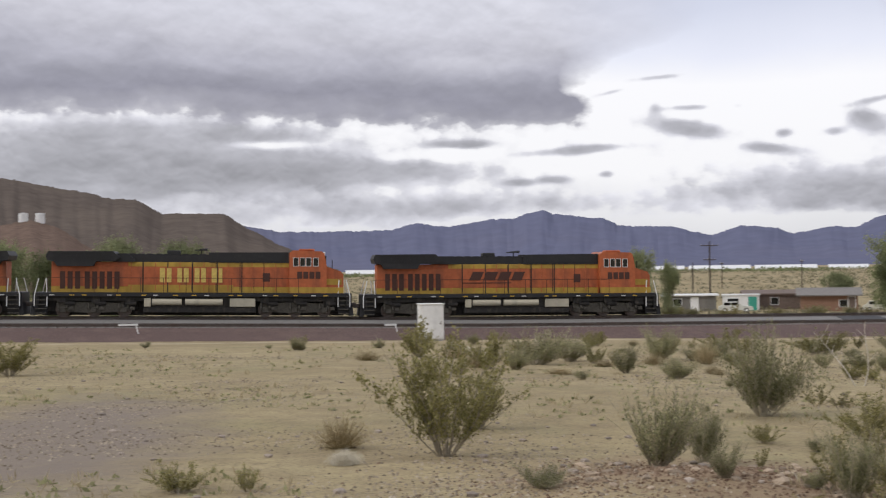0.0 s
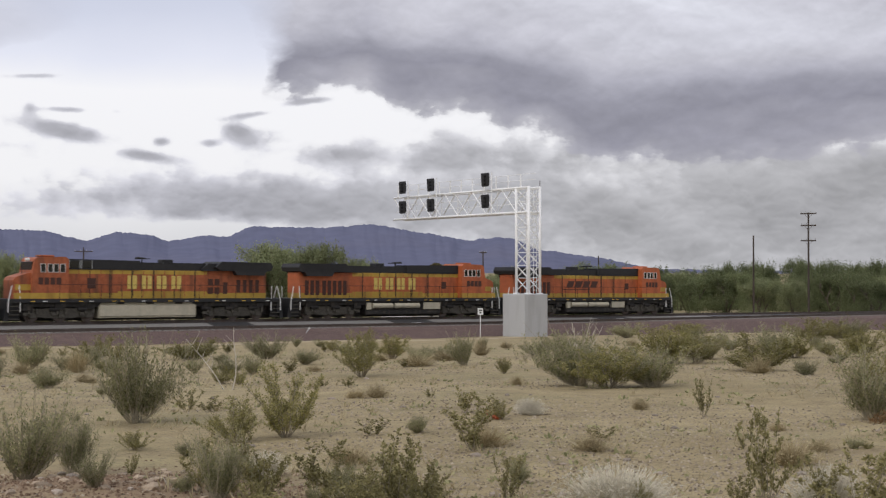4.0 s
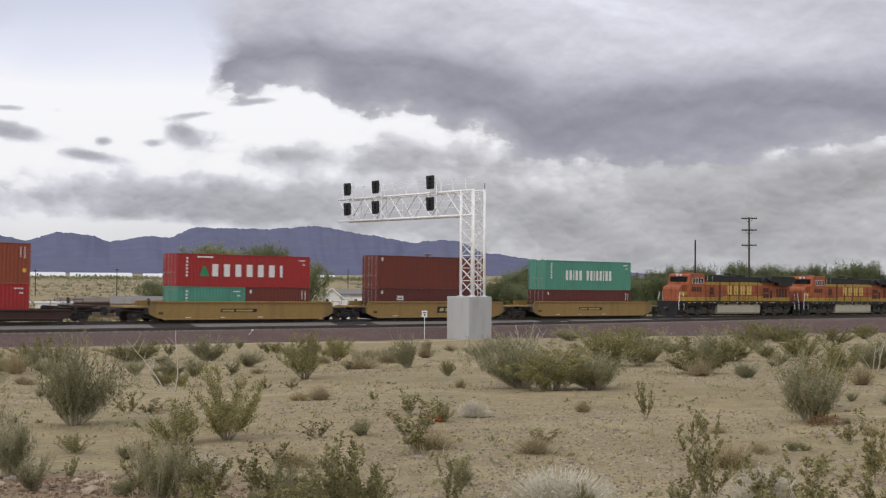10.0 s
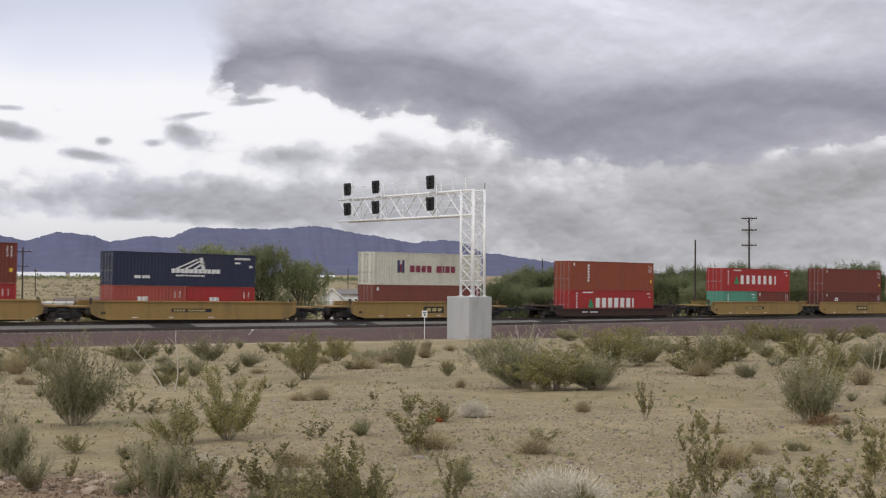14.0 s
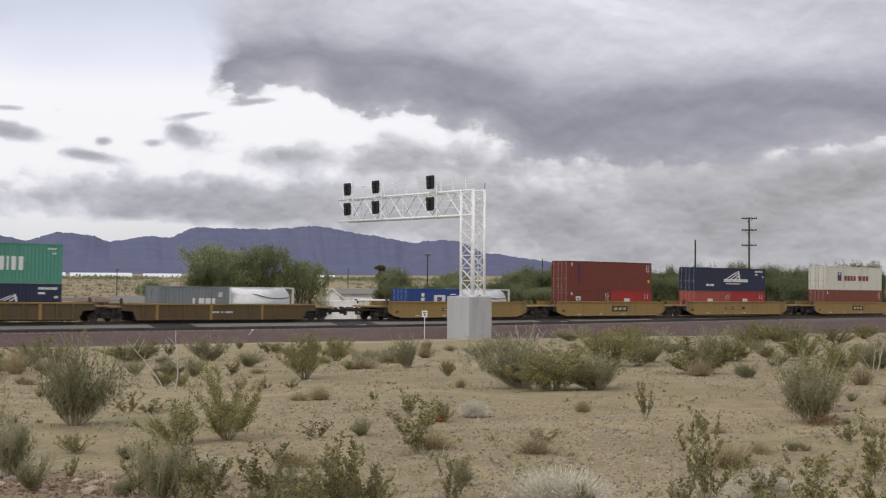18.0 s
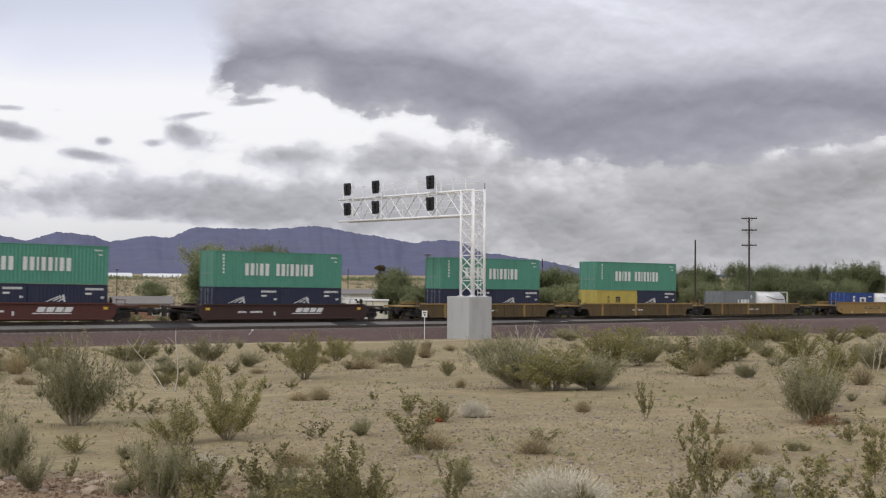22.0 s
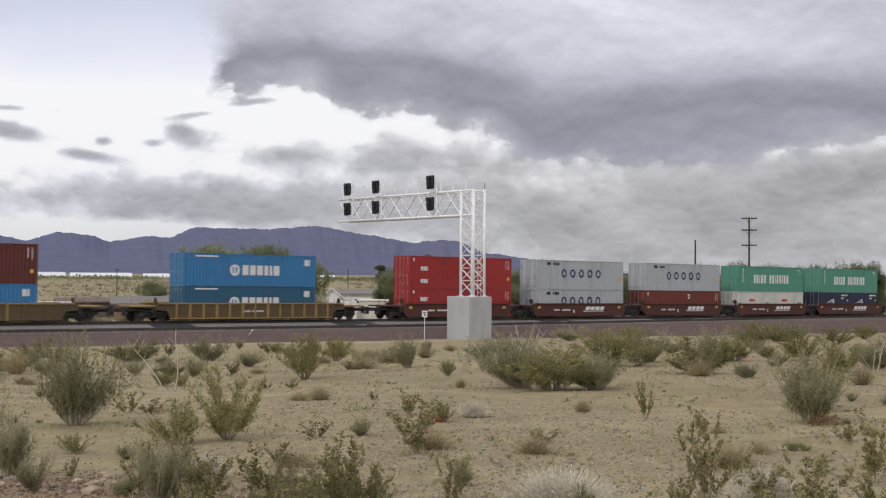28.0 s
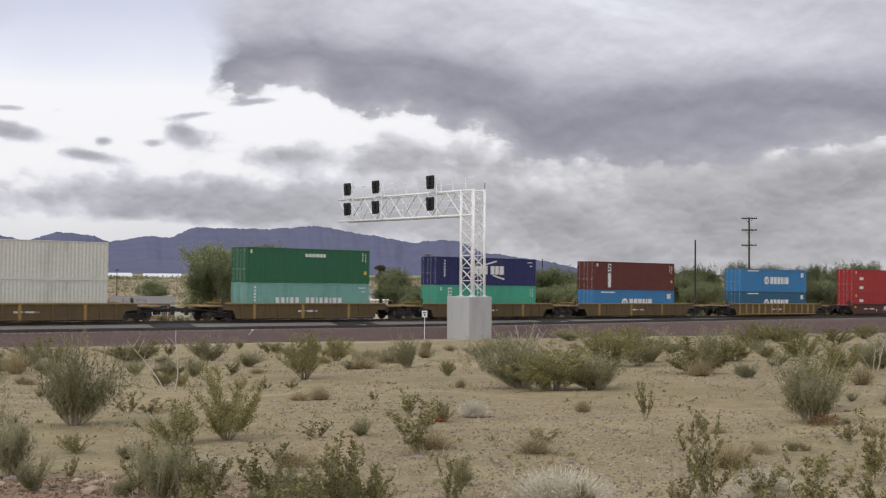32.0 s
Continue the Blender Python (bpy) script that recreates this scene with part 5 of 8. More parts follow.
car(136.7, 118.4, "low", M_BROWNDARK, "dark brown well car with low sides", [("bright red container with bold white letters and green mark", M_BRIGHTRED, 12.192, 2.591, marks_triangle(True))], ("rust red high-cube container with lettering down one end", M_RUSTRED, 12.192, 2.896, marks_column(M_BAR)), 133.3)
car(110.7, 94.3, "smooth", M_OCHRE, YEL, [("faded oxide red container in the well", M_DULLRED, 12.192, 2.896, marks_plain)], ("cream high-cube container with maroon lettering bars", M_CREAM, 12.192, 2.896, marks_wordmark), 109.2)
car(89.1, 70.9, "smooth", M_OCHRE, YEL, [("faded red twenty-foot container", M_SALMON, 6.058, 2.591, marks_duo), ("bright red twenty-foot container", M_BRIGHTRED, 6.058, 2.591, marks_duo)], ("navy container with a white wing emblem", M_NAVY, 12.192, 2.591, marks_wing()), 85.1)
car(67.7, 51.4, "smooth", M_OCHRE, YEL, [("oxide red twenty-foot container with white label", M_OXIDE, 6.058, 2.591, marks_tag), ("plain bright red twenty-foot container", M_BRIGHTRED, 6.058, 2.591, marks_duo)], ("oxide red high-cube container with blue letters down one end", M_OXIDE, 12.192, 2.896, marks_column(M_BARNAVY, None, 6, -0.78)), 65.6)
car(47.8, 30.9, "smooth", M_OCHRE, YEL, [("blue twenty-foot container with a white panel", M_BLUE, 6.058, 2.591, marks_panel), "tank"], None, 45.6)
car(23.7, 6.0, "ribbed", M_OCHREDARK, RIB, [("grey twenty-foot container with white letters", M_MIDGREY, 6.058, 2.591, marks_disc), "tank"], None, 21.5)
car(4.3, -13.1, "ribbed", M_OCHREDARK, RIB, [("yellow twenty-foot container with a black initial", M_YELLOWBOX, 6.058, 2.591, marks_initial), NAVY20], CS, 1.6)
car(-16.4, -33.6, "ribbed", M_OCHREDARK, RIB, [NAVY20, NAVY20], CS, -18.5)
car(-39.0, -55.5, "short", M_BROWNDARK, BRN, [NAVY20, NAVY20], CS, -41.7)
car(-62.0, -76.0, "short", M_BROWNCAR, BRN, [NAVY20, NAVY20], CS, -62.8)
car(-78.2, -91.4, "short", M_BROWNCAR, BRN, [("off-white twenty-foot container with red letters", M_OFFWHITE, 6.058, 2.591, marks_small_red)] * 2, CS, -78.6)
car(-93.9, -107.0, "short", M_BROWNCAR, BRN, [("oxide red container with white letters down its middle", M_OXIDE, 12.192, 2.591, marks_column(M_BAR, None, 2, 0.12))], ("light grey container with five navy rings", M_GREY, 12.192, 2.896, marks_five), -94.1)
car(-109.5, -122.7, "short", M_BROWNCAR, BRN, [("light grey container with five navy rings", M_GREY, 12.192, 2.591, marks_five)], ("light grey high-cube container with five navy rings", M_GREY, 12.192, 2.896, marks_five), -109.7)
car(-125.3, -138.4, "short", M_BROWNCAR, BRN, [("bright red container with small white badge", M_BRIGHTRED, 12.192, 2.591, marks_badge)], ("bright red high-cube container with small white badge", M_BRIGHTRED, 12.192, 2.896, marks_badge), -125.2)
car(-144.4, -162.2, "ribbed", M_OCHRE, "bright ochre well car with many ribs", [("petrol blue container with a round white badge", M_STEELBLUE, 12.192, 2.591, marks_round())], ("sky blue container with a round white badge and white letter bars", M_SKYBLUE, 12.192, 2.591, marks_round()), -147.4)
car(-168.0, -186.0, "ribbed", M_OCHREDARK, RIB, [("sky blue container with a round white badge", M_SKYBLUE, 12.192, 2.591, marks_round())], ("maroon high-cube container with a white lettered plate", M_MAROON, 12.192, 2.896, marks_column(M_BARNAVY, M_BAR, 3, -0.66)), -171.2)
car(-189.2, -205.7, "ribbed", M_OCHREDARK, RIB, [("sea green container with a white plate", M_SEAGREEN, 12.192, 2.896, marks_column(M_SEAGREEN, M_BAR, 4, -0.78))], ("royal navy container with white letters between two arcs", M_BLUENAVY, 12.192, 2.591, marks_arcs), -191.5)
car(-209.4, -225.9, "ribbed", M_OCHREDARK, RIB, [("pale teal container with white lettering bars", M_TEALPALE, 12.192, 2.896, marks_wide(None, 0.28, 0.9))], ("forest green high-cube container with small white letters", M_FOREST, 12.192, 2.896, marks_serif), -211.3)
car(-232.8, -250.0, "ribbed", M_OCHREDARK, RIB, [("plain off-white container in the well", M_OFFWHITE, 12.192, 2.896, None)], ("plain off-white high-cube container", M_OFFWHITE, 12.192, 2.896, None), -235.3)
BASE = 0.30


def build_cars():
    ends = []
    for i, (right, left, style, mat, label, lower, upper, edge) in enumerate(CARS):
        ahead = CARS[i - 1][1] - right if i else 2.4
        behind = left - CARS[i + 1][0] if i + 1 < len(CARS) else 3.0
        reach = (max(0.7, behind / 2 - 0.25), max(0.7, ahead / 2 - 0.25))
        place(well_car(label, right - left, style, mat, right in (178.9, 110.7, 67.7), reach), (right + left) / 2)
        x, top = edge, 0.0
        for item in reversed(lower):
            if item == "tank":
                ob, length, height = tank_container("white tank container strapped into the well car"), 6.058, 2.591
            else:
                name, m, length, height, marks = item
                ob = container(name, m, length, height, marks)
            place(ob, x - length / 2, BASE - 0.10)
            x -= length + 0.06
            top = max(top, BASE - 0.10 + height)
        if upper:
            name, m, length, height, marks = upper
            place(container(name, m, length, height, marks), edge - length / 2, top + 0.003)
        ends.append((right, left))
    for i, (right, left) in enumerate(ends):
        if i == 0:
            place(truck_between(0), right + 0.2)
        nxt = ends[i + 1][0] if i + 1 < len(ends) else left - 3.4
        gap = left - nxt
        if gap > 4.6:
            place(truck_between(0), left + 0.1)
            place(truck_between(0), nxt - 0.1)
        else:
            place(truck_between(0), left - gap / 2)


build_cars()


# ---- desert plants ----
def leaf_material(name, a, b_, rough=0.8, thin=0.4):
    m = material(name, a, rough, spec=0.2)
    n, l = m.node_tree.nodes, m.node_tree.links
    geo, x = n.new("ShaderNodeNewGeometry"), n.new("ShaderNodeMix")
    x.data_type = "RGBA"
    l.new(geo.outputs["Random Per Island"], x.inputs[0])
    x.inputs[6].default_value, x.inputs[7].default_value = (*a, 1), (*b_, 1)
    h, oi, mr = n.new("ShaderNodeHueSaturation"), n.new("ShaderNodeObjectInfo"), n.new("ShaderNodeMapRange")
    mr.inputs[3].default_value, mr.inputs[4].default_value = 0.8, 1.2
    l.new(oi.outputs["Random"], mr.inputs[0])
    l.new(mr.outputs[0], h.inputs["Value"])
    l.new(x.outputs[2], h.inputs["Color"])
    b = n["Principled BSDF"]
    l.new(h.outputs[0], b.inputs["Base Color"])
    # thin leaves let part of the light through
    tr, sh = n.new("ShaderNodeBsdfTranslucent"), n.new("ShaderNodeMixShader")
    sh.inputs[0].default_value = thin
    l.new(h.outputs[0], tr.inputs[0])
    l.new(b.outputs[0], sh.inputs[1])
    l.new(tr.outputs[0], sh.inputs[2])
    l.new(sh.outputs[0], n["Material Output"].inputs[0])
    return m


M_CREO = leaf_material("olive_leaf", (0.150, 0.142, 0.050), (0.390, 0.355, 0.150))
M_GREYLEAF = leaf_material("grey_green_leaf", (0.170, 0.175, 0.085), (0.410, 0.390, 0.215))
M_STALKLEAF = leaf_material("dark_olive_leaf", (0.155, 0.143, 0.062), (0.385, 0.345, 0.165))
M_PLAINLEAF = leaf_material("dusty_scrub_leaf", (0.175, 0.165, 0.105), (0.330, 0.300, 0.200))
M_STRAW = leaf_material("straw", (0.36, 0.29, 0.165), (0.56, 0.48, 0.31))
M_PALE = leaf_material("pale_dry_stem", (0.54, 0.50, 0.40), (0.76, 0.71, 0.59), 0.8, 0.15)
M_TWIGPALE = material("pale_twig", (0.34, 0.30, 0.215), 0.9, grain=0.3, grain_size=0.05)
M_TWIG = material("grey_twig", (0.29, 0.25, 0.185), 0.9, grain=0.3, grain_size=0.05)
M_TREELEAF = leaf_material("tree_leaf", (0.190, 0.215, 0.108), (0.340, 0.362, 0.195))
M_TREEDARK = leaf_material("dark_tree_leaf", (0.110, 0.135, 0.062), (0.240, 0.265, 0.135))
M_BARK = material("grey_brown_bark", (0.12, 0.095, 0.075), 0.95, grain=0.3, grain_size=0.1, bump=0.01)


class Sheaf:
    """Gathers thin stems and small leaves into two meshes."""

    def __init__(self, seed):
        self.rnd = random.Random(seed)
        self.sv, self.sf, self.lv, self.lf = [], [], [], []

    def stem(self, pts, r0, r1):
        n, base = len(pts), len(self.sv)
        for i, p in enumerate(pts):
            r = r0 + (r1 - r0) * i / (n - 1)
            for k in range(3):
                a = 2.094 * k
                self.sv.append((p[0] + r * math.cos(a), p[1] + r * math.sin(a), p[2]))
        for i in range(n - 1):
            for k in range(3):
                k2 = (k + 1) % 3
                self.sf.append((base + 3 * i + k, base + 3 * i + k2, base + 3 * i + 3 + k2, base + 3 * i + 3 + k))

    def leaf(self, p, size, slim=0.55, up=0.3):
        r = self.rnd
        d = Vector((r.gauss(0, 1), r.gauss(0, 1), r.gauss(up, 0.8))).normalized()
        e = d.cross(Vector((r.gauss(0, 1), r.gauss(0, 1), r.gauss(0, 1)))).normalized() * size * slim * 0.5
        d = d * size
        p, base = Vector(p), len(self.lv)
        self.lv += [p, p + d * 0.5 + e, p + d, p + d * 0.5 - e]
        self.lf.append((base, base + 1, base + 2, base + 3))

    def fit(self, wide=0.55):
        """Brings the plant to 1 m in height and about 1 m in spread."""
        zs = sorted(p[2] for p in self.lv)
        rs = sorted(math.hypot(p[0], p[1]) for p in self.lv)
        kz, kr = 1.0 / zs[int(0.985 * len(zs))], wide / rs[int(0.95 * len(rs))]
        self.sv = [(p[0] * kr, p[1] * kr, p[2] * kz) for p in self.sv]
        self.lv = [Vector((p[0] * kr, p[1] * kr, p[2] * kz)) for p in self.lv]

    def finish(self, name, stem_mat, leaf_mat):
        out = []
        for part_name, v, f, m in (("branchwork", self.sv, self.sf, stem_mat), ("foliage", self.lv, self.lf, leaf_mat)):
            me = bpy.data.meshes.new(part_name)
            me.from_pydata([tuple(p) for p in v], [], f)
            me.materials.append(m)
            out.append(me)
        return out


def curve_pts(p0, d0, length, bend, rnd, n=5):
    """A stem that leaves p0 along d0 and bends upwards or sags."""
    p, d, pts = Vector(p0), Vector(d0).normalized(), [Vector(p0)]
    for _ in range(n):
        d = (d + Vector((rnd.gauss(0, 0.10), rnd.gauss(0, 0.10), bend))).normalized()
        p = p + d * length / n
        pts.append(p.copy())
    return pts


def proto_bush(kind, seed):
    """Unit bushes: about 1 m high and 1 m wide, foot at the origin."""
    s = Sheaf(seed)
    r = s.rnd
    if kind == "creosote":
        # a few crooked limbs fan out from one root; sprays at their ends carry tufts of small leaves, with air between
        limbs = r.randrange(17, 23)
        for k in range(limbs):
            a, t = 6.283 * k / limbs + r.gauss(0, 0.35), r.uniform(0.10, 1.0)
            d = (math.cos(a) * t, math.sin(a) * t, 0.95 - 0.30 * t)
            pts = curve_pts((0.05 * math.cos(a), 0.05 * math.sin(a), 0), d, r.uniform(0.5, 1.0) * (1 - 0.10 * t), 0.03 * t, r, 7)
            s.stem(pts, 0.013, 0.003)
            for i in range(2, 8):
                for _ in range(3):
                    b = a + r.gauss(0, 1.1)
                    sp = curve_pts(pts[i], (math.cos(b) * 0.8, math.sin(b) * 0.8, r.uniform(0.3, 1.3)), r.uniform(0.10, 0.26), 0.05, r, 4)
                    s.stem(sp, 0.004, 0.0015)
                    for q in sp[1:]:
                        if r.random() < 0.22:
                            continue
                        for _ in range(r.randrange(6, 12)):
                            s.leaf(q + Vector((r.gauss(0, 0.020), r.gauss(0, 0.020), r.gauss(0, 0.020))), r.uniform(0.020, 0.042), 0.5, 0.7)
        for _ in range(5):
            a = r.uniform(0, 6.283)
            s.stem(curve_pts((0, 0, 0), (math.cos(a) * 0.9, math.sin(a) * 0.9, 1.0), r.uniform(0.8, 1.2), 0.02, r, 6), 0.007, 0.002)
        s.fit()
        return s.finish(kind, M_TWIG, M_CREO)
    if kind == "greybush":
        # a thick fan of upright wands, leafy and dark low down, thin and pale at the tips
        bunches = [(r.uniform(0, 6.283), r.uniform(0.0, 1.1), r.uniform(0.55, 1.02)) for _ in range(7)]
        for _ in range(64):
            ba, bt, bl = r.choice(bunches)
            a, t = ba + r.gauss(0, 0.45), min(1.25, abs(bt + r.gauss(0, 0.22)))
            d = (math.cos(a) * t * 0.95, math.sin(a) * t * 0.95, 1.0 - 0.4 * t * r.random())
            pts = curve_pts((0.07 * math.cos(a), 0.07 * math.sin(a), 0), d, bl * r.uniform(0.6, 1.08), r.uniform(-0.02, 0.05), r, 6)
            s.stem(pts, 0.006, 0.002)
            for i in range(1, 6):
                for _ in range(2):
                    b = a + r.gauss(0, 1.0)
                    tw = curve_pts(pts[i], (math.cos(b) * 0.5, math.sin(b) * 0.5, 1.0), r.uniform(0.10, 0.24), 0.06, r, 3)
                    s.stem(tw, 0.0028, 0.0015)
                    for q in tw[1:]:
                        if r.random() < 0.15:
                            continue
                        for _ in range((6, 6, 5, 3, 2)[i - 1]):
                            s.leaf(q + Vector((r.gauss(0, 0.016), r.gauss(0, 0.016), r.gauss(0, 0.022))), r.uniform(0.028, 0.058), 0.30, 1.4)
        for _ in range(7):
            a = r.uniform(0, 6.283)
            s.stem(curve_pts((0, 0, 0), (math.cos(a) * 0.7, math.sin(a) * 0.7, 1.0), r.uniform(0.9, 1.28), 0.03, r, 6), 0.006, 0.002)
        s.fit()
        return s.finish(kind, M_TWIGPALE, M_GREYLEAF)
    if kind == "stalk":
        # a handful of thin leaning stalks, each with pairs of stiff leaves at its joints
        for _ in range(r.randrange(7, 11)):
            a, t = r.uniform(0, 6.283), r.uniform(0.05, 0.95)
            pts = curve_pts((0.04 * math.cos(a), 0.04 * math.sin(a), 0), (math.cos(a) * t * 0.75, math.sin(a) * t * 0.75, 1.0), r.uniform(0.55, 1.02), 0.0, r, 12)
            s.stem(pts, 0.008, 0.003)
            for i in range(3, 13):
                shoots = [curve_pts(pts[i], (math.cos(b), math.sin(b), 0.9), r.uniform(0.05, 0.15), 0.12, r, 3) for b in (r.uniform(0, 6.283), r.uniform(0, 6.283))]
                for tw in shoots:
                    if r.random() < 0.3:
                        continue
                    s.stem(tw, 0.003, 0.0015)
                    for q in tw[1:]:
                        for _ in range(r.randrange(3, 6)):
                            s.leaf(q + Vector((r.gauss(0, 0.010), r.gauss(0, 0.010), r.gauss(0, 0.010))), r.uniform(0.034, 0.066), 0.55, 0.9)
        s.fit()
        return s.finish(kind, M_TWIG, M_STALKLEAF)
    n = 420 if kind == "straw" else 1700
    for _ in range(n):
        a, t = r.uniform(0, 6.283), math.sqrt(r.random())
        d = (math.cos(a) * t * 1.0, math.sin(a) * t * 1.0, 1.15 - 0.8 * t * t)
        pts = curve_pts((0.12 * math.cos(a) * t, 0.12 * math.sin(a) * t, 0), d, r.uniform(0.35, 0.75) * (1 if kind == "straw" else 0.85), -0.03, r, 3)
        thick = 1.0 if kind == "straw" else 0.5
        s.stem(pts, 0.006 * thick, 0.003 * thick)
        for q in pts[1:]:
            s.leaf(q, r.uniform(0.04, 0.10) * (0.4 + 0.6 * thick), 0.2, 0.5)
    m = M_STRAW if kind == "straw" else M_PALE
    return s.finish(kind, m, m)


BUSHES = {k: [proto_bush(k, 31 * i + len(k)) for i in range(5)] for k in ("creosote", "greybush", "stalk", "straw", "palebrush")}
BUSH_WORDS = {"creosote": ("creosote_bush", "olive green creosote bush growing in sandy soil", "bush"),
              "greybush": ("desert_shrub", "grey-green twiggy desert shrub on sandy ground", "shrub"),
              "stalk": ("leafy_shrub", "sparse shrub of thin stalks with dark olive leaves", "shrub"),
              "straw": ("grass_tuft", "dry straw-coloured grass tuft on sandy ground", "grass tuft"),
              "palebrush": ("dry_brush", "rounded pale dry brush, nearly white", "brush")}
rnd_bush = random.Random(5)


def bush(kind, x, y, h, w):
    name, label, cat = BUSH_WORDS[kind]
    stems, leaves = BUSHES[kind][rnd_bush.randrange(5)]
    k, tall = {"creosote": (0.74, 0.84), "greybush": (0.72, 0.82), "stalk": (0.80, 0.92), "straw": (1.0, 1.6), "palebrush": (1.0, 1.6)}[kind]
    turn, spread = rnd_bush.uniform(0, 360), rnd_bush.uniform(1.0, 1.25)
    ob = thing(name, label, cat, "desert plants", m=pose(x, y, ground_z(x, y) - 0.02, 0, 0, turn) @ Matrix.Diagonal((k * spread * w, k * spread * w, tall * h, 1)))
    part("branchwork", stems, None, ob)
    part("foliage", leaves, None, ob)


bush("greybush", 8.28, 20.02, 1.66, 1.58)
bush("stalk", 10.29, 22.37, 0.47, 0.67)
bush("stalk", 10.43, 21.69, 0.33, 0.55)
bush("creosote", 22.53, 48.51, 1.07, 2.67)
bush("greybush", 18.06, 36.11, 0.62, 0.92)
bush("creosote", 9.13, 16.4, 1.26, 1.19)
bush("creosote", 20.05, 31.37, 1.59, 1.78)
bush("straw", 14.93, 23.58, 0.23, 0.48)
bush("straw", 15.28, 23.27, 0.33, 0.53)
bush("greybush", 28.05, 36.82, 1.26, 1.37)
bush("creosote", 13.43, 16.62, 0.37, 0.53)
bush("palebrush", 14.44, 17.01, 0.34, 0.42)
bush("stalk", 11.87, 15.23, 0.61, 0.79)
bush("greybush", 21.65, 23.57, 1.55, 2.3)
bush("creosote", 21.47, 22.3, 1.2, 2.3)
bush("greybush", 22.69, 21.97, 1.15, 2.3)
bush("creosote", 35.5, 32.15, 1.35, 2.07)
bush("creosote", 31.52, 26.01, 1.37, 2.6)
bush("creosote", 41.57, 32.38, 1.2, 1.92)
bush("stalk", 16.76, 15.01, 0.72, 0.37)
bush("greybush", 18.67, 12.88, 1.34, 1.34)
bush("creosote", 77.99, 56.83, 1.54, 3.07)
bush("creosote", 43.48, 30.58, 1.26, 1.93)
bush("creosote", 35.59, 23.41, 1.16, 1.74)
bush("greybush", 38.27, 23.96, 1.33, 1.44)
bush("creosote", 72.45, 48.08, 1.38, 3.16)
bush("creosote", 93.09, 59.07, 1.4, 3.01)
bush("stalk", 9.64, 7.85, 0.99, 0.62)
bush("stalk", 9.25, 6.45, 0.72, 0.82)
bush("stalk", 12.38, 7.75, 0.9, 0.6)
bush("stalk", 8.87, 7.58, 0.43, 0.42)
bush("stalk", 9.58, 7.2, 0.57, 0.49)
bush("palebrush", 8.17, 8.38, 0.44, 0.8)
bush("palebrush", 6.71, 12.53, 0.31, 0.45)
bush("greybush", 4.92, 10.05, 0.66, 0.61)
bush("stalk", 6.89, 9.67, 0.43, 0.43)
bush("stalk", 7.51, 9.16, 0.54, 0.32)
bush("greybush", 5.01, 13.96, 0.82, 0.67)
bush("stalk", 6.12, 11.84, 0.76, 0.48)
bush("straw", 12.88, 34.37, 0.2, 0.37)
bush("greybush", 17.36, 46.75, 0.79, 1.36)
bush("greybush", 28.44, 40.36, 0.74, 1.35)
bush("greybush", 35.84, 41.78, 0.9, 1.5)
bush("straw", 43.28, 53.0, 0.37, 0.68)
bush("stalk", 12.68, 13.37, 0.23, 0.42)
bush("greybush", 31.19, 42.2, 0.67, 1.19)
bush("straw", 21.38, 36.41, 0.23, 0.5)
bush("greybush", 29.72, 22.64, 0.54, 0.85)
bush("creosote", 6.75, 16.36, 0.32, 0.48)
bush("stalk", 10.38, 15.9, 0.3, 0.52)
bush("stalk", 16.07, 10.47, 0.31, 0.52)
bush("straw", 36.69, 37.0, 0.52, 0.71)
bush("greybush", 49.33, 42.36, 0.8, 1.77)
bush("creosote", 47.07, 44.58, 1.03, 1.77)
bush("creosote", 2.16, 15.28, 1.85, 1.65)
bush("creosote", 3.21, 18.96, 1.05, 1.31)
bush("greybush", 4.22, 13.25, 0.96, 0.95)
bush("straw", 0.95, 16.54, 0.43, 0.62)
bush("palebrush", 0.87, 14.44, 0.21, 0.33)
bush("creosote", -0.88, 12.5, 0.37, 0.63)
bush("creosote", -0.22, 12.39, 0.31, 0.28)
bush("creosote", -7.58, 38.48, 1.21, 1.6)
bush("creosote", 6.12, 50.42, 1.39, 1.73)
bush("greybush", 9.26, 42.25, 1.38, 2.26)
bush("creosote", 6.89, 38.45, 1.33, 1.42)
bush("greybush", 10.68, 36.43, 1.0, 0.95)
bush("creosote", 18.58, 56.33, 0.67, 1.35)
bush("straw", 3.7, 46.2, 0.38, 0.84)
bush("straw", 11.12, 40.39, 0.25, 0.69)
bush("straw", 13.17, 41.29, 0.39, 0.79)
bush("greybush", 15.23, 43.31, 0.58, 1.04)
bush("straw", 8.45, 35.52, 0.2, 0.66)
bush("straw", 12.97, 35.18, 0.26, 0.37)
bush("greybush", 23.43, 50.79, 0.76, 1.78)
bush("creosote", 19.14, 48.33, 0.95, 1.18)
bush("greybush", 2.54, 11.55, 0.27, 0.59)
bush("palebrush", 8.23, 51.22, 0.47, 1.18)
bush("greybush", 4.15, 10.97, 0.37, 0.37)
bush("stalk", 4.9, 10.43, 0.55, 0.47)

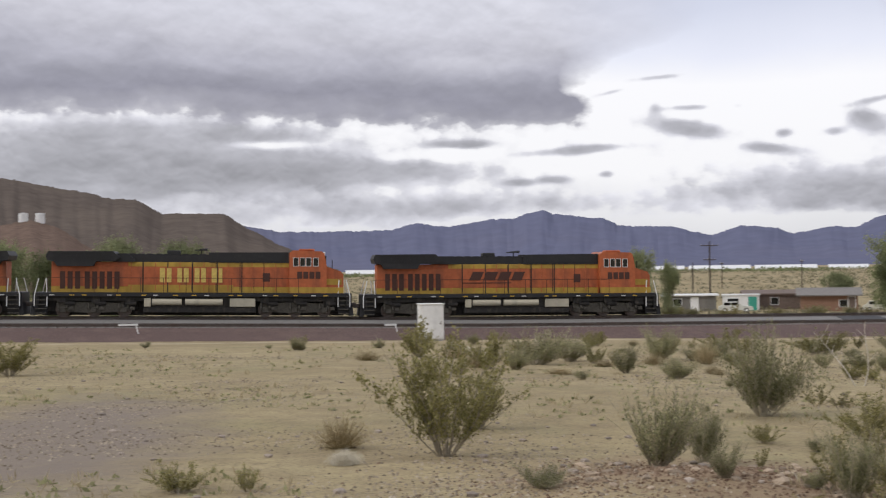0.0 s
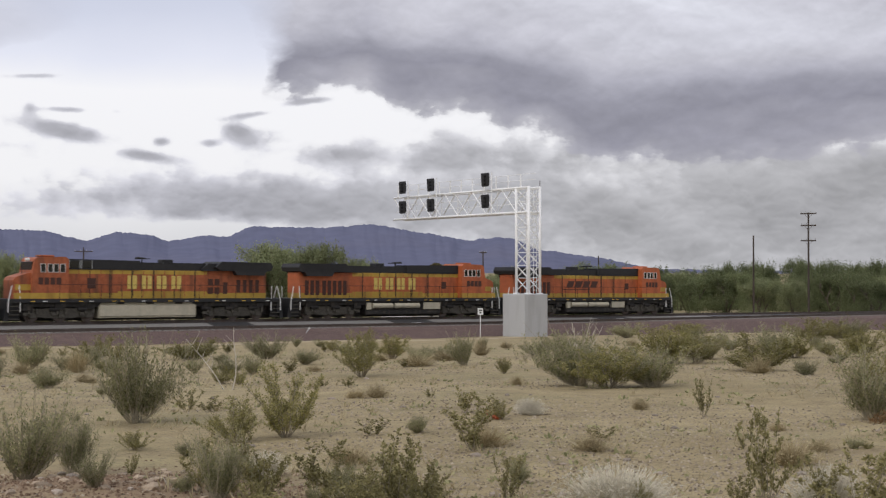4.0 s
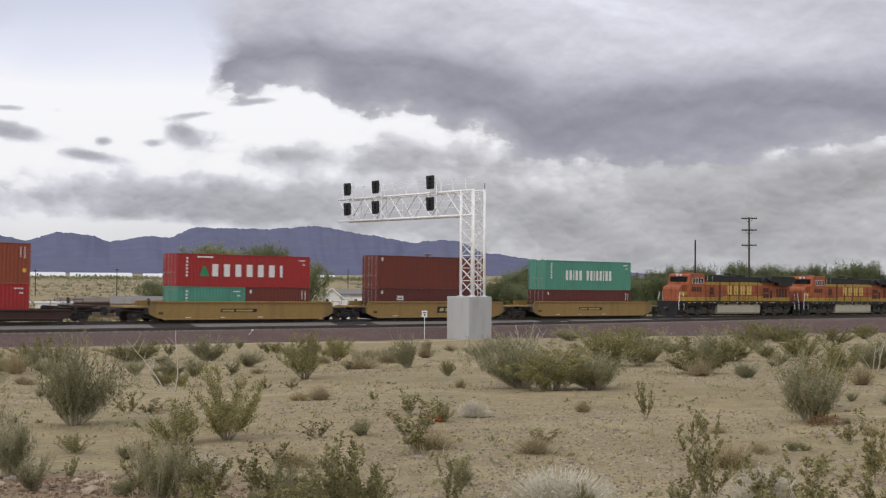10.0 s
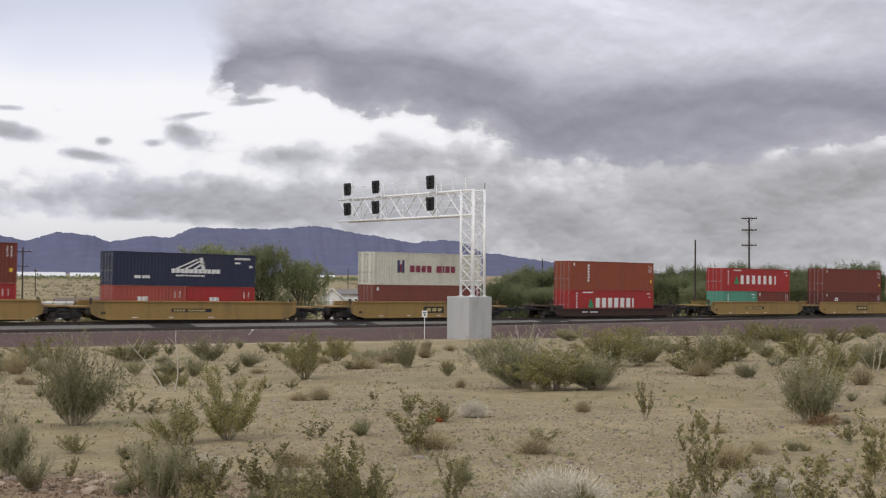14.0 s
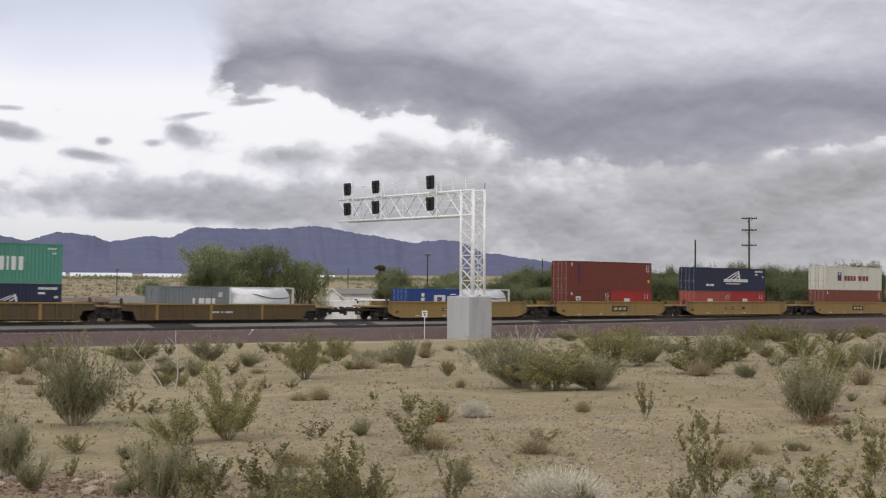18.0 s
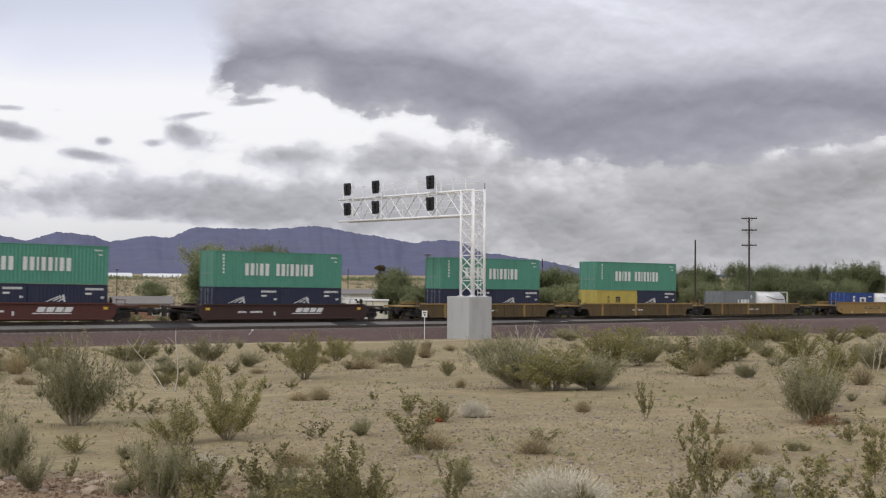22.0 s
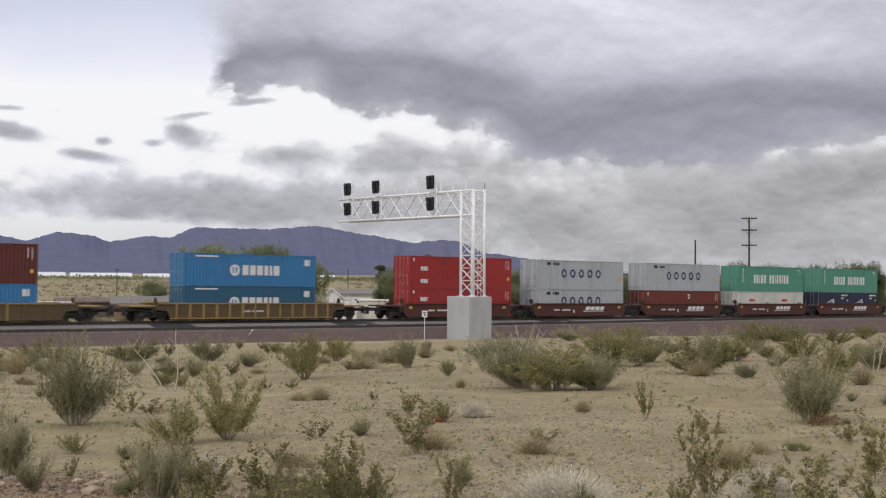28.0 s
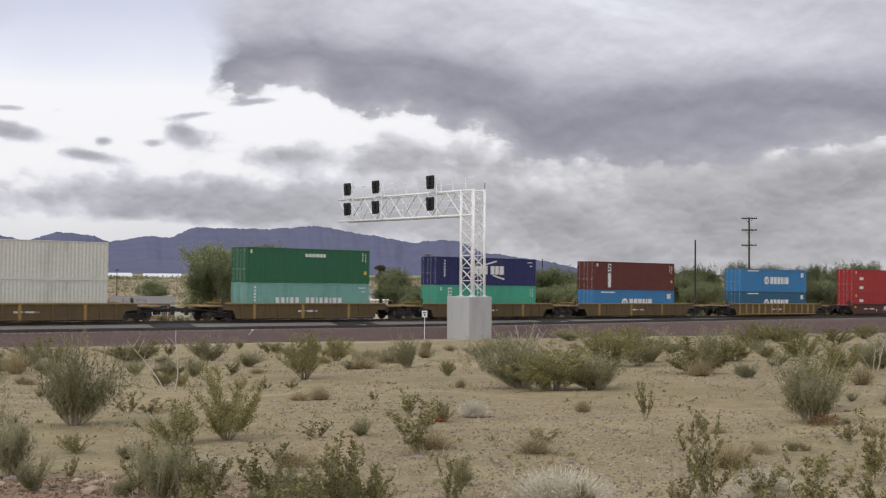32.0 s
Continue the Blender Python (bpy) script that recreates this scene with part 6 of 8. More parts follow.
bush("creosote", 34.31, 32.49, 1.63, 2.79)
bush("greybush", 39.06, 34.76, 1.47, 2.85)
bush("greybush", 41.04, 32.89, 1.53, 2.39)
bush("creosote", 65.87, 49.96, 1.73, 3.76)
bush("greybush", 80.0, 58.05, 1.62, 4.49)
bush("creosote", 21.11, 14.33, 1.45, 1.74)
bush("greybush", 69.21, 69.8, 1.25, 3.57)
bush("creosote", 76.2, 69.65, 1.31, 3.75)
bush("greybush", 38.74, 43.46, 1.11, 1.85)
bush("creosote", 19.97, 52.81, 1.23, 2.31)
bush("greybush", 25.55, 47.53, 1.23, 2.21)
bush("greybush", 18.28, 34.89, 0.72, 0.9)
bush("creosote", 29.53, 43.77, 1.2, 2.16)
bush("straw", 26.78, 38.0, 0.46, 1.06)
bush("straw", 30.39, 41.12, 0.46, 1.39)
bush("stalk", 10.33, 13.32, 0.65, 0.84)
bush("stalk", 13.69, 18.0, 0.51, 0.62)
bush("palebrush", 9.8, 7.24, 0.47, 0.66)
bush("greybush", 14.06, 43.6, 1.35, 1.87)
bush("greybush", 10.89, 44.4, 1.04, 1.45)
bush("creosote", 8.25, 16.32, 0.75, 0.91)
bush("creosote", 17.49, 64.92, 0.92, 1.83)
bush("stalk", 6.11, 10.33, 0.6, 0.49)
bush("stalk", 5.98, 8.8, 0.8, 0.5)
bush("stalk", 6.55, 9.6, 0.62, 0.5)
bush("stalk", 5.3, 9.9, 0.55, 0.5)


def scatter_scrub():
    """Low scrub between the larger bushes, thicker towards the railway."""
    r = random.Random(41)
    for i in range(22):
        a, d = radians(r.uniform(21, 37) if i % 3 else r.uniform(37, 60)), r.uniform(9.8, 13.5)
        h = r.uniform(0.15, 0.42)
        bush(r.choice(("stalk", "greybush", "stalk", "creosote")), round(d * math.sin(a), 2), round(d * math.cos(a), 2), h, h * r.uniform(0.7, 1.3))
    for i in range(150):
        far = i % 3
        a = radians(r.uniform(-13, 61))
        d = r.uniform(34, 75) if far else r.uniform(13, 34)
        x, y = d * math.sin(a), d * math.cos(a)
        if y > 77 or (x < 4 and y < 60):
            continue
        kind = r.choice(("greybush", "greybush", "creosote", "straw", "stalk"))
        h = r.uniform(0.25, 0.75) if far else r.uniform(0.12, 0.32)
        bush(kind, round(x, 2), round(y, 2), h, h * r.uniform(1.0, 1.9))

    # sparse weedy stalks on the near side of the rise
    r = random.Random(43)
    for i in range(12):
        a, d = radians(r.uniform(27.5, 37)), r.uniform(9.2, 11.4)
        h = r.uniform(0.28, 0.5)
        bush("stalk", round(d * math.sin(a), 2), round(d * math.cos(a), 2), h, h * r.uniform(1.0, 1.5))


scatter_scrub()


# ---- trees beyond the railway ----
def proto_tree(seed, leaf_mat, droop=0.0):
    """A unit tree 1 m high and about 1 m wide: forked trunk, limbs, and many small leaf clumps."""
    s = Sheaf(seed)
    r = s.rnd
    tips = []

    def grow(p, d, length, rad, level):
        pts = curve_pts(p, d, length, 0.04 if level < 2 else -droop, r, 4)
        s.stem(pts, rad, rad * 0.55)
        if level >= 3:
            tips.extend(pts[1:])
            return
        for i in range(3 if level else 4):
            a = r.uniform(0, 6.283)
            q = pts[-1] if i < 2 else pts[r.randrange(2, 5)]
            d2 = Vector((math.cos(a) * r.uniform(0.5, 1.0), math.sin(a) * r.uniform(0.5, 1.0), r.uniform(0.15, 0.9)))
            grow(q, (d2 + Vector(d) * 0.35), length * r.uniform(0.62, 0.85), rad * 0.55, level + 1)

    for k in range(3):
        a = 2.1 * k + r.uniform(0, 1)
        grow((0.02 * math.cos(a), 0.02 * math.sin(a), 0), (0.35 * math.cos(a), 0.35 * math.sin(a), 1), 0.27, 0.022, 0)
    top = max(p[2] for p in tips)
    reach = max(math.hypot(p[0], p[1]) for p in tips)
    # lobes: rounded masses of hanging twigs over and around the limbs, some down to the ground
    for k in range(26):
        a, u = r.uniform(0, 6.283), r.uniform(0.10, 0.95)
        w = math.sqrt(max(0.0, 1 - (1.7 * u - 0.75) ** 2)) * r.uniform(0.3, 0.95)
        c, rad = Vector((reach * 0.8 * w * math.cos(a), reach * 0.8 * w * math.sin(a), top * u * 0.92)), r.uniform(0.08, 0.17)
        for _ in range(15):
            d = Vector((r.gauss(0, 1), r.gauss(0, 1), r.gauss(0.2, 0.8))).normalized() * rad * r.uniform(0.6, 1.0)
            tips.append(c + d)
    for p in tips:
        for _ in range(28):
            q = p + Vector((r.gauss(0, 0.022), r.gauss(0, 0.022), r.gauss(-0.01, 0.03)))
            if q[2] > 0.02:
                s.leaf(q, r.uniform(0.012, 0.026), 0.5, -0.4 - droop * 6)
    wide = max(math.hypot(p[0], p[1]) for p in tips)
    s.sv = [(x / (2 * wide), y / (2 * wide), z / top) for x, y, z in s.sv]
    s.lv = [Vector((v[0] / (2 * wide), v[1] / (2 * wide), v[2] / top)) for v in s.lv]
    return s.finish("tree", M_BARK, leaf_mat)


TREES = {"pale": [proto_tree(3, M_TREELEAF, 0.05), proto_tree(8, M_TREELEAF, 0.08)], "dark": [proto_tree(21, M_TREEDARK), proto_tree(34, M_TREEDARK, 0.03), proto_tree(55, M_TREEDARK)]}


def tree(kind, x, y, top, w, low=0.0):
    base = ground_z(x, y) - 0.2
    trunk, crown = TREES[kind][rnd_bush.randrange(len(TREES[kind]))]
    words = {"pale": "broad soft green desert tree beyond the railway", "dark": "dark green bushy tree beyond the railway"}
    ob = thing("tree", words[kind], "tree", "trees beyond the railway", m=pose(x, y, base, 0, 0, rnd_bush.uniform(0, 360)) @ Matrix.Diagonal((w, w, top - base, 1)))
    part("trunk", trunk, None, ob)
    part("crown", crown, None, ob)


tree("pale", 71.5, 131.5, 8.1, 11)
tree("pale", 76.5, 129.5, 8.2, 10)
tree("pale", 81.0, 127.5, 6.3, 8)
tree("pale", 100.6, 134.8, 5.6, 7)
tree("pale", 108.0, 131.0, 5.2, 8)
tree("pale", 115.5, 127.0, 5.4, 8)
tree("dark", 112.0, 117.0, 5.9, 8)
tree("dark", 118.0, 113.0, 4.6, 6)
tree("pale", -18.0, 159.0, 9.3, 9)
tree("pale", -11.0, 160.0, 8.8, 10)
tree("dark", -24.5, 148.0, 7.4, 8)
tree("pale", -33.0, 165.0, 9.0, 9)
tree("pale", 40.2, 132.0, 6.6, 5)
tree("pale", 75.5, 137.0, 7.6, 9)
# a thicket of low trees behind the signal
for i in range(19):
    az = 36.6 + 0.53 * i + 0.15 * math.sin(i * 4.3)
    r = 160 + 8 * math.sin(i * 1.9)
    tree("pale" if i % 3 else "dark", r * math.sin(radians(az)), r * math.cos(radians(az)), 3.2 + 0.8 * math.sin(i * 2.9), 6.2 + math.sin(i * 1.3))
# the grove on the plain: a low thicket with a gap in it, and single crowns that rise out of it
for i in range(36):
    az = 43.2 + 0.42 * i + 0.12 * math.sin(i * 5.1)
    gap = 51.1 < az < 52.0
    r = 200 + 20 * math.sin(i * 1.7) + 10 * math.sin(i * 0.6)
    tree("dark" if i % 3 else "pale", r * math.sin(radians(az)), r * math.cos(radians(az)), 2.2 if gap else 4.2 + 0.6 * math.sin(i * 2.3), 5.5 if gap else 7.0 + 1.5 * math.sin(i * 1.1))
for az, top, wide in ((44.6, 5.3, 4.5), (46.3, 5.6, 4.0), (47.6, 5.2, 5.0), (48.8, 5.7, 4.0), (49.4, 6.4, 2.8), (50.4, 6.2, 4.0), (50.9, 6.0, 3.4), (52.25, 7.0, 4.6), (52.8, 6.2, 3.6), (53.5, 6.5, 3.4), (54.5, 6.2, 4.4),
                      (55.1, 6.0, 3.4), (55.7, 6.7, 3.2), (56.5, 6.4, 4.4), (57.4, 7.1, 4.6), (57.9, 6.2, 3.4)):
    r = 214 + 10 * math.sin(az * 7.0)
    tree("dark", r * math.sin(radians(az)), r * math.cos(radians(az)), top, 1.55 * wide)


def palm(x, y, top):
    base = ground_z(x, y)
    ob = thing("palm_tree", "tall palm with a shaggy skirt of dead fronds", "palm tree", m=pose(x, y, base))
    b = B()
    rod(b, (0, 0, -0.2), (0.1, 0, top - base - 0.6), 0.28, 10, r2=0.2)
    part("trunk", b, M_BARK, ob)
    s = Sheaf(77)
    for k in range(60):
        a = s.rnd.uniform(0, 6.283)
        e = s.rnd.uniform(-0.9, 0.9)
        pts = curve_pts((0.1, 0, top - base - 0.7 - (0.8 if e < -0.2 else 0)), (math.cos(a), math.sin(a), e), s.rnd.uniform(0.5, 0.85), -0.25, s.rnd, 4)
        for q in pts[1:]:
            for _ in range(5):
                s.leaf(q, 0.35, 0.25, -0.4)
    me = s.finish("palm", M_STRAW, leaf_material("palm_frond", (0.10, 0.085, 0.035), (0.19, 0.15, 0.075)))[1]
    part("fronds", me, None, ob)


palm(99.8, 137.6, 6.4)


# ---- mountains ----
def spine(nodes, v):
    """Height along a ridge line given by its summits and saddles."""
    for (a0, h0), (a1, h1) in zip(nodes, nodes[1:]):
        if a0 <= v <= a1:
            u = (v - a0) / (a1 - a0)
            return h0 + (h1 - h0) * (0.6 * u + 0.4 * u * u * (3 - 2 * u))
    return nodes[0][1] if v < nodes[0][0] else nodes[-1][1]


def range_mesh(name, nodes, a0, a1, step, foot, crest, back, rough, mat, label, jag=1.0):
    """A mountain range: spurs and ravines climb from the plain at foot to the ridge at crest, in metres from the viewer."""
    cols, rows = int((a1 - a0) / step) + 1, 44
    verts, faces = [], []
    for i in range(cols):
        a = a0 + i * step
        top, ragged = spine(nodes, a), jag * (0.05 * noise.noise((a * 2.3, 1.1, 0)) + 0.04 * noise.noise((a * 6.1, 2.2, 0)) + 0.03 * noise.noise((a * 14.0, 3.3, 0)))
        for j in range(rows):
            u = j / (rows - 7)
            r = foot + (crest - foot) * u if u <= 1 else crest + (back - crest) * (u - 1) / 0.162
            wob = noise.fractal((a * 2.2 + 0.5 * u, u * 0.8, 3.3), 1.0, 2.1, 4)
            gully = 0.65 * abs(noise.noise((a * 0.62 + 0.7 * noise.noise((a * 0.6, u * 1.6, 1)), u * 0.5, 7.7))) + 0.35 * abs(noise.noise((a * 1.9 + 0.4 * u, u * 0.6, 2.7)))
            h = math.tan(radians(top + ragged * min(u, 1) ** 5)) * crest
            shape = u ** 1.5 if u <= 1 else max(0.0, 1 - 2.2 * (u - 1))
            z = h * shape * (1 - rough * 0.55 * (1 - gully * 2.2) * math.sin(math.pi * min(u, 1))) + rough * 0.010 * h * wob * min(1, u * 3) * (0.35 if u > 0.93 else 1)
            x, y = r * math.sin(radians(a)), r * math.cos(radians(a))
            verts.append((x, y, EYE[2] * min(u, 1) + z - (2 if j == 0 else 0)))
    for i in range(cols - 1):
        for j in range(rows - 1):
            faces.append((i * rows + j, (i + 1) * rows + j, (i + 1) * rows + j + 1, i * rows + j + 1))
    me = bpy.data.meshes.new(name)
    me.from_pydata(verts, [], faces)
    me.materials.append(mat)
    me.polygons.foreach_set("use_smooth", [True] * len(me.polygons))
    return tagged(new(name, me), label, "mountain", kind="structure")


# The range's colour carries the distance haze: bluer and paler than bare rock.
M_MOUNT = material("haze_tinted_rock", (0.142, 0.150, 0.220), 1.0, grain=0.07, grain_size=60, stain=0.22, stain_color=(0.190, 0.175, 0.215), stain_size=420, spec=0.0)
M_HILL = material("brown_hill_scree", (0.125, 0.103, 0.088), 1.0, grain=0.14, grain_size=9, stain=0.6, stain_color=(0.165, 0.135, 0.110), stain_size=70, spec=0.0)
M_REDHILL = material("reddish_hill_scree", (0.165, 0.118, 0.094), 1.0, grain=0.2, grain_size=4, stain=0.5, stain_color=(0.13, 0.10, 0.08), stain_size=25, spec=0.0)
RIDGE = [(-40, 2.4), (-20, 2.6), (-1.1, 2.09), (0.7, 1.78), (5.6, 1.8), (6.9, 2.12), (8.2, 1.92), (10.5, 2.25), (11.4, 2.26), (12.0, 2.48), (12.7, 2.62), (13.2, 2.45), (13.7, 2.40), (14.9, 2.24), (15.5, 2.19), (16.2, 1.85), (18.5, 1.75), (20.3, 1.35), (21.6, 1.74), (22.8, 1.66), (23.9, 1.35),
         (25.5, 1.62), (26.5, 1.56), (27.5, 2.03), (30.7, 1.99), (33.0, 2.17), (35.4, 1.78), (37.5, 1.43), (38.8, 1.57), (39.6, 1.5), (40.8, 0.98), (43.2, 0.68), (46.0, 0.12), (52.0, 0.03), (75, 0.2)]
range_mesh("mountain_range", RIDGE, -40, 75, 0.06, 3100, 4100, 4600, 0.32, M_MOUNT, "long desert mountain range on the horizon, tinted blue-grey by haze")
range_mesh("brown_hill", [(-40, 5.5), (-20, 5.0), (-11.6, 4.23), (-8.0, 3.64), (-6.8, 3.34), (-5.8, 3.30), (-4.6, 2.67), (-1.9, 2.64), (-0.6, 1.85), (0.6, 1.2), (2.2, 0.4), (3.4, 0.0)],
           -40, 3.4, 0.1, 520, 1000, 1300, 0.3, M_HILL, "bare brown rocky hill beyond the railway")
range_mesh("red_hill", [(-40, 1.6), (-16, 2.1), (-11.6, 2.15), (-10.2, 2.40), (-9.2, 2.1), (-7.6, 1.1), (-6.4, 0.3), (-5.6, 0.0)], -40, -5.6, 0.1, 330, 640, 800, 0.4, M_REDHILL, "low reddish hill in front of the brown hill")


def water_tank(az, r, z):
    x, y = r * math.sin(radians(az)), r * math.cos(radians(az))
    ob = thing("water_tank", "round white water tank on a hillside", "water tank", "water tanks on the hill", m=pose(x, y, z))
    b = B()
    rod(b, (0, 0, -2), (0, 0, 3.0), 2.25, 24)
    part("shell", b, M_WHITE, ob)
    b = B()
    rod(b, (0, 0, 3.0), (0, 0, 3.3), 2.32, 24, r2=0.3)
    part("roof", b, M_WHITE, ob)


water_tank(-10.55, 640, 31.8)
water_tank(-9.85, 640, 31.8)


# ---- the plain beyond the railway: sheds, houses, poles ----
def long_shed(a0, a1, r, h):
    """A long white-roofed shed far out on the plain."""
    p0, p1 = [Vector((r * math.sin(radians(a)), r * math.cos(radians(a)), 0)) for a in (a0, a1)]
    mid, d = (p0 + p1) / 2, p1 - p0
    ob = thing("greenhouse_shed", "long low white-roofed shed far out on the plain", "shed", "long sheds on the plain", m=pose(mid.x, mid.y, ground_z(mid.x, mid.y) - 0.5, 0, 0, math.degrees(math.atan2(d.y, d.x))))
    L = d.length / 2
    b = B()
    box(b, -L, L, 0, 30, 0, h * 0.45)
    part("wall", b, M_OFFWHITE, ob)
    b = B()
    extrude_profile(b, [(0, 0), (30, 0), (15, h * 0.75)], -L, L)
    part("roof", b, M_WHITE, ob, m=pose(0, 0, h * 0.45, 0, 0, 90))


for a0, a1, h in ((12.0, 15.4, 5.5), (15.6, 19.1, 5.5), (19.25, 22.0, 5.5), (22.15, 24.85, 5.2), (25.3, 27.0, 4.8), (28.6, 29.2, 4.4), (33.0, 33.9, 4.0), (3.6, 5.0, 6.0)):
    long_shed(a0, a1, 1050, 0.72 * h)


def house(label, x, y, turn, L, W, wall_h, roof_h, wall_mat, roof_mat, openings, flat=False, eave=0.4):
    """A small house: walls, gable or flat roof, and its doors and windows on the side that faces the railway."""
    ob = thing("house", label, "house", "houses beyond the railway", m=pose(x, y, ground_z(x, y) - 0.1, 0, 0, turn))
    b = B()
    box(b, -L / 2, L / 2, 0, W, 0, wall_h)
    wall = part("wall", b, wall_mat, ob)
    b = B()
    if flat:
        box(b, -L / 2 - eave, L / 2 + eave, -eave, W + eave, 0, roof_h, 0.03)
        part("roof", b, roof_mat, ob, m=pose(0, 0, wall_h + 0.003))
    else:
        extrude_profile(b, [(-eave, -0.05), (W / 2, roof_h), (W + eave, -0.05), (W + eave, 0.12), (W / 2, roof_h + 0.18), (-eave, 0.12)], -L / 2 - eave, L / 2 + eave)
        part("roof", b, roof_mat, ob, m=pose(0, 0, wall_h + 0.06) @ Matrix(((0, 1, 0, 0), (1, 0, 0, 0), (0, 0, 1, 0), (0, 0, 0, 1))))
        b = B()
        extrude_profile(b, [(0, 0), (W / 2, roof_h), (W, 0)], -L / 2, L / 2)
        part("gable", b, wall_mat, ob, m=pose(0, 0, wall_h) @ Matrix(((0, 1, 0, 0), (1, 0, 0, 0), (0, 0, 1, 0), (0, 0, 0, 1))))
    for kind, px, z, w, h, m in openings:
        b = B()
        box(b, -w / 2, w / 2, -0.05, 0.04, 0, h)
        d = part(kind, b, m, wall, m=pose(px, 0, z))
        b = B()
        for x0, x1, z0, z1 in ((-w / 2 - 0.08, -w / 2, -0.06, h + 0.06), (w / 2, w / 2 + 0.08, -0.06, h + 0.06), (-w / 2, w / 2, h, h + 0.06), (-w / 2, w / 2, -0.06, 0)):
            box(b, x0, x1, -0.08, 0.04, z0, z1)
        part(kind + "_frame", b, M_WHITE, d)
    return ob


M_STUCCO = material("pale_stucco", (0.17, 0.16, 0.145), 0.9, grain=0.1, grain_size=0.3, stain=0.4, stain_color=(0.28, 0.26, 0.23), stain_size=1.2, streak=True)
M_BRICKWALL = material("brown_brick_wall", (0.27, 0.155, 0.105), 0.9, grain=0.2, grain_size=0.15, stain=0.3, stain_color=(0.16, 0.075, 0.04), stain_size=1.0)
M_SHINGLE = material("grey_shingle", (0.21, 0.195, 0.18), 0.9, grain=0.2, grain_size=0.25)
M_BROWNROOF = material("brown_roofing", (0.16, 0.12, 0.10), 0.9, grain=0.2, grain_size=0.3)
M_TEALDOOR = paint("teal_door_paint", (0.05, 0.32, 0.24))
house("low pale house with a flat white roof beside the railway", 59.6, 170.4, -19, 7.4, 6, 2.2, 0.22, M_STUCCO, M_WHITE, [("window", -1.7, 0.8, 1.1, 1.0, M_GLASS), ("door", 0.7, 0, 1.0, 2.0, M_WHITE)], True)
house("white house trailer with a teal door", 66.3, 168.0, -20, 5.0, 3, 2.2, 0.2, M_WHITE, M_WHITE, [("door", 1.6, 0.05, 1.2, 2.0, M_TEALDOOR), ("window", -1.1, 1.0, 1.5, 0.8, M_GLASS)], True, 0.15)
house("dusty brown shack with a long low roof", 71.6, 169.5, -20, 7.8, 8, 2.2, 0.4, M_BROWNROOF, M_BROWNROOF, [("window", 0.3, 0.8, 1.0, 1.0, M_GLASS)])
house("brown brick house with a grey shingle roof", 75.0, 158.6, -24, 7.4, 7, 2.15, 0.85, M_BRICKWALL, M_SHINGLE, [("window", 1.9, 0.7, 1.1, 0.9, M_GLASS), ("door", 2.9, 0, 0.9, 2.0, M_BROWNROOF)], False, 0.6)
house("white workshop with a pale roof beyond the railway", 116.0, 163.5, -34, 8.5, 8, 3.0, 0.6, M_WHITE, M_SHINGLE, [("window", -1.5, 1.6, 0.8, 0.7, M_GLASS), ("window", 0.2, 1.6, 0.8, 0.7, M_GLASS), ("door", 2.2, 0, 1.6, 2.2, M_OFFWHITE)])
house("white peaked canopy beside a workshop", 111.6, 164.0, 56, 2.4, 3.2, 2.3, 1.6, M_WHITE, M_WHITE, [("door", 0, 0, 0.8, 2.0, M_OFFWHITE)])
house("small white trailer with two dark windows", 84.6, 124.6, -34, 3.9, 2.2, 2.5, 0.12, M_WHITE, M_WHITE, [("window", -0.6, 1.5, 0.5, 0.35, M_GLASS), ("window", 1.1, 1.5, 0.9, 0.4, M_GLASS)], True, 0.05)
house("boxy cream shed with a white flat roof", 88.6, 123.4, -35, 3.6, 2.6, 2.6, 0.14, M_CREAM, M_WHITE, [("door", -0.8, 0, 0.9, 1.9, M_OFFWHITE)], True, 0.15)
house("cream barn beyond the trees", 168.0, 167.5, -45, 8, 9, 3.4, 0.7, M_CREAM, M_CREAM, [("door", 0, 0, 2.4, 2.6, M_OFFWHITE)])


def power_pole(label, x, y, top, arms, r=0.14, insulators=True):
    base = ground_z(x, y) - 0.5
    ob = thing("utility_pole", label, "utility pole", "utility poles", m=pose(x, y, base, 0, 0, -math.degrees(math.atan2(x, y))))
    H = top - base
    b = B()
    rod(b, (0, 0, 0), (0, 0, H), r, 10, r2=r * 0.7)
    part("pole", b, M_WOOD, ob)
    for drop, half in arms:
        b = B()
        box(b, -half, half, -0.06, 0.06, -0.08, 0.08)
        arm = part("crossarm", b, M_WOOD, ob, m=pose(0, -r, H - drop))
        for k in range(4):
            b = B()
            rod(b, (0, 0, 0.08), (0, 0, 0.28), 0.05, 8)
            part("insulator", b, M_CONCRETE, arm, m=pose(-half + 0.1 + (2 * half - 0.2) * k / 3, 0, 0))
        b = B()
        beam(b, (-half * 0.5, -0.05, -0.05), (0, -0.02, -0.6), 0.04)
        beam(b, (half * 0.5, -0.05, -0.05), (0, -0.02, -0.6), 0.04)
        part("brace", b, M_STEEL, arm)
    return ob


power_pole("tall wooden utility pole with three crossarms", 131.3, 100.0, 12.35, [(0.15, 1.0), (1.65, 0.95), (3.6, 0.95)], 0.15)
power_pole("bare wooden utility pole", 131.5, 109.0, 9.6, [], 0.15)
power_pole("dark wooden utility pole with two crossarms", 86.3, 234.6, 9.4, [(0.8, 1.7), (3.6, 1.2)], 0.18)
power_pole("thin wooden utility pole", 116.8, 308.6, 5.4, [(0.3, 0.5)], 0.13)
power_pole("thin wooden utility pole", 135.2, 301.0, 5.7, [(0.3, 0.5)], 0.13)
power_pole("thin wooden utility pole", 109.9, 311.2, 5.4, [], 0.13)
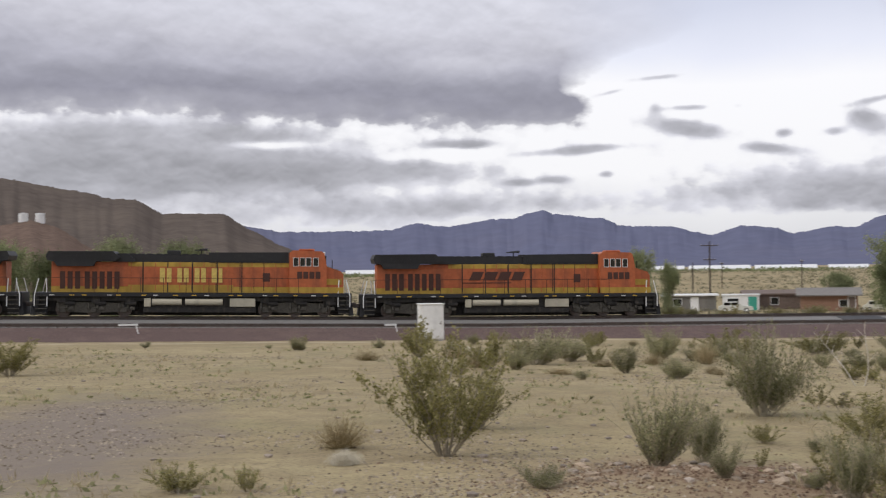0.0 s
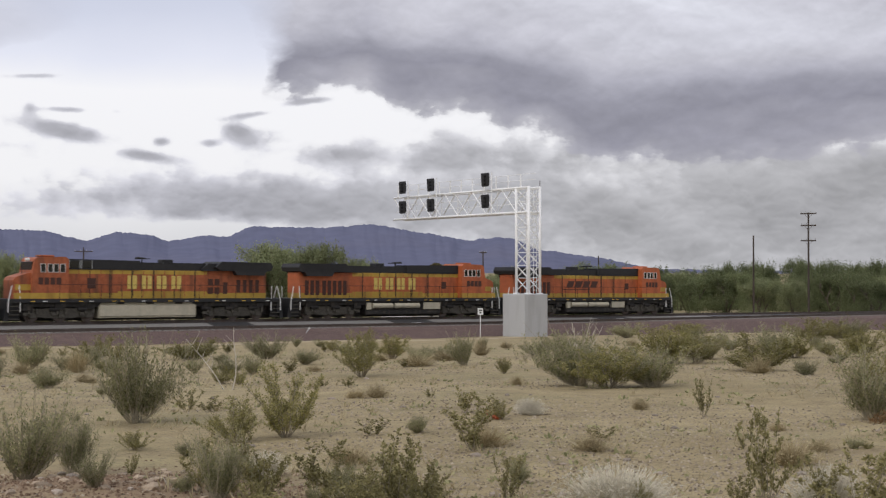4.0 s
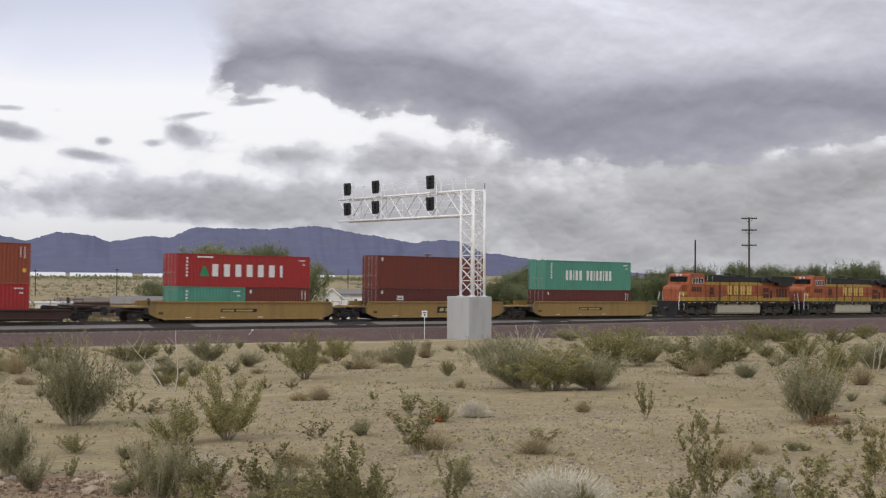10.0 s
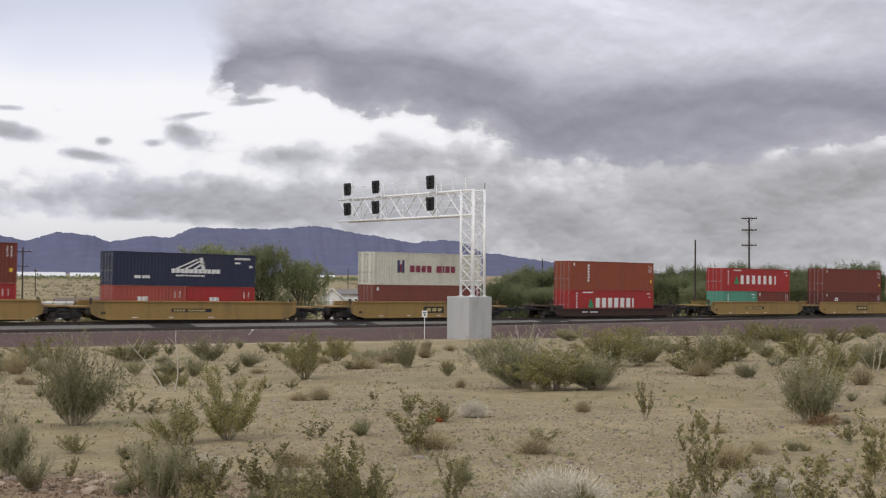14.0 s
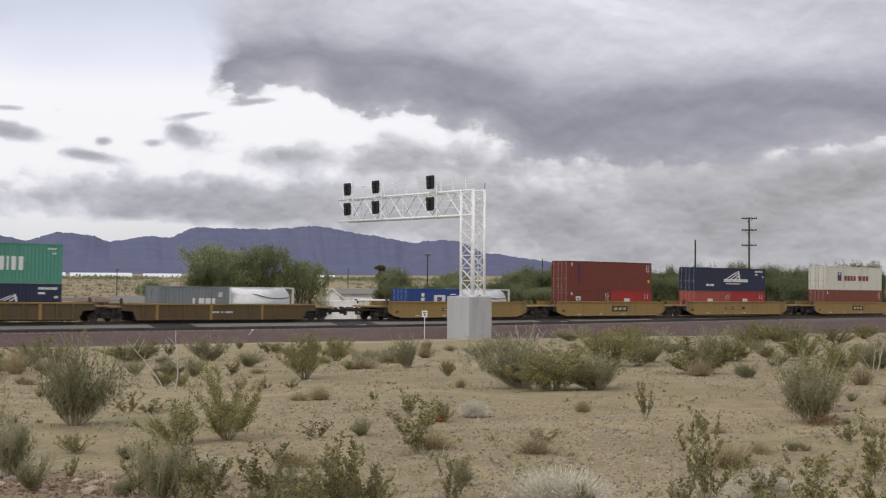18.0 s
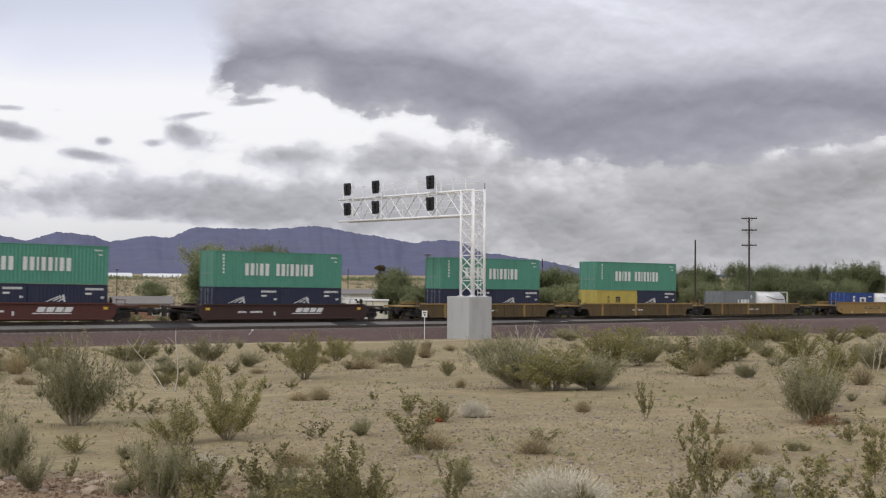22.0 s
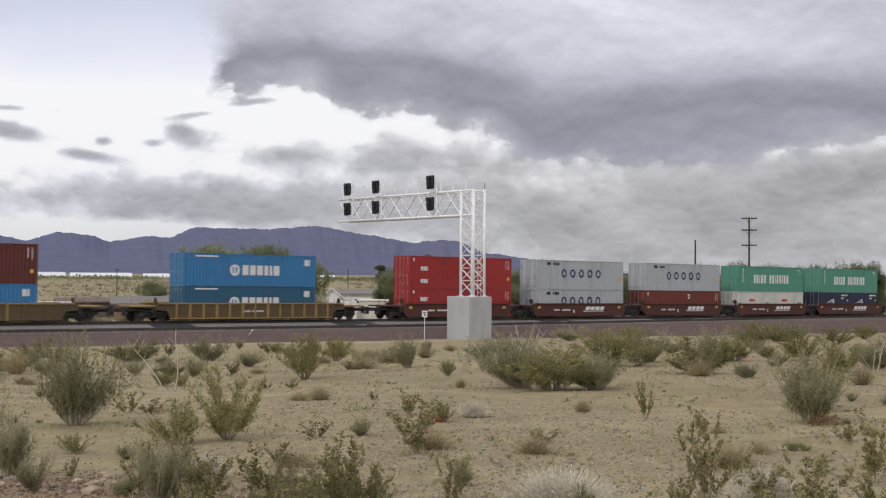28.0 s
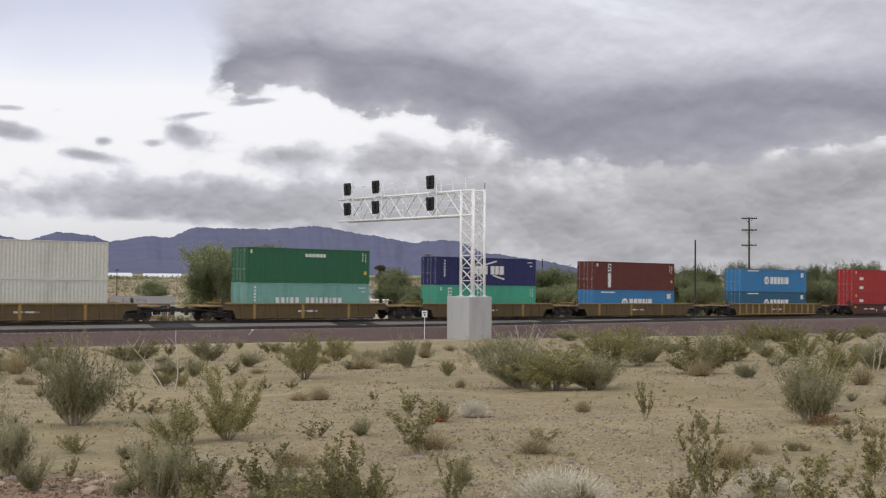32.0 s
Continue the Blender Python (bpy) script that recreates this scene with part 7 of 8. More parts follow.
power_pole("thin wooden utility pole", 147.3, 214.2, 5.8, [], 0.10)
power_pole("wooden utility pole with one crossarm", 142.1, 180.8, 8.5, [(0.2, 0.7)], 0.16)
power_pole("bare wooden utility pole", 158.2, 167.0, 7.7, [], 0.14)
power_pole("short wooden post pole", 137.8, 208.6, 2.6, [], 0.13)
power_pole("thin wooden utility pole", 62.0, 290.0, 5.5, [], 0.13)
power_pole("thin wooden utility pole", 100.5, 285.0, 4.9, [], 0.13)

# ---- signal bridge and trackside things ----
def signal_bridge():
    ob = thing("cantilever_signal", "galvanised lattice cantilever signal bridge with six black signal heads", "railway signal")
    x0, x1, y0, y1, foot, top = 66.25, 67.45, 78.2, 79.8, 2.95, 11.85
    for x in (x0, x1):
        for y in (y0, y1):
            b = B()
            rod(b, (x, y, foot), (x, y, top), 0.115, 12)
            part("mast_post", b, M_GALV, ob, smooth=True)
            b = B()
            box(b, x - 0.2, x + 0.2, y - 0.2, y + 0.2, foot + 0.002, foot + 0.06, 0.01)
            part("base_plate", b, M_GALV, ob)
    # the lattice: a strut at each joint, crossed braces on the two wide faces, single ones on the narrow faces
    n = 8
    joints = [foot + 0.25 + (top - foot - 0.45) * k / n for k in range(n + 1)]
    for k, (z0, z1) in enumerate(zip(joints, joints[1:])):
        for x in (x0, x1):
            for sign in (0, 1):
                b = B()
                beam(b, (x, y0 if sign else y1, z0), (x, y1 if sign else y0, z1), 0.07, 0.035)
                part("mast_brace", b, M_GALV, ob)
            b = B()
            beam(b, (x, y0, z1), (x, y1, z1), 0.07, 0.05)
            part("mast_strut", b, M_GALV, ob)
        for y in (y0, y1):
            b = B()
            beam(b, (x1, y, z0), (x0, y, z1), 0.08, 0.035)
            part("mast_brace", b, M_GALV, ob)
            b = B()
            beam(b, (x0, y, z1), (x1, y, z1), 0.07, 0.05)
            part("mast_strut", b, M_GALV, ob)
    zt, zb, y2 = 11.75, 9.7, 98.0
    for x in (x0, x1):
        for z in (zt, zb):
            b = B()
            rod(b, (x, y0, z), (x, y2, z), 0.095, 10)
            part("arm_chord", b, M_GALV, ob, smooth=True)
        m = 9
        for k in range(m):
            ya, yb = y1 + (y2 - y1) * k / m, y1 + (y2 - y1) * (k + 1) / m
            b = B()
            beam(b, (x, ya, zt if k % 2 else zb), (x, yb, zb if k % 2 else zt), 0.10, 0.05)
            part("arm_brace", b, M_GALV, ob)
            if k % 2:
                b = B()
                beam(b, (x, yb, zb), (x, yb, zt), 0.06, 0.04)
                part("arm_strut", b, M_GALV, ob)
    for k in range(10):
        y = y1 + (y2 - y1) * k / 9
        for z in (zt, zb):
            b = B()
            beam(b, (x0, y, z), (x1, y, z), 0.06, 0.05)
            part("cross_strut", b, M_GALV, ob)
    b = B()
    for k in range(30):
        y = y1 + (y2 - y1) * k / 30
        box(b, x0 + 0.1, x1 - 0.1, y, y + 0.3, zb + 0.06, zb + 0.09)
    part("walkway_grating", b, M_STEEL, ob)
    for k in range(12):
        y = y1 - 0.6 + (y2 - y1 - 0.2) * k / 11
        b = B()
        box(b, x0 - 0.05, x0 + 0.01, y - 0.05, y + 0.05, zt + 0.05, zt + 1.12)
        part("rail_post", b, M_GALV, ob)
    for z0 in (zt, zb):
        for z in ((0.6, 1.1) if z0 == zt else (0.7, 1.3)):
            b = B()
            rod(b, (x0 - 0.02, y0 - 0.9, z0 + z), (x0 - 0.02, y2 - 0.5, z0 + z), 0.02, 6)
            part("guard_rail", b, M_GALV, ob)
    for y in (83.7, 91.7, 96.2):
        for z in (zt + 0.88, zb + 1.08):
            b = B()
            rod(b, (x0 - 0.22, y - 0.86, z - 1.1), (x0 - 0.22, y - 0.86, z + 0.62), 0.055, 8)
            rod(b, (x0 - 0.22, y - 0.86, z), (x0 - 0.40, y - 0.3, z), 0.05, 8)
            post = part("head_post", b, M_GALV, ob)
            b = B()
            extrude_profile(b, [(-0.50, 0.58), (0.46, 0.58), (0.52, 0.50), (0.46, -0.50), (0.38, -0.58), (-0.36, -0.58), (-0.44, -0.50), (-0.54, 0.50)], -0.05, 0.05)
            turn = Matrix.Translation((x0 - 0.46, y - 0.28, z)) @ Matrix.Rotation(radians(-90), 4, "Z")
            bmesh.ops.transform(b, matrix=turn, verts=b.verts)
            head = part("signal_head", b, M_BLACK, post, "black signal head with a tapered target")
            b = B()
            box(b, x0 - 0.42, x0 - 0.16, y - 0.52, y - 0.04, z - 0.42, z + 0.42, 0.04)
            part("lamp_housing", b, M_BLACK, head)
            for dz in (-0.32, 0.0, 0.32):
                b = B()
                rod(b, (x0 - 0.66, y - 0.28, z + dz - 0.02), (x0 - 0.48, y - 0.28, z + dz), 0.11, 14)
                part("hood", b, M_BLACK, head)
    b = B()
    for k in range(20):
        rod(b, (x1 + 0.15, 78.8, foot + 0.35 * k + 0.3), (x1 + 0.15, 79.2, foot + 0.35 * k + 0.3), 0.02, 6)
    for y in (78.8, 79.2):
        rod(b, (x1 + 0.15, y, foot), (x1 + 0.15, y, top), 0.025, 6)
    part("ladder", b, M_GALV, ob)
    b = B()
    rod(b, (x1, y0, top), (x1, y0, top + 0.5), 0.03, 6)
    part("finial", b, M_STEEL, ob)
    b = B()
    box(b, 65.25, 67.75, 77.55, 80.4, -0.9, 2.95, 0.05)
    tagged(new("concrete_footing", mesh_of(b, "concrete_footing", M_CONCRETE)), "tall square grey concrete footing carrying the signal mast", "footing")


signal_bridge()


def trackside():
    cab = thing("relay_cabinet", "white steel relay cabinet on the ballast edge", "cabinet", m=pose(10.45, 79.6, ground_z(10.45, 79.0) - 0.05, 0, 0, 4))
    b = B()
    box(b, -0.76, 0.76, -0.55, 0.55, 0.12, 2.36, 0.03)
    part("body", b, M_WHITE, cab)
    b = B()
    box(b, -0.82, 0.82, -0.62, 0.62, 2.36, 2.44, 0.03)
    part("roof", b, M_WHITE, cab)
    b = B()
    box(b, -0.70, 0.70, -0.6, -0.56, 0.2, 2.28, 0.01)
    d = part("door", b, M_WHITE, cab)
    b = B()
    box(b, 0.5, 0.56, -0.64, -0.6, 1.1, 1.3)
    part("handle", b, M_STEEL, d)
    b = B()
    box(b, -0.7, 0.7, -0.5, 0.5, 0, 0.12)
    part("base", b, M_CONCRETE, cab)

    x, y = 62.6, 80.0
    z = toe_z(x) + 0.05
    sg = thing("track_sign", "small white square sign on a thin post beside the ballast", "sign", m=pose(x, y, z, 0, 0, -36))
    b = B()
    rod(b, (0, 0, -0.3), (0, 0, 2.4), 0.03, 8)
    part("post", b, M_GALV, sg)
    b = B()
    box(b, -0.22, 0.22, -0.07, -0.05, 1.88, 2.42, 0.01)
    bd = part("board", b, M_BAR, sg)
    bars(bd, -0.075, -0.12, 2.2, [0.24], 0.1, 0, M_BARBLACK)
    bars(bd, -0.075, -0.06, 2.0, [0.13], 0.13, 0, M_BARBLACK)

    for x, y, w in ((-8.9, 82.6, 1.25), (8.2, 82.9, 0.8)):
        z = near_z(x) - 0.25
        mk = thing("track_marker", "low white marker bar on a short bent post beside the track", "marker", "low white markers", m=pose(x, y, z))
        b = B()
        box(b, -w / 2, w / 2, -0.04, 0.04, 0.22, 0.34, 0.01)
        part("bar", b, M_BAR, mk)
        b = B()
        rod(b, (w * 0.4, 0, 0.25), (w * 0.55, -0.3, -0.4), 0.03, 6)
        part("post", b, M_BAR, mk)
    stake = thing("broken_stake", "fallen white stake lying on the ballast slope", "stake", m=pose(47.6, 82.4, near_z(47) - 0.55, 0, -40, 20))
    b = B()
    box(b, -0.6, 0.6, -0.025, 0.025, -0.02, 0.02)
    part("post", b, M_CONCRETE, stake)
    b = B()
    box(b, 0.52, 0.66, -0.07, 0.07, -0.06, 0.06, 0.02)
    part("head", b, M_BAR, stake)
    # dark matting on the bed between the tracks
    for a0, a1 in ((42.0, 45.4), (58.6, 62.6), (82.2, 86.2), (98.4, 104.5), (108.8, 113.5), (122, 127)):
        m0 = (a0 + a1) / 2
        b = B()
        box(b, a0 - m0, a1 - m0, -0.9, 0.9, 0, 0.05, 0.01)
        slope = math.degrees(math.atan2(rail_z(m0) - near_z(m0), 2.4))
        solo("track_mat", b, M_MAT, "black greasy mat laid between the two tracks", "mat", "track mats", m=pose(m0, 86.9, (near_z(m0) + rail_z(m0)) / 2 - 0.15, slope, math.degrees(0.011), 0))
    # small white posts on the mats' ends
    for x in (60.6, 84.5):
        b = B()
        box(b, -0.5, 0.5, -0.08, 0.08, 0, 0.09, 0.02)
        solo("white_block", b, M_BAR, "small white block beside the track mat", "block", "white blocks", m=pose(x, 86.2, near_z(x) - 0.1))


trackside()


# ---- stones ----
def stone_mesh(seed):
    r = random.Random(seed)
    b = B()
    bmesh.ops.create_icosphere(b, subdivisions=1, radius=0.5)
    for v in b.verts:
        v.co *= r.uniform(0.75, 1.2)
        v.co.z *= 0.6
    return b


M_STONE = leaf_material("stone", (0.16, 0.125, 0.09), (0.53, 0.45, 0.34), 0.95, 0.0)
M_STONE2 = material("tan_stone", (0.30, 0.25, 0.205), 0.95, grain=0.3, grain_size=0.05, vary=0.35)

M_STONE3 = material("brown_stone", (0.32, 0.25, 0.18), 0.95, grain=0.3, grain_size=0.05, vary=0.4)


def scatter_stones():
    r = random.Random(12)
    kinds = [mesh_of(stone_mesh(i), "stone", M_STONE2) for i in range(5)]
    for i in range(170):
        a, d = radians(r.uniform(-14, 62)), 11.5 + 26 * r.random() ** 1.6
        x, y = d * math.sin(a), d * math.cos(a)
        k = r.uniform(0.06, 0.15)
        solo("stone", kinds[i % 5], None, "loose tan stone lying on the sand", "stone", "loose stones", m=pose(x, y, ground_z(x, y) + 0.01, 0, 0, r.uniform(0, 360)) @ Matrix.Diagonal((k * r.uniform(0.8, 1.5), k, k, 1)))
    # broken rocks on the rusty rise
    rusty = [mesh_of(stone_mesh(20 + i), "stone", M_STONE3) for i in range(5)]
    for i in range(90):
        x, y = 4.7 + r.gauss(0, 1.1), 11.8 + r.gauss(0, 1.2)
        k = r.uniform(0.04, 0.12) * (1.5 if i % 7 == 0 else 1.0)
        solo("stone", rusty[i % 5], None, "broken brown rock on the rusty gravel rise", "stone", "loose stones", m=pose(x, y, ground_z(x, y) + 0.01, 0, 0, r.uniform(0, 360)) @ Matrix.Diagonal((k * r.uniform(0.8, 1.6), k, k, 1)))
    # gravel: too many to count
    tv, tf = [], []
    small = [Vector(p) for p in ((0.5, 0, 0), (-0.3, 0.42, 0), (-0.3, -0.42, 0), (0.05, 0.0, 0.38))]
    stri = [(0, 1, 3), (1, 2, 3), (2, 0, 3)]
    for i in range(70000):
        a, d = radians(r.uniform(-15, 63)), 10.5 + 45 * r.random() ** 1.7
        x, y = d * math.sin(a), d * math.cos(a)
        if noise.noise((x * 0.22, y * 0.22, 5.5)) + 0.25 < r.random() * 0.7:
            continue
        k, t = r.uniform(0.015, 0.05) * (1 + d / 50), r.uniform(0, 6.283)
        z, o = ground_z(x, y), len(tv)
        c, s = math.cos(t) * k, math.sin(t) * k
        tv += [(x + c * p.x - s * p.y, y + s * p.x + c * p.y, z + k * p.z) for p in small]
        tf += [tuple(o + j for j in f) for f in stri]
    rv, rf = [], []
    for i in range(5200):
        x, y, k, t = 4.6 + r.gauss(0, 1.3), 11.6 + r.gauss(0, 1.4), r.uniform(0.012, 0.055), r.uniform(0, 6.283)
        z, o = ground_z(x, y), len(rv)
        c, s = math.cos(t) * k, math.sin(t) * k
        rv += [(x + c * p.x - s * p.y, y + s * p.x + c * p.y, z + k * p.z) for p in small]
        rf += [tuple(o + j for j in f) for f in stri]
    me = bpy.data.meshes.new("rusty_rubble")
    me.from_pydata(rv, [], rf)
    me.materials.append(leaf_material("rusty_stone", (0.12, 0.070, 0.045), (0.36, 0.265, 0.185), 0.95, 0.0))
    tagged(new("rusty_rubble", me), "rusty brown rubble on a low rise", "gravel", kind="stuff")
    me = bpy.data.meshes.new("gravel")
    me.from_pydata(tv, [], tf)
    me.materials.append(M_STONE)
    tagged(new("gravel", me), "scattered tan and grey gravel over the sand", "gravel", kind="stuff")


scatter_stones()


def scatter_litter():
    """Dry grass blades, fallen twigs and tiny weeds over the sand, too many to count."""
    r = random.Random(19)
    dry, weed = Sheaf(91), Sheaf(92)
    for i in range(7500):
        a, d = radians(r.uniform(-14, 62)), 10.0 + 58 * r.random() ** 1.5
        x, y = d * math.sin(a), d * math.cos(a)
        if noise.noise((x * 0.16, y * 0.16, 8.1)) < -0.05:
            continue
        z = ground_z(x, y)
        if i % 3 == 0:
            for _ in range(8):
                weed.leaf((x + r.gauss(0, 0.05), y + r.gauss(0, 0.05), z), r.uniform(0.03, 0.08) * (1 + d / 60), 0.5, 0.5)
        elif i % 3 == 1:
            for _ in range(7):
                dry.leaf((x + r.gauss(0, 0.04), y + r.gauss(0, 0.04), z - 0.01), r.uniform(0.06, 0.16) * (1 + d / 80), 0.10, 1.4)
        else:
            b = r.uniform(0, 6.283)
            k = r.uniform(0.1, 0.35)
            dry.stem([Vector((x, y, z + 0.01)), Vector((x + k * math.cos(b), y + k * math.sin(b), z + 0.03)), Vector((x + 1.8 * k * math.cos(b + 0.3), y + 1.8 * k * math.sin(b + 0.3), z + 0.02))], 0.008, 0.004)
    twigs, blades = dry.finish("litter", M_TWIG, M_STRAW)
    tagged(new("dry_grass", blades), "scattered dry grass blades on the sand", "grass", kind="stuff")
    tagged(new("fallen_twig_litter", twigs), "fallen grey twigs on the sand", "twigs", kind="stuff")
    tagged(new("weed_cover", weed.finish("weeds", M_TWIG, M_GREYLEAF)[1]), "tiny grey-green weeds sprouting in the sand", "weeds", kind="stuff")


scatter_litter()


def scatter_far_scrub():
    """Grey-green scrub over the plain beyond the railway, and a low dark line of it far out."""
    r = random.Random(63)
    sh, dark = Sheaf(64), Sheaf(65)
    for i in range(20000):
        a, d = radians(r.uniform(-14, 62)), 108 + 860 * r.random() ** 1.15
        x, y = d * math.sin(a), d * math.cos(a)
        if y < 99.5 or noise.noise((x * 0.012, y * 0.03, 3.1)) < -0.12:
            continue
        k = r.uniform(0.25, 0.85) * (1 + d / 700)
        z = ground_z(x, y)
        for _ in range(9):
            sh.leaf((x + r.gauss(0, 0.5 * k), y + r.gauss(0, 0.5 * k), z + r.uniform(0, 0.5 * k)), r.uniform(0.3, 0.55) * k, 0.7, 0.5)
    for i in range(2600):
        a, d = radians(r.uniform(-14, 62)), r.uniform(760, 1030)
        if noise.noise((math.degrees(a) * 0.5, d * 0.01, 7.7)) < -0.05:
            continue
        x, y, k = d * math.sin(a), d * math.cos(a), r.uniform(1.0, 2.6)
        z = ground_z(x, y)
        for _ in range(8):
            dark.leaf((x + r.gauss(0, 1.2 * k), y + r.gauss(0, 1.2 * k), z + r.uniform(0, 0.6 * k)), r.uniform(0.5, 1.0) * k, 0.7, 0.3)
    tagged(new("plain_scrub", sh.finish("scrub", M_TWIG, M_PLAINLEAF)[1]), "low grey-green scrub over the plain beyond the railway", "scrub", kind="stuff")
    tagged(new("far_brush", dark.finish("scrub", M_TWIG, M_TREEDARK)[1]), "dark line of brush far out on the plain", "scrub", kind="stuff")


scatter_far_scrub()


# ---- yards by the houses ----
def parked_car(label, x, y, turn, body_mat, L=4.6):
    ob = thing("parked_car", label, "car", m=pose(x, y, ground_z(x, y), 0, 0, turn))
    h = L / 2
    b = B()
    extrude_profile(b, [(-h, 0.35), (-h, 0.85), (-h + 0.3, 0.95), (h - 1.3, 0.95), (h - 0.15, 0.82), (h, 0.6), (h, 0.35)], -0.85, 0.85)
    part("body", b, body_mat, ob)
    b = B()
    extrude_profile(b, [(-h + 0.4, 0.95), (-h + 0.75, 1.45), (h - 2.2, 1.48), (h - 1.4, 0.95)], -0.75, 0.75)
    part("cabin", b, body_mat, ob)
    for x0, x1 in ((-h + 0.75, -h + 1.6), (-h + 1.7, h - 2.0)):
        b = B()
        box(b, x0, x1, -0.765, -0.74, 1.0, 1.38, 0.01)
        part("side_window", b, M_GLASS, ob)
    for sx in (-h + 0.8, h - 0.9):
        for sy in (-0.78, 0.78):
            b = B()
            rod(b, (0, -0.1, 0), (0, 0.1, 0), 0.33, 16)
            w = part("wheel", b, M_BARBLACK, ob, m=pose(sx, sy, 0.33))
            b = B()
            rod(b, (0, -0.12, 0), (0, -0.09, 0), 0.19, 12)
            part("rim", b, M_GALV, w)


parked_car("dusty white car parked between two houses", 62.8, 161.0, -20, M_OFFWHITE)
parked_car("pale old car parked beside the brick house", 79.6, 153.0, -26, M_CREAM)


def yard_plants():
    r = random.Random(9)
    for i in range(26):
        a, d = radians(r.uniform(18.2, 29.5)), r.uniform(138, 152)
        x, y = d * math.sin(a), d * math.cos(a)
        h = r.uniform(0.6, 1.5)
        bush("stalk" if i % 3 else "greybush", round(x, 2), round(y, 2), h, h * r.uniform(1.3, 2.4))
    for az, d, top, w, kind in ((18.4, 140, 5.2, 3.2, "pale"), (25.7, 182, 3.6, 6.0, "pale"), (28.3, 142, 6.0, 6.0, "dark")):
        tree(kind, d * math.sin(radians(az)), d * math.cos(radians(az)), top, w)


yard_plants()


# ---- dead wood ----
M_DEADWOOD = material("bleached_dead_wood", (0.52, 0.47, 0.39), 0.9, grain=0.2, grain_size=0.05)
M_STICK = material("dark_fallen_wood", (0.085, 0.065, 0.048), 0.95, grain=0.3, grain_size=0.05)


def dead_branch(x, y, h, n, seed):
    """Bare bleached stems that stand up out of a bush."""
    s = Sheaf(seed)
    r = s.rnd
    for k in range(n):
        a = r.uniform(0, 6.283)
        pts = curve_pts((0.1 * math.cos(a), 0.1 * math.sin(a), 0), (math.cos(a) * 0.45, math.sin(a) * 0.45, 1.0), h * r.uniform(0.8, 1.1), 0.02, r, 8)
        s.stem(pts, 0.022, 0.007)
        for q in pts[3:-1]:
            b = r.uniform(0, 6.283)
            s.stem(curve_pts(q, (math.cos(b), math.sin(b), 1.1), h * r.uniform(0.1, 0.28), 0.05, r, 4), 0.010, 0.004)
    solo("dead_branch", s.finish("dead_branch", M_DEADWOOD, M_DEADWOOD)[0], None, "bare bleached dead branches standing out of a bush", "dead branch", "dead branches", m=pose(x, y, ground_z(x, y) - 0.03))


for i, (x, y, h, n) in enumerate([(25.71, 28.16, 1.75, 7), (14.57, 29.18, 1.7, 2), (36.36, 22.7, 1.2, 4)]):
    dead_branch(x, y, h, n, 300 + i)


M_RUSTLEAF = leaf_material("rust_brown_dead_leaf", (0.25, 0.15, 0.075), (0.44, 0.30, 0.165))


def dead_clump(x, y, h, w, seed):
    """A matted heap of dead leaves and stems at a shrub's foot."""
    s = Sheaf(seed)
    r = s.rnd
    for _ in range(260):
        a, d = r.uniform(0, 6.283), math.sqrt(r.random())
        s.leaf((d * math.cos(a) * w / 2, d * math.sin(a) * w / 2, h * (1 - d * d) * r.random()), r.uniform(0.05, 0.12), 0.35, 0.2)
    for _ in range(30):
        a = r.uniform(0, 6.283)
        s.stem(curve_pts((0.1 * math.cos(a), 0.1 * math.sin(a), 0), (math.cos(a), math.sin(a), 0.9), h * r.uniform(0.6, 1.2), -0.05, r, 3), 0.006, 0.002)
    ob = thing("dead_clump", "matted rust-brown dead leaves at a shrub's foot", "dead leaves", m=pose(x, y, ground_z(x, y)))
    stems, leaves = s.finish("dead_clump", M_TWIG, M_RUSTLEAF)
    part("stems", stems, None, ob)
    part("leaves", leaves, None, ob)


dead_clump(18.45, 12.45, 0.20, 0.62, 511)


def scrap():
    """A crumpled scrap of orange plastic caught in the scrub."""
    r = random.Random(77)
    b = B()
    bmesh.ops.create_grid(b, x_segments=7, y_segments=5, size=0.12)
    for v in b.verts:
        v.co += Vector((r.gauss(0, 0.012), r.gauss(0, 0.012), 0.05 + r.gauss(0, 0.025)))
    bmesh.ops.solidify(b, geom=list(b.faces), thickness=0.004)
    solo("plastic_scrap", b, material("orange_plastic", (0.55, 0.13, 0.05), 0.5, grain=0.1, grain_size=0.05), "crumpled orange plastic scrap caught in low scrub", "litter", m=pose(13.3, 16.7, ground_z(13.3, 16.7) + 0.02, 25, 10, 30))


scrap()


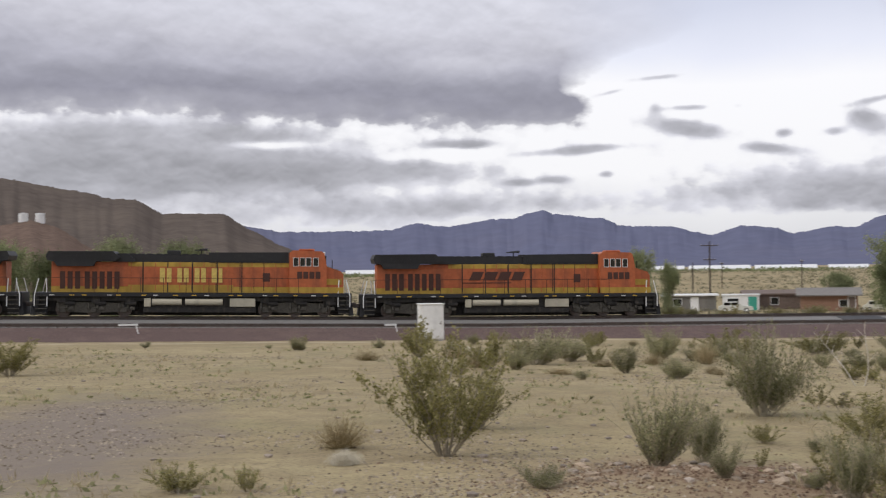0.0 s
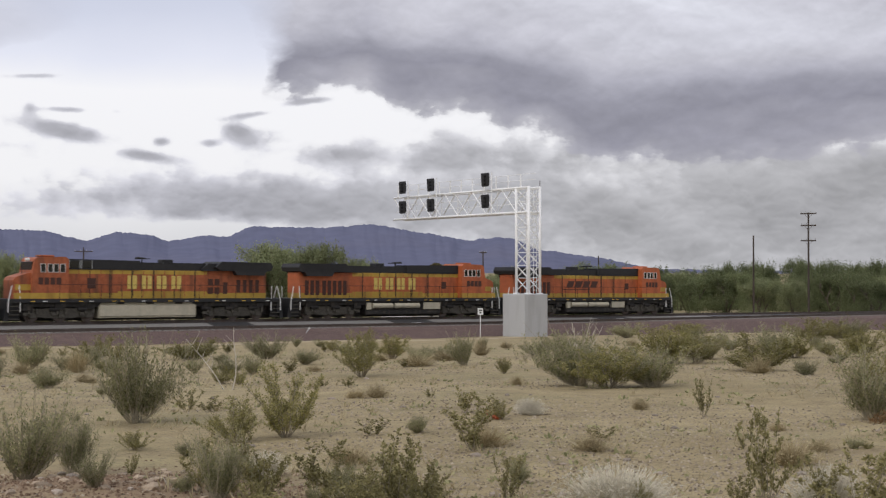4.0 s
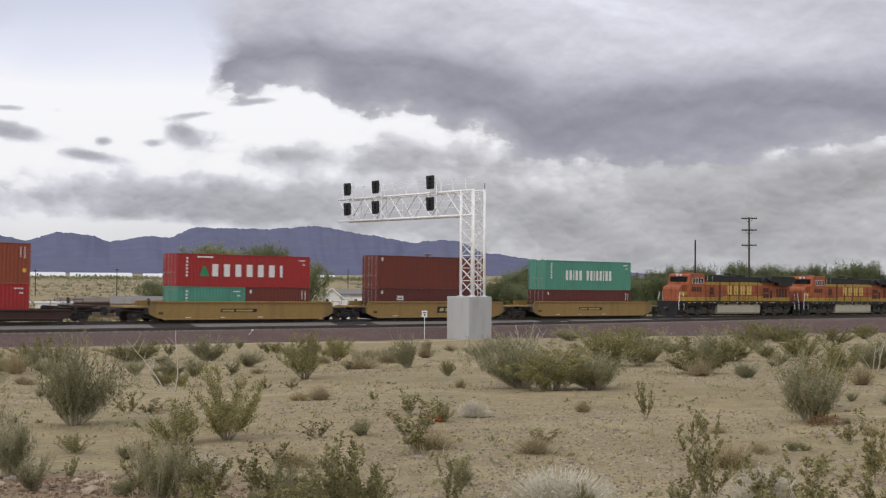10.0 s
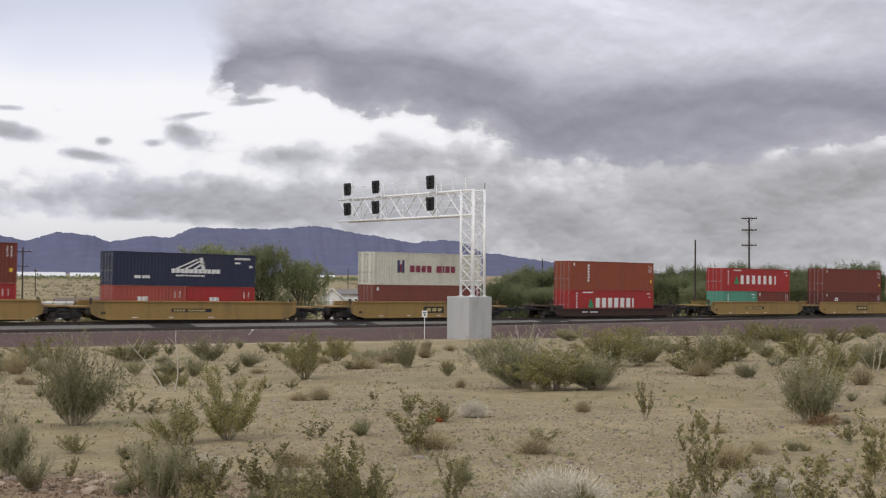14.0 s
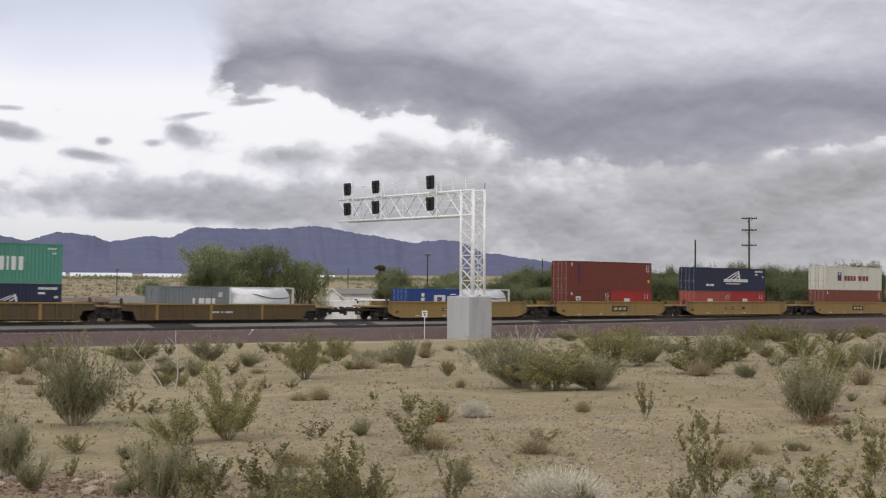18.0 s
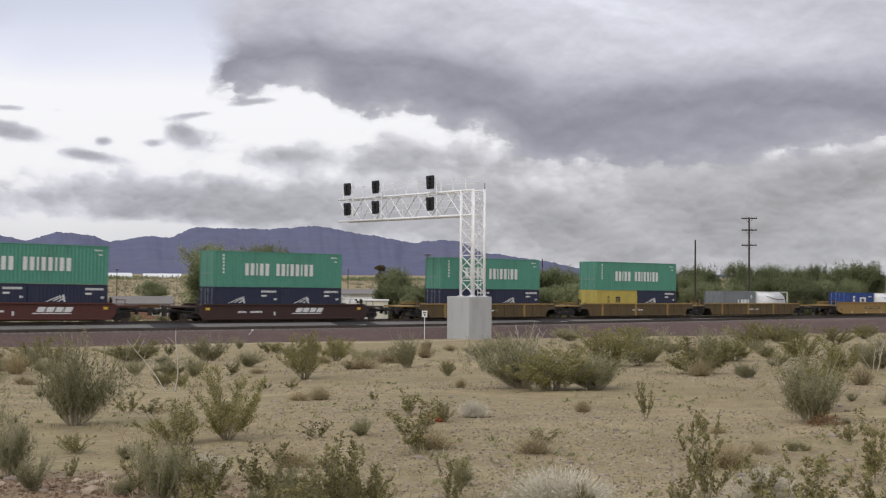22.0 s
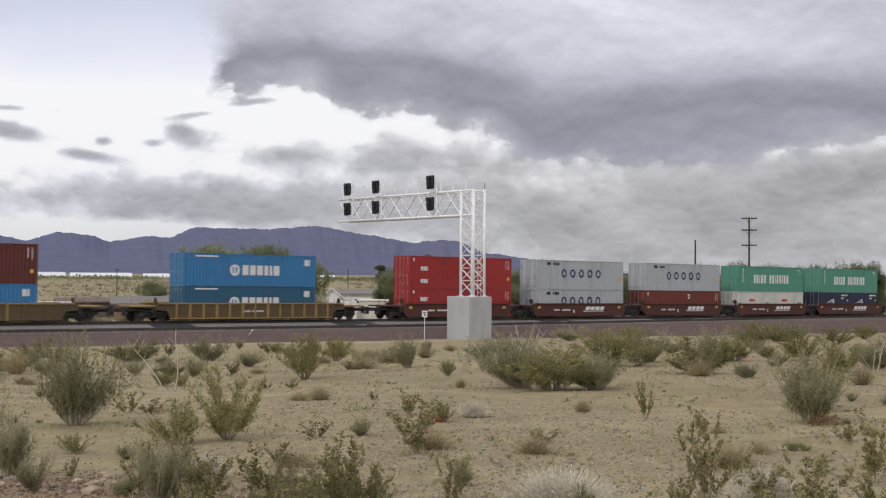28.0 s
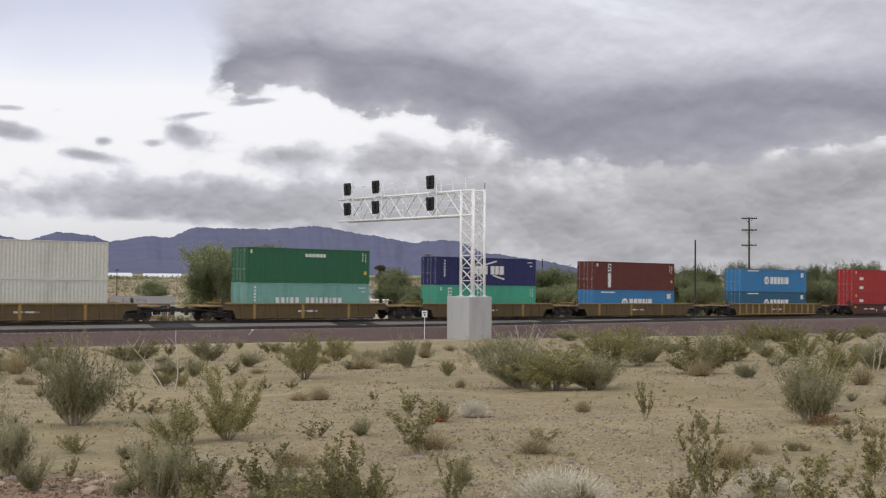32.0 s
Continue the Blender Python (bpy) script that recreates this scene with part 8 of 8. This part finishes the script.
def fallen_stick(x, y, length, seed):
    """A crooked dark stick with a fork, lying on the sand."""
    s = Sheaf(seed)
    r = s.rnd
    a = r.uniform(-0.7, 0.7) - 0.65
    z = ground_z(x, y) + 0.03
    pts = [Vector((x + length * k / 6 * math.cos(a) + r.gauss(0, 0.03), y + length * k / 6 * math.sin(a) + r.gauss(0, 0.03), 0)) for k in range(7)]
    for p in pts:
        p.z = ground_z(p.x, p.y) + 0.02 + 0.03 * r.random()
    s.stem(pts, 0.030, 0.010)
    s.stem(curve_pts(pts[3], (math.cos(a + 0.8), math.sin(a + 0.8), 0.12), length * 0.4, -0.02, r, 4), 0.014, 0.006)
    s.stem(curve_pts(pts[4], (math.cos(a - 0.7), math.sin(a - 0.7), 0.2), length * 0.3, -0.03, r, 4), 0.012, 0.005)
    solo("fallen_stick", s.finish("fallen_stick", M_STICK, M_STICK)[0], None, "crooked dark dead stick lying on the sand", "stick", "fallen sticks")


for i, (x, y, length) in enumerate([(20.83, 23.62, 1.2), (19.94, 22.2, 0.9), (22.76, 21.9, 1.0), (19.42, 13.9, 1.2), (19.61, 12.55, 1.3), (23.26, 17.57, 0.5), (10.03, 19.24, 0.9), (14.0, 26.57, 1.0), (26.48, 31.74, 0.8), (22.49, 29.17, 0.8), (21.61, 51.27, 0.9), (20.33, 17.85, 0.35)]):
    fallen_stick(x, y, length, 400 + i)


build_ties()


def motions():
    """Everything on the train runs along the far track."""
    times = [0, 4, 8, 12, 16, 20, 24, 28, 32]
    for ob, s, h in MOVING:
        rows = []
        for t in times:
            p = s + travel(t)
            slope = (rail_z(p + 4) - rail_z(p - 4)) / 8
            tilt = math.degrees(math.atan(slope))
            m = pose(p, TRACK_Y, rail_z(p), 0, -tilt, 0) @ pose(0, 0, h)
            rows.append((t, m))
        walk(ob, rows)
    # the wheels on the viewer's side roll: short steps in time keep each step under a quarter turn
    for ob, r, sy in TURNING:
        if sy > 0:
            continue
        x, y, z = ob.location
        walk(ob, [(i / FPS, pose(x, y, z, 0, math.degrees(travel(i / FPS) / r), 0)) for i in range(32 * FPS + 1)])


motions()
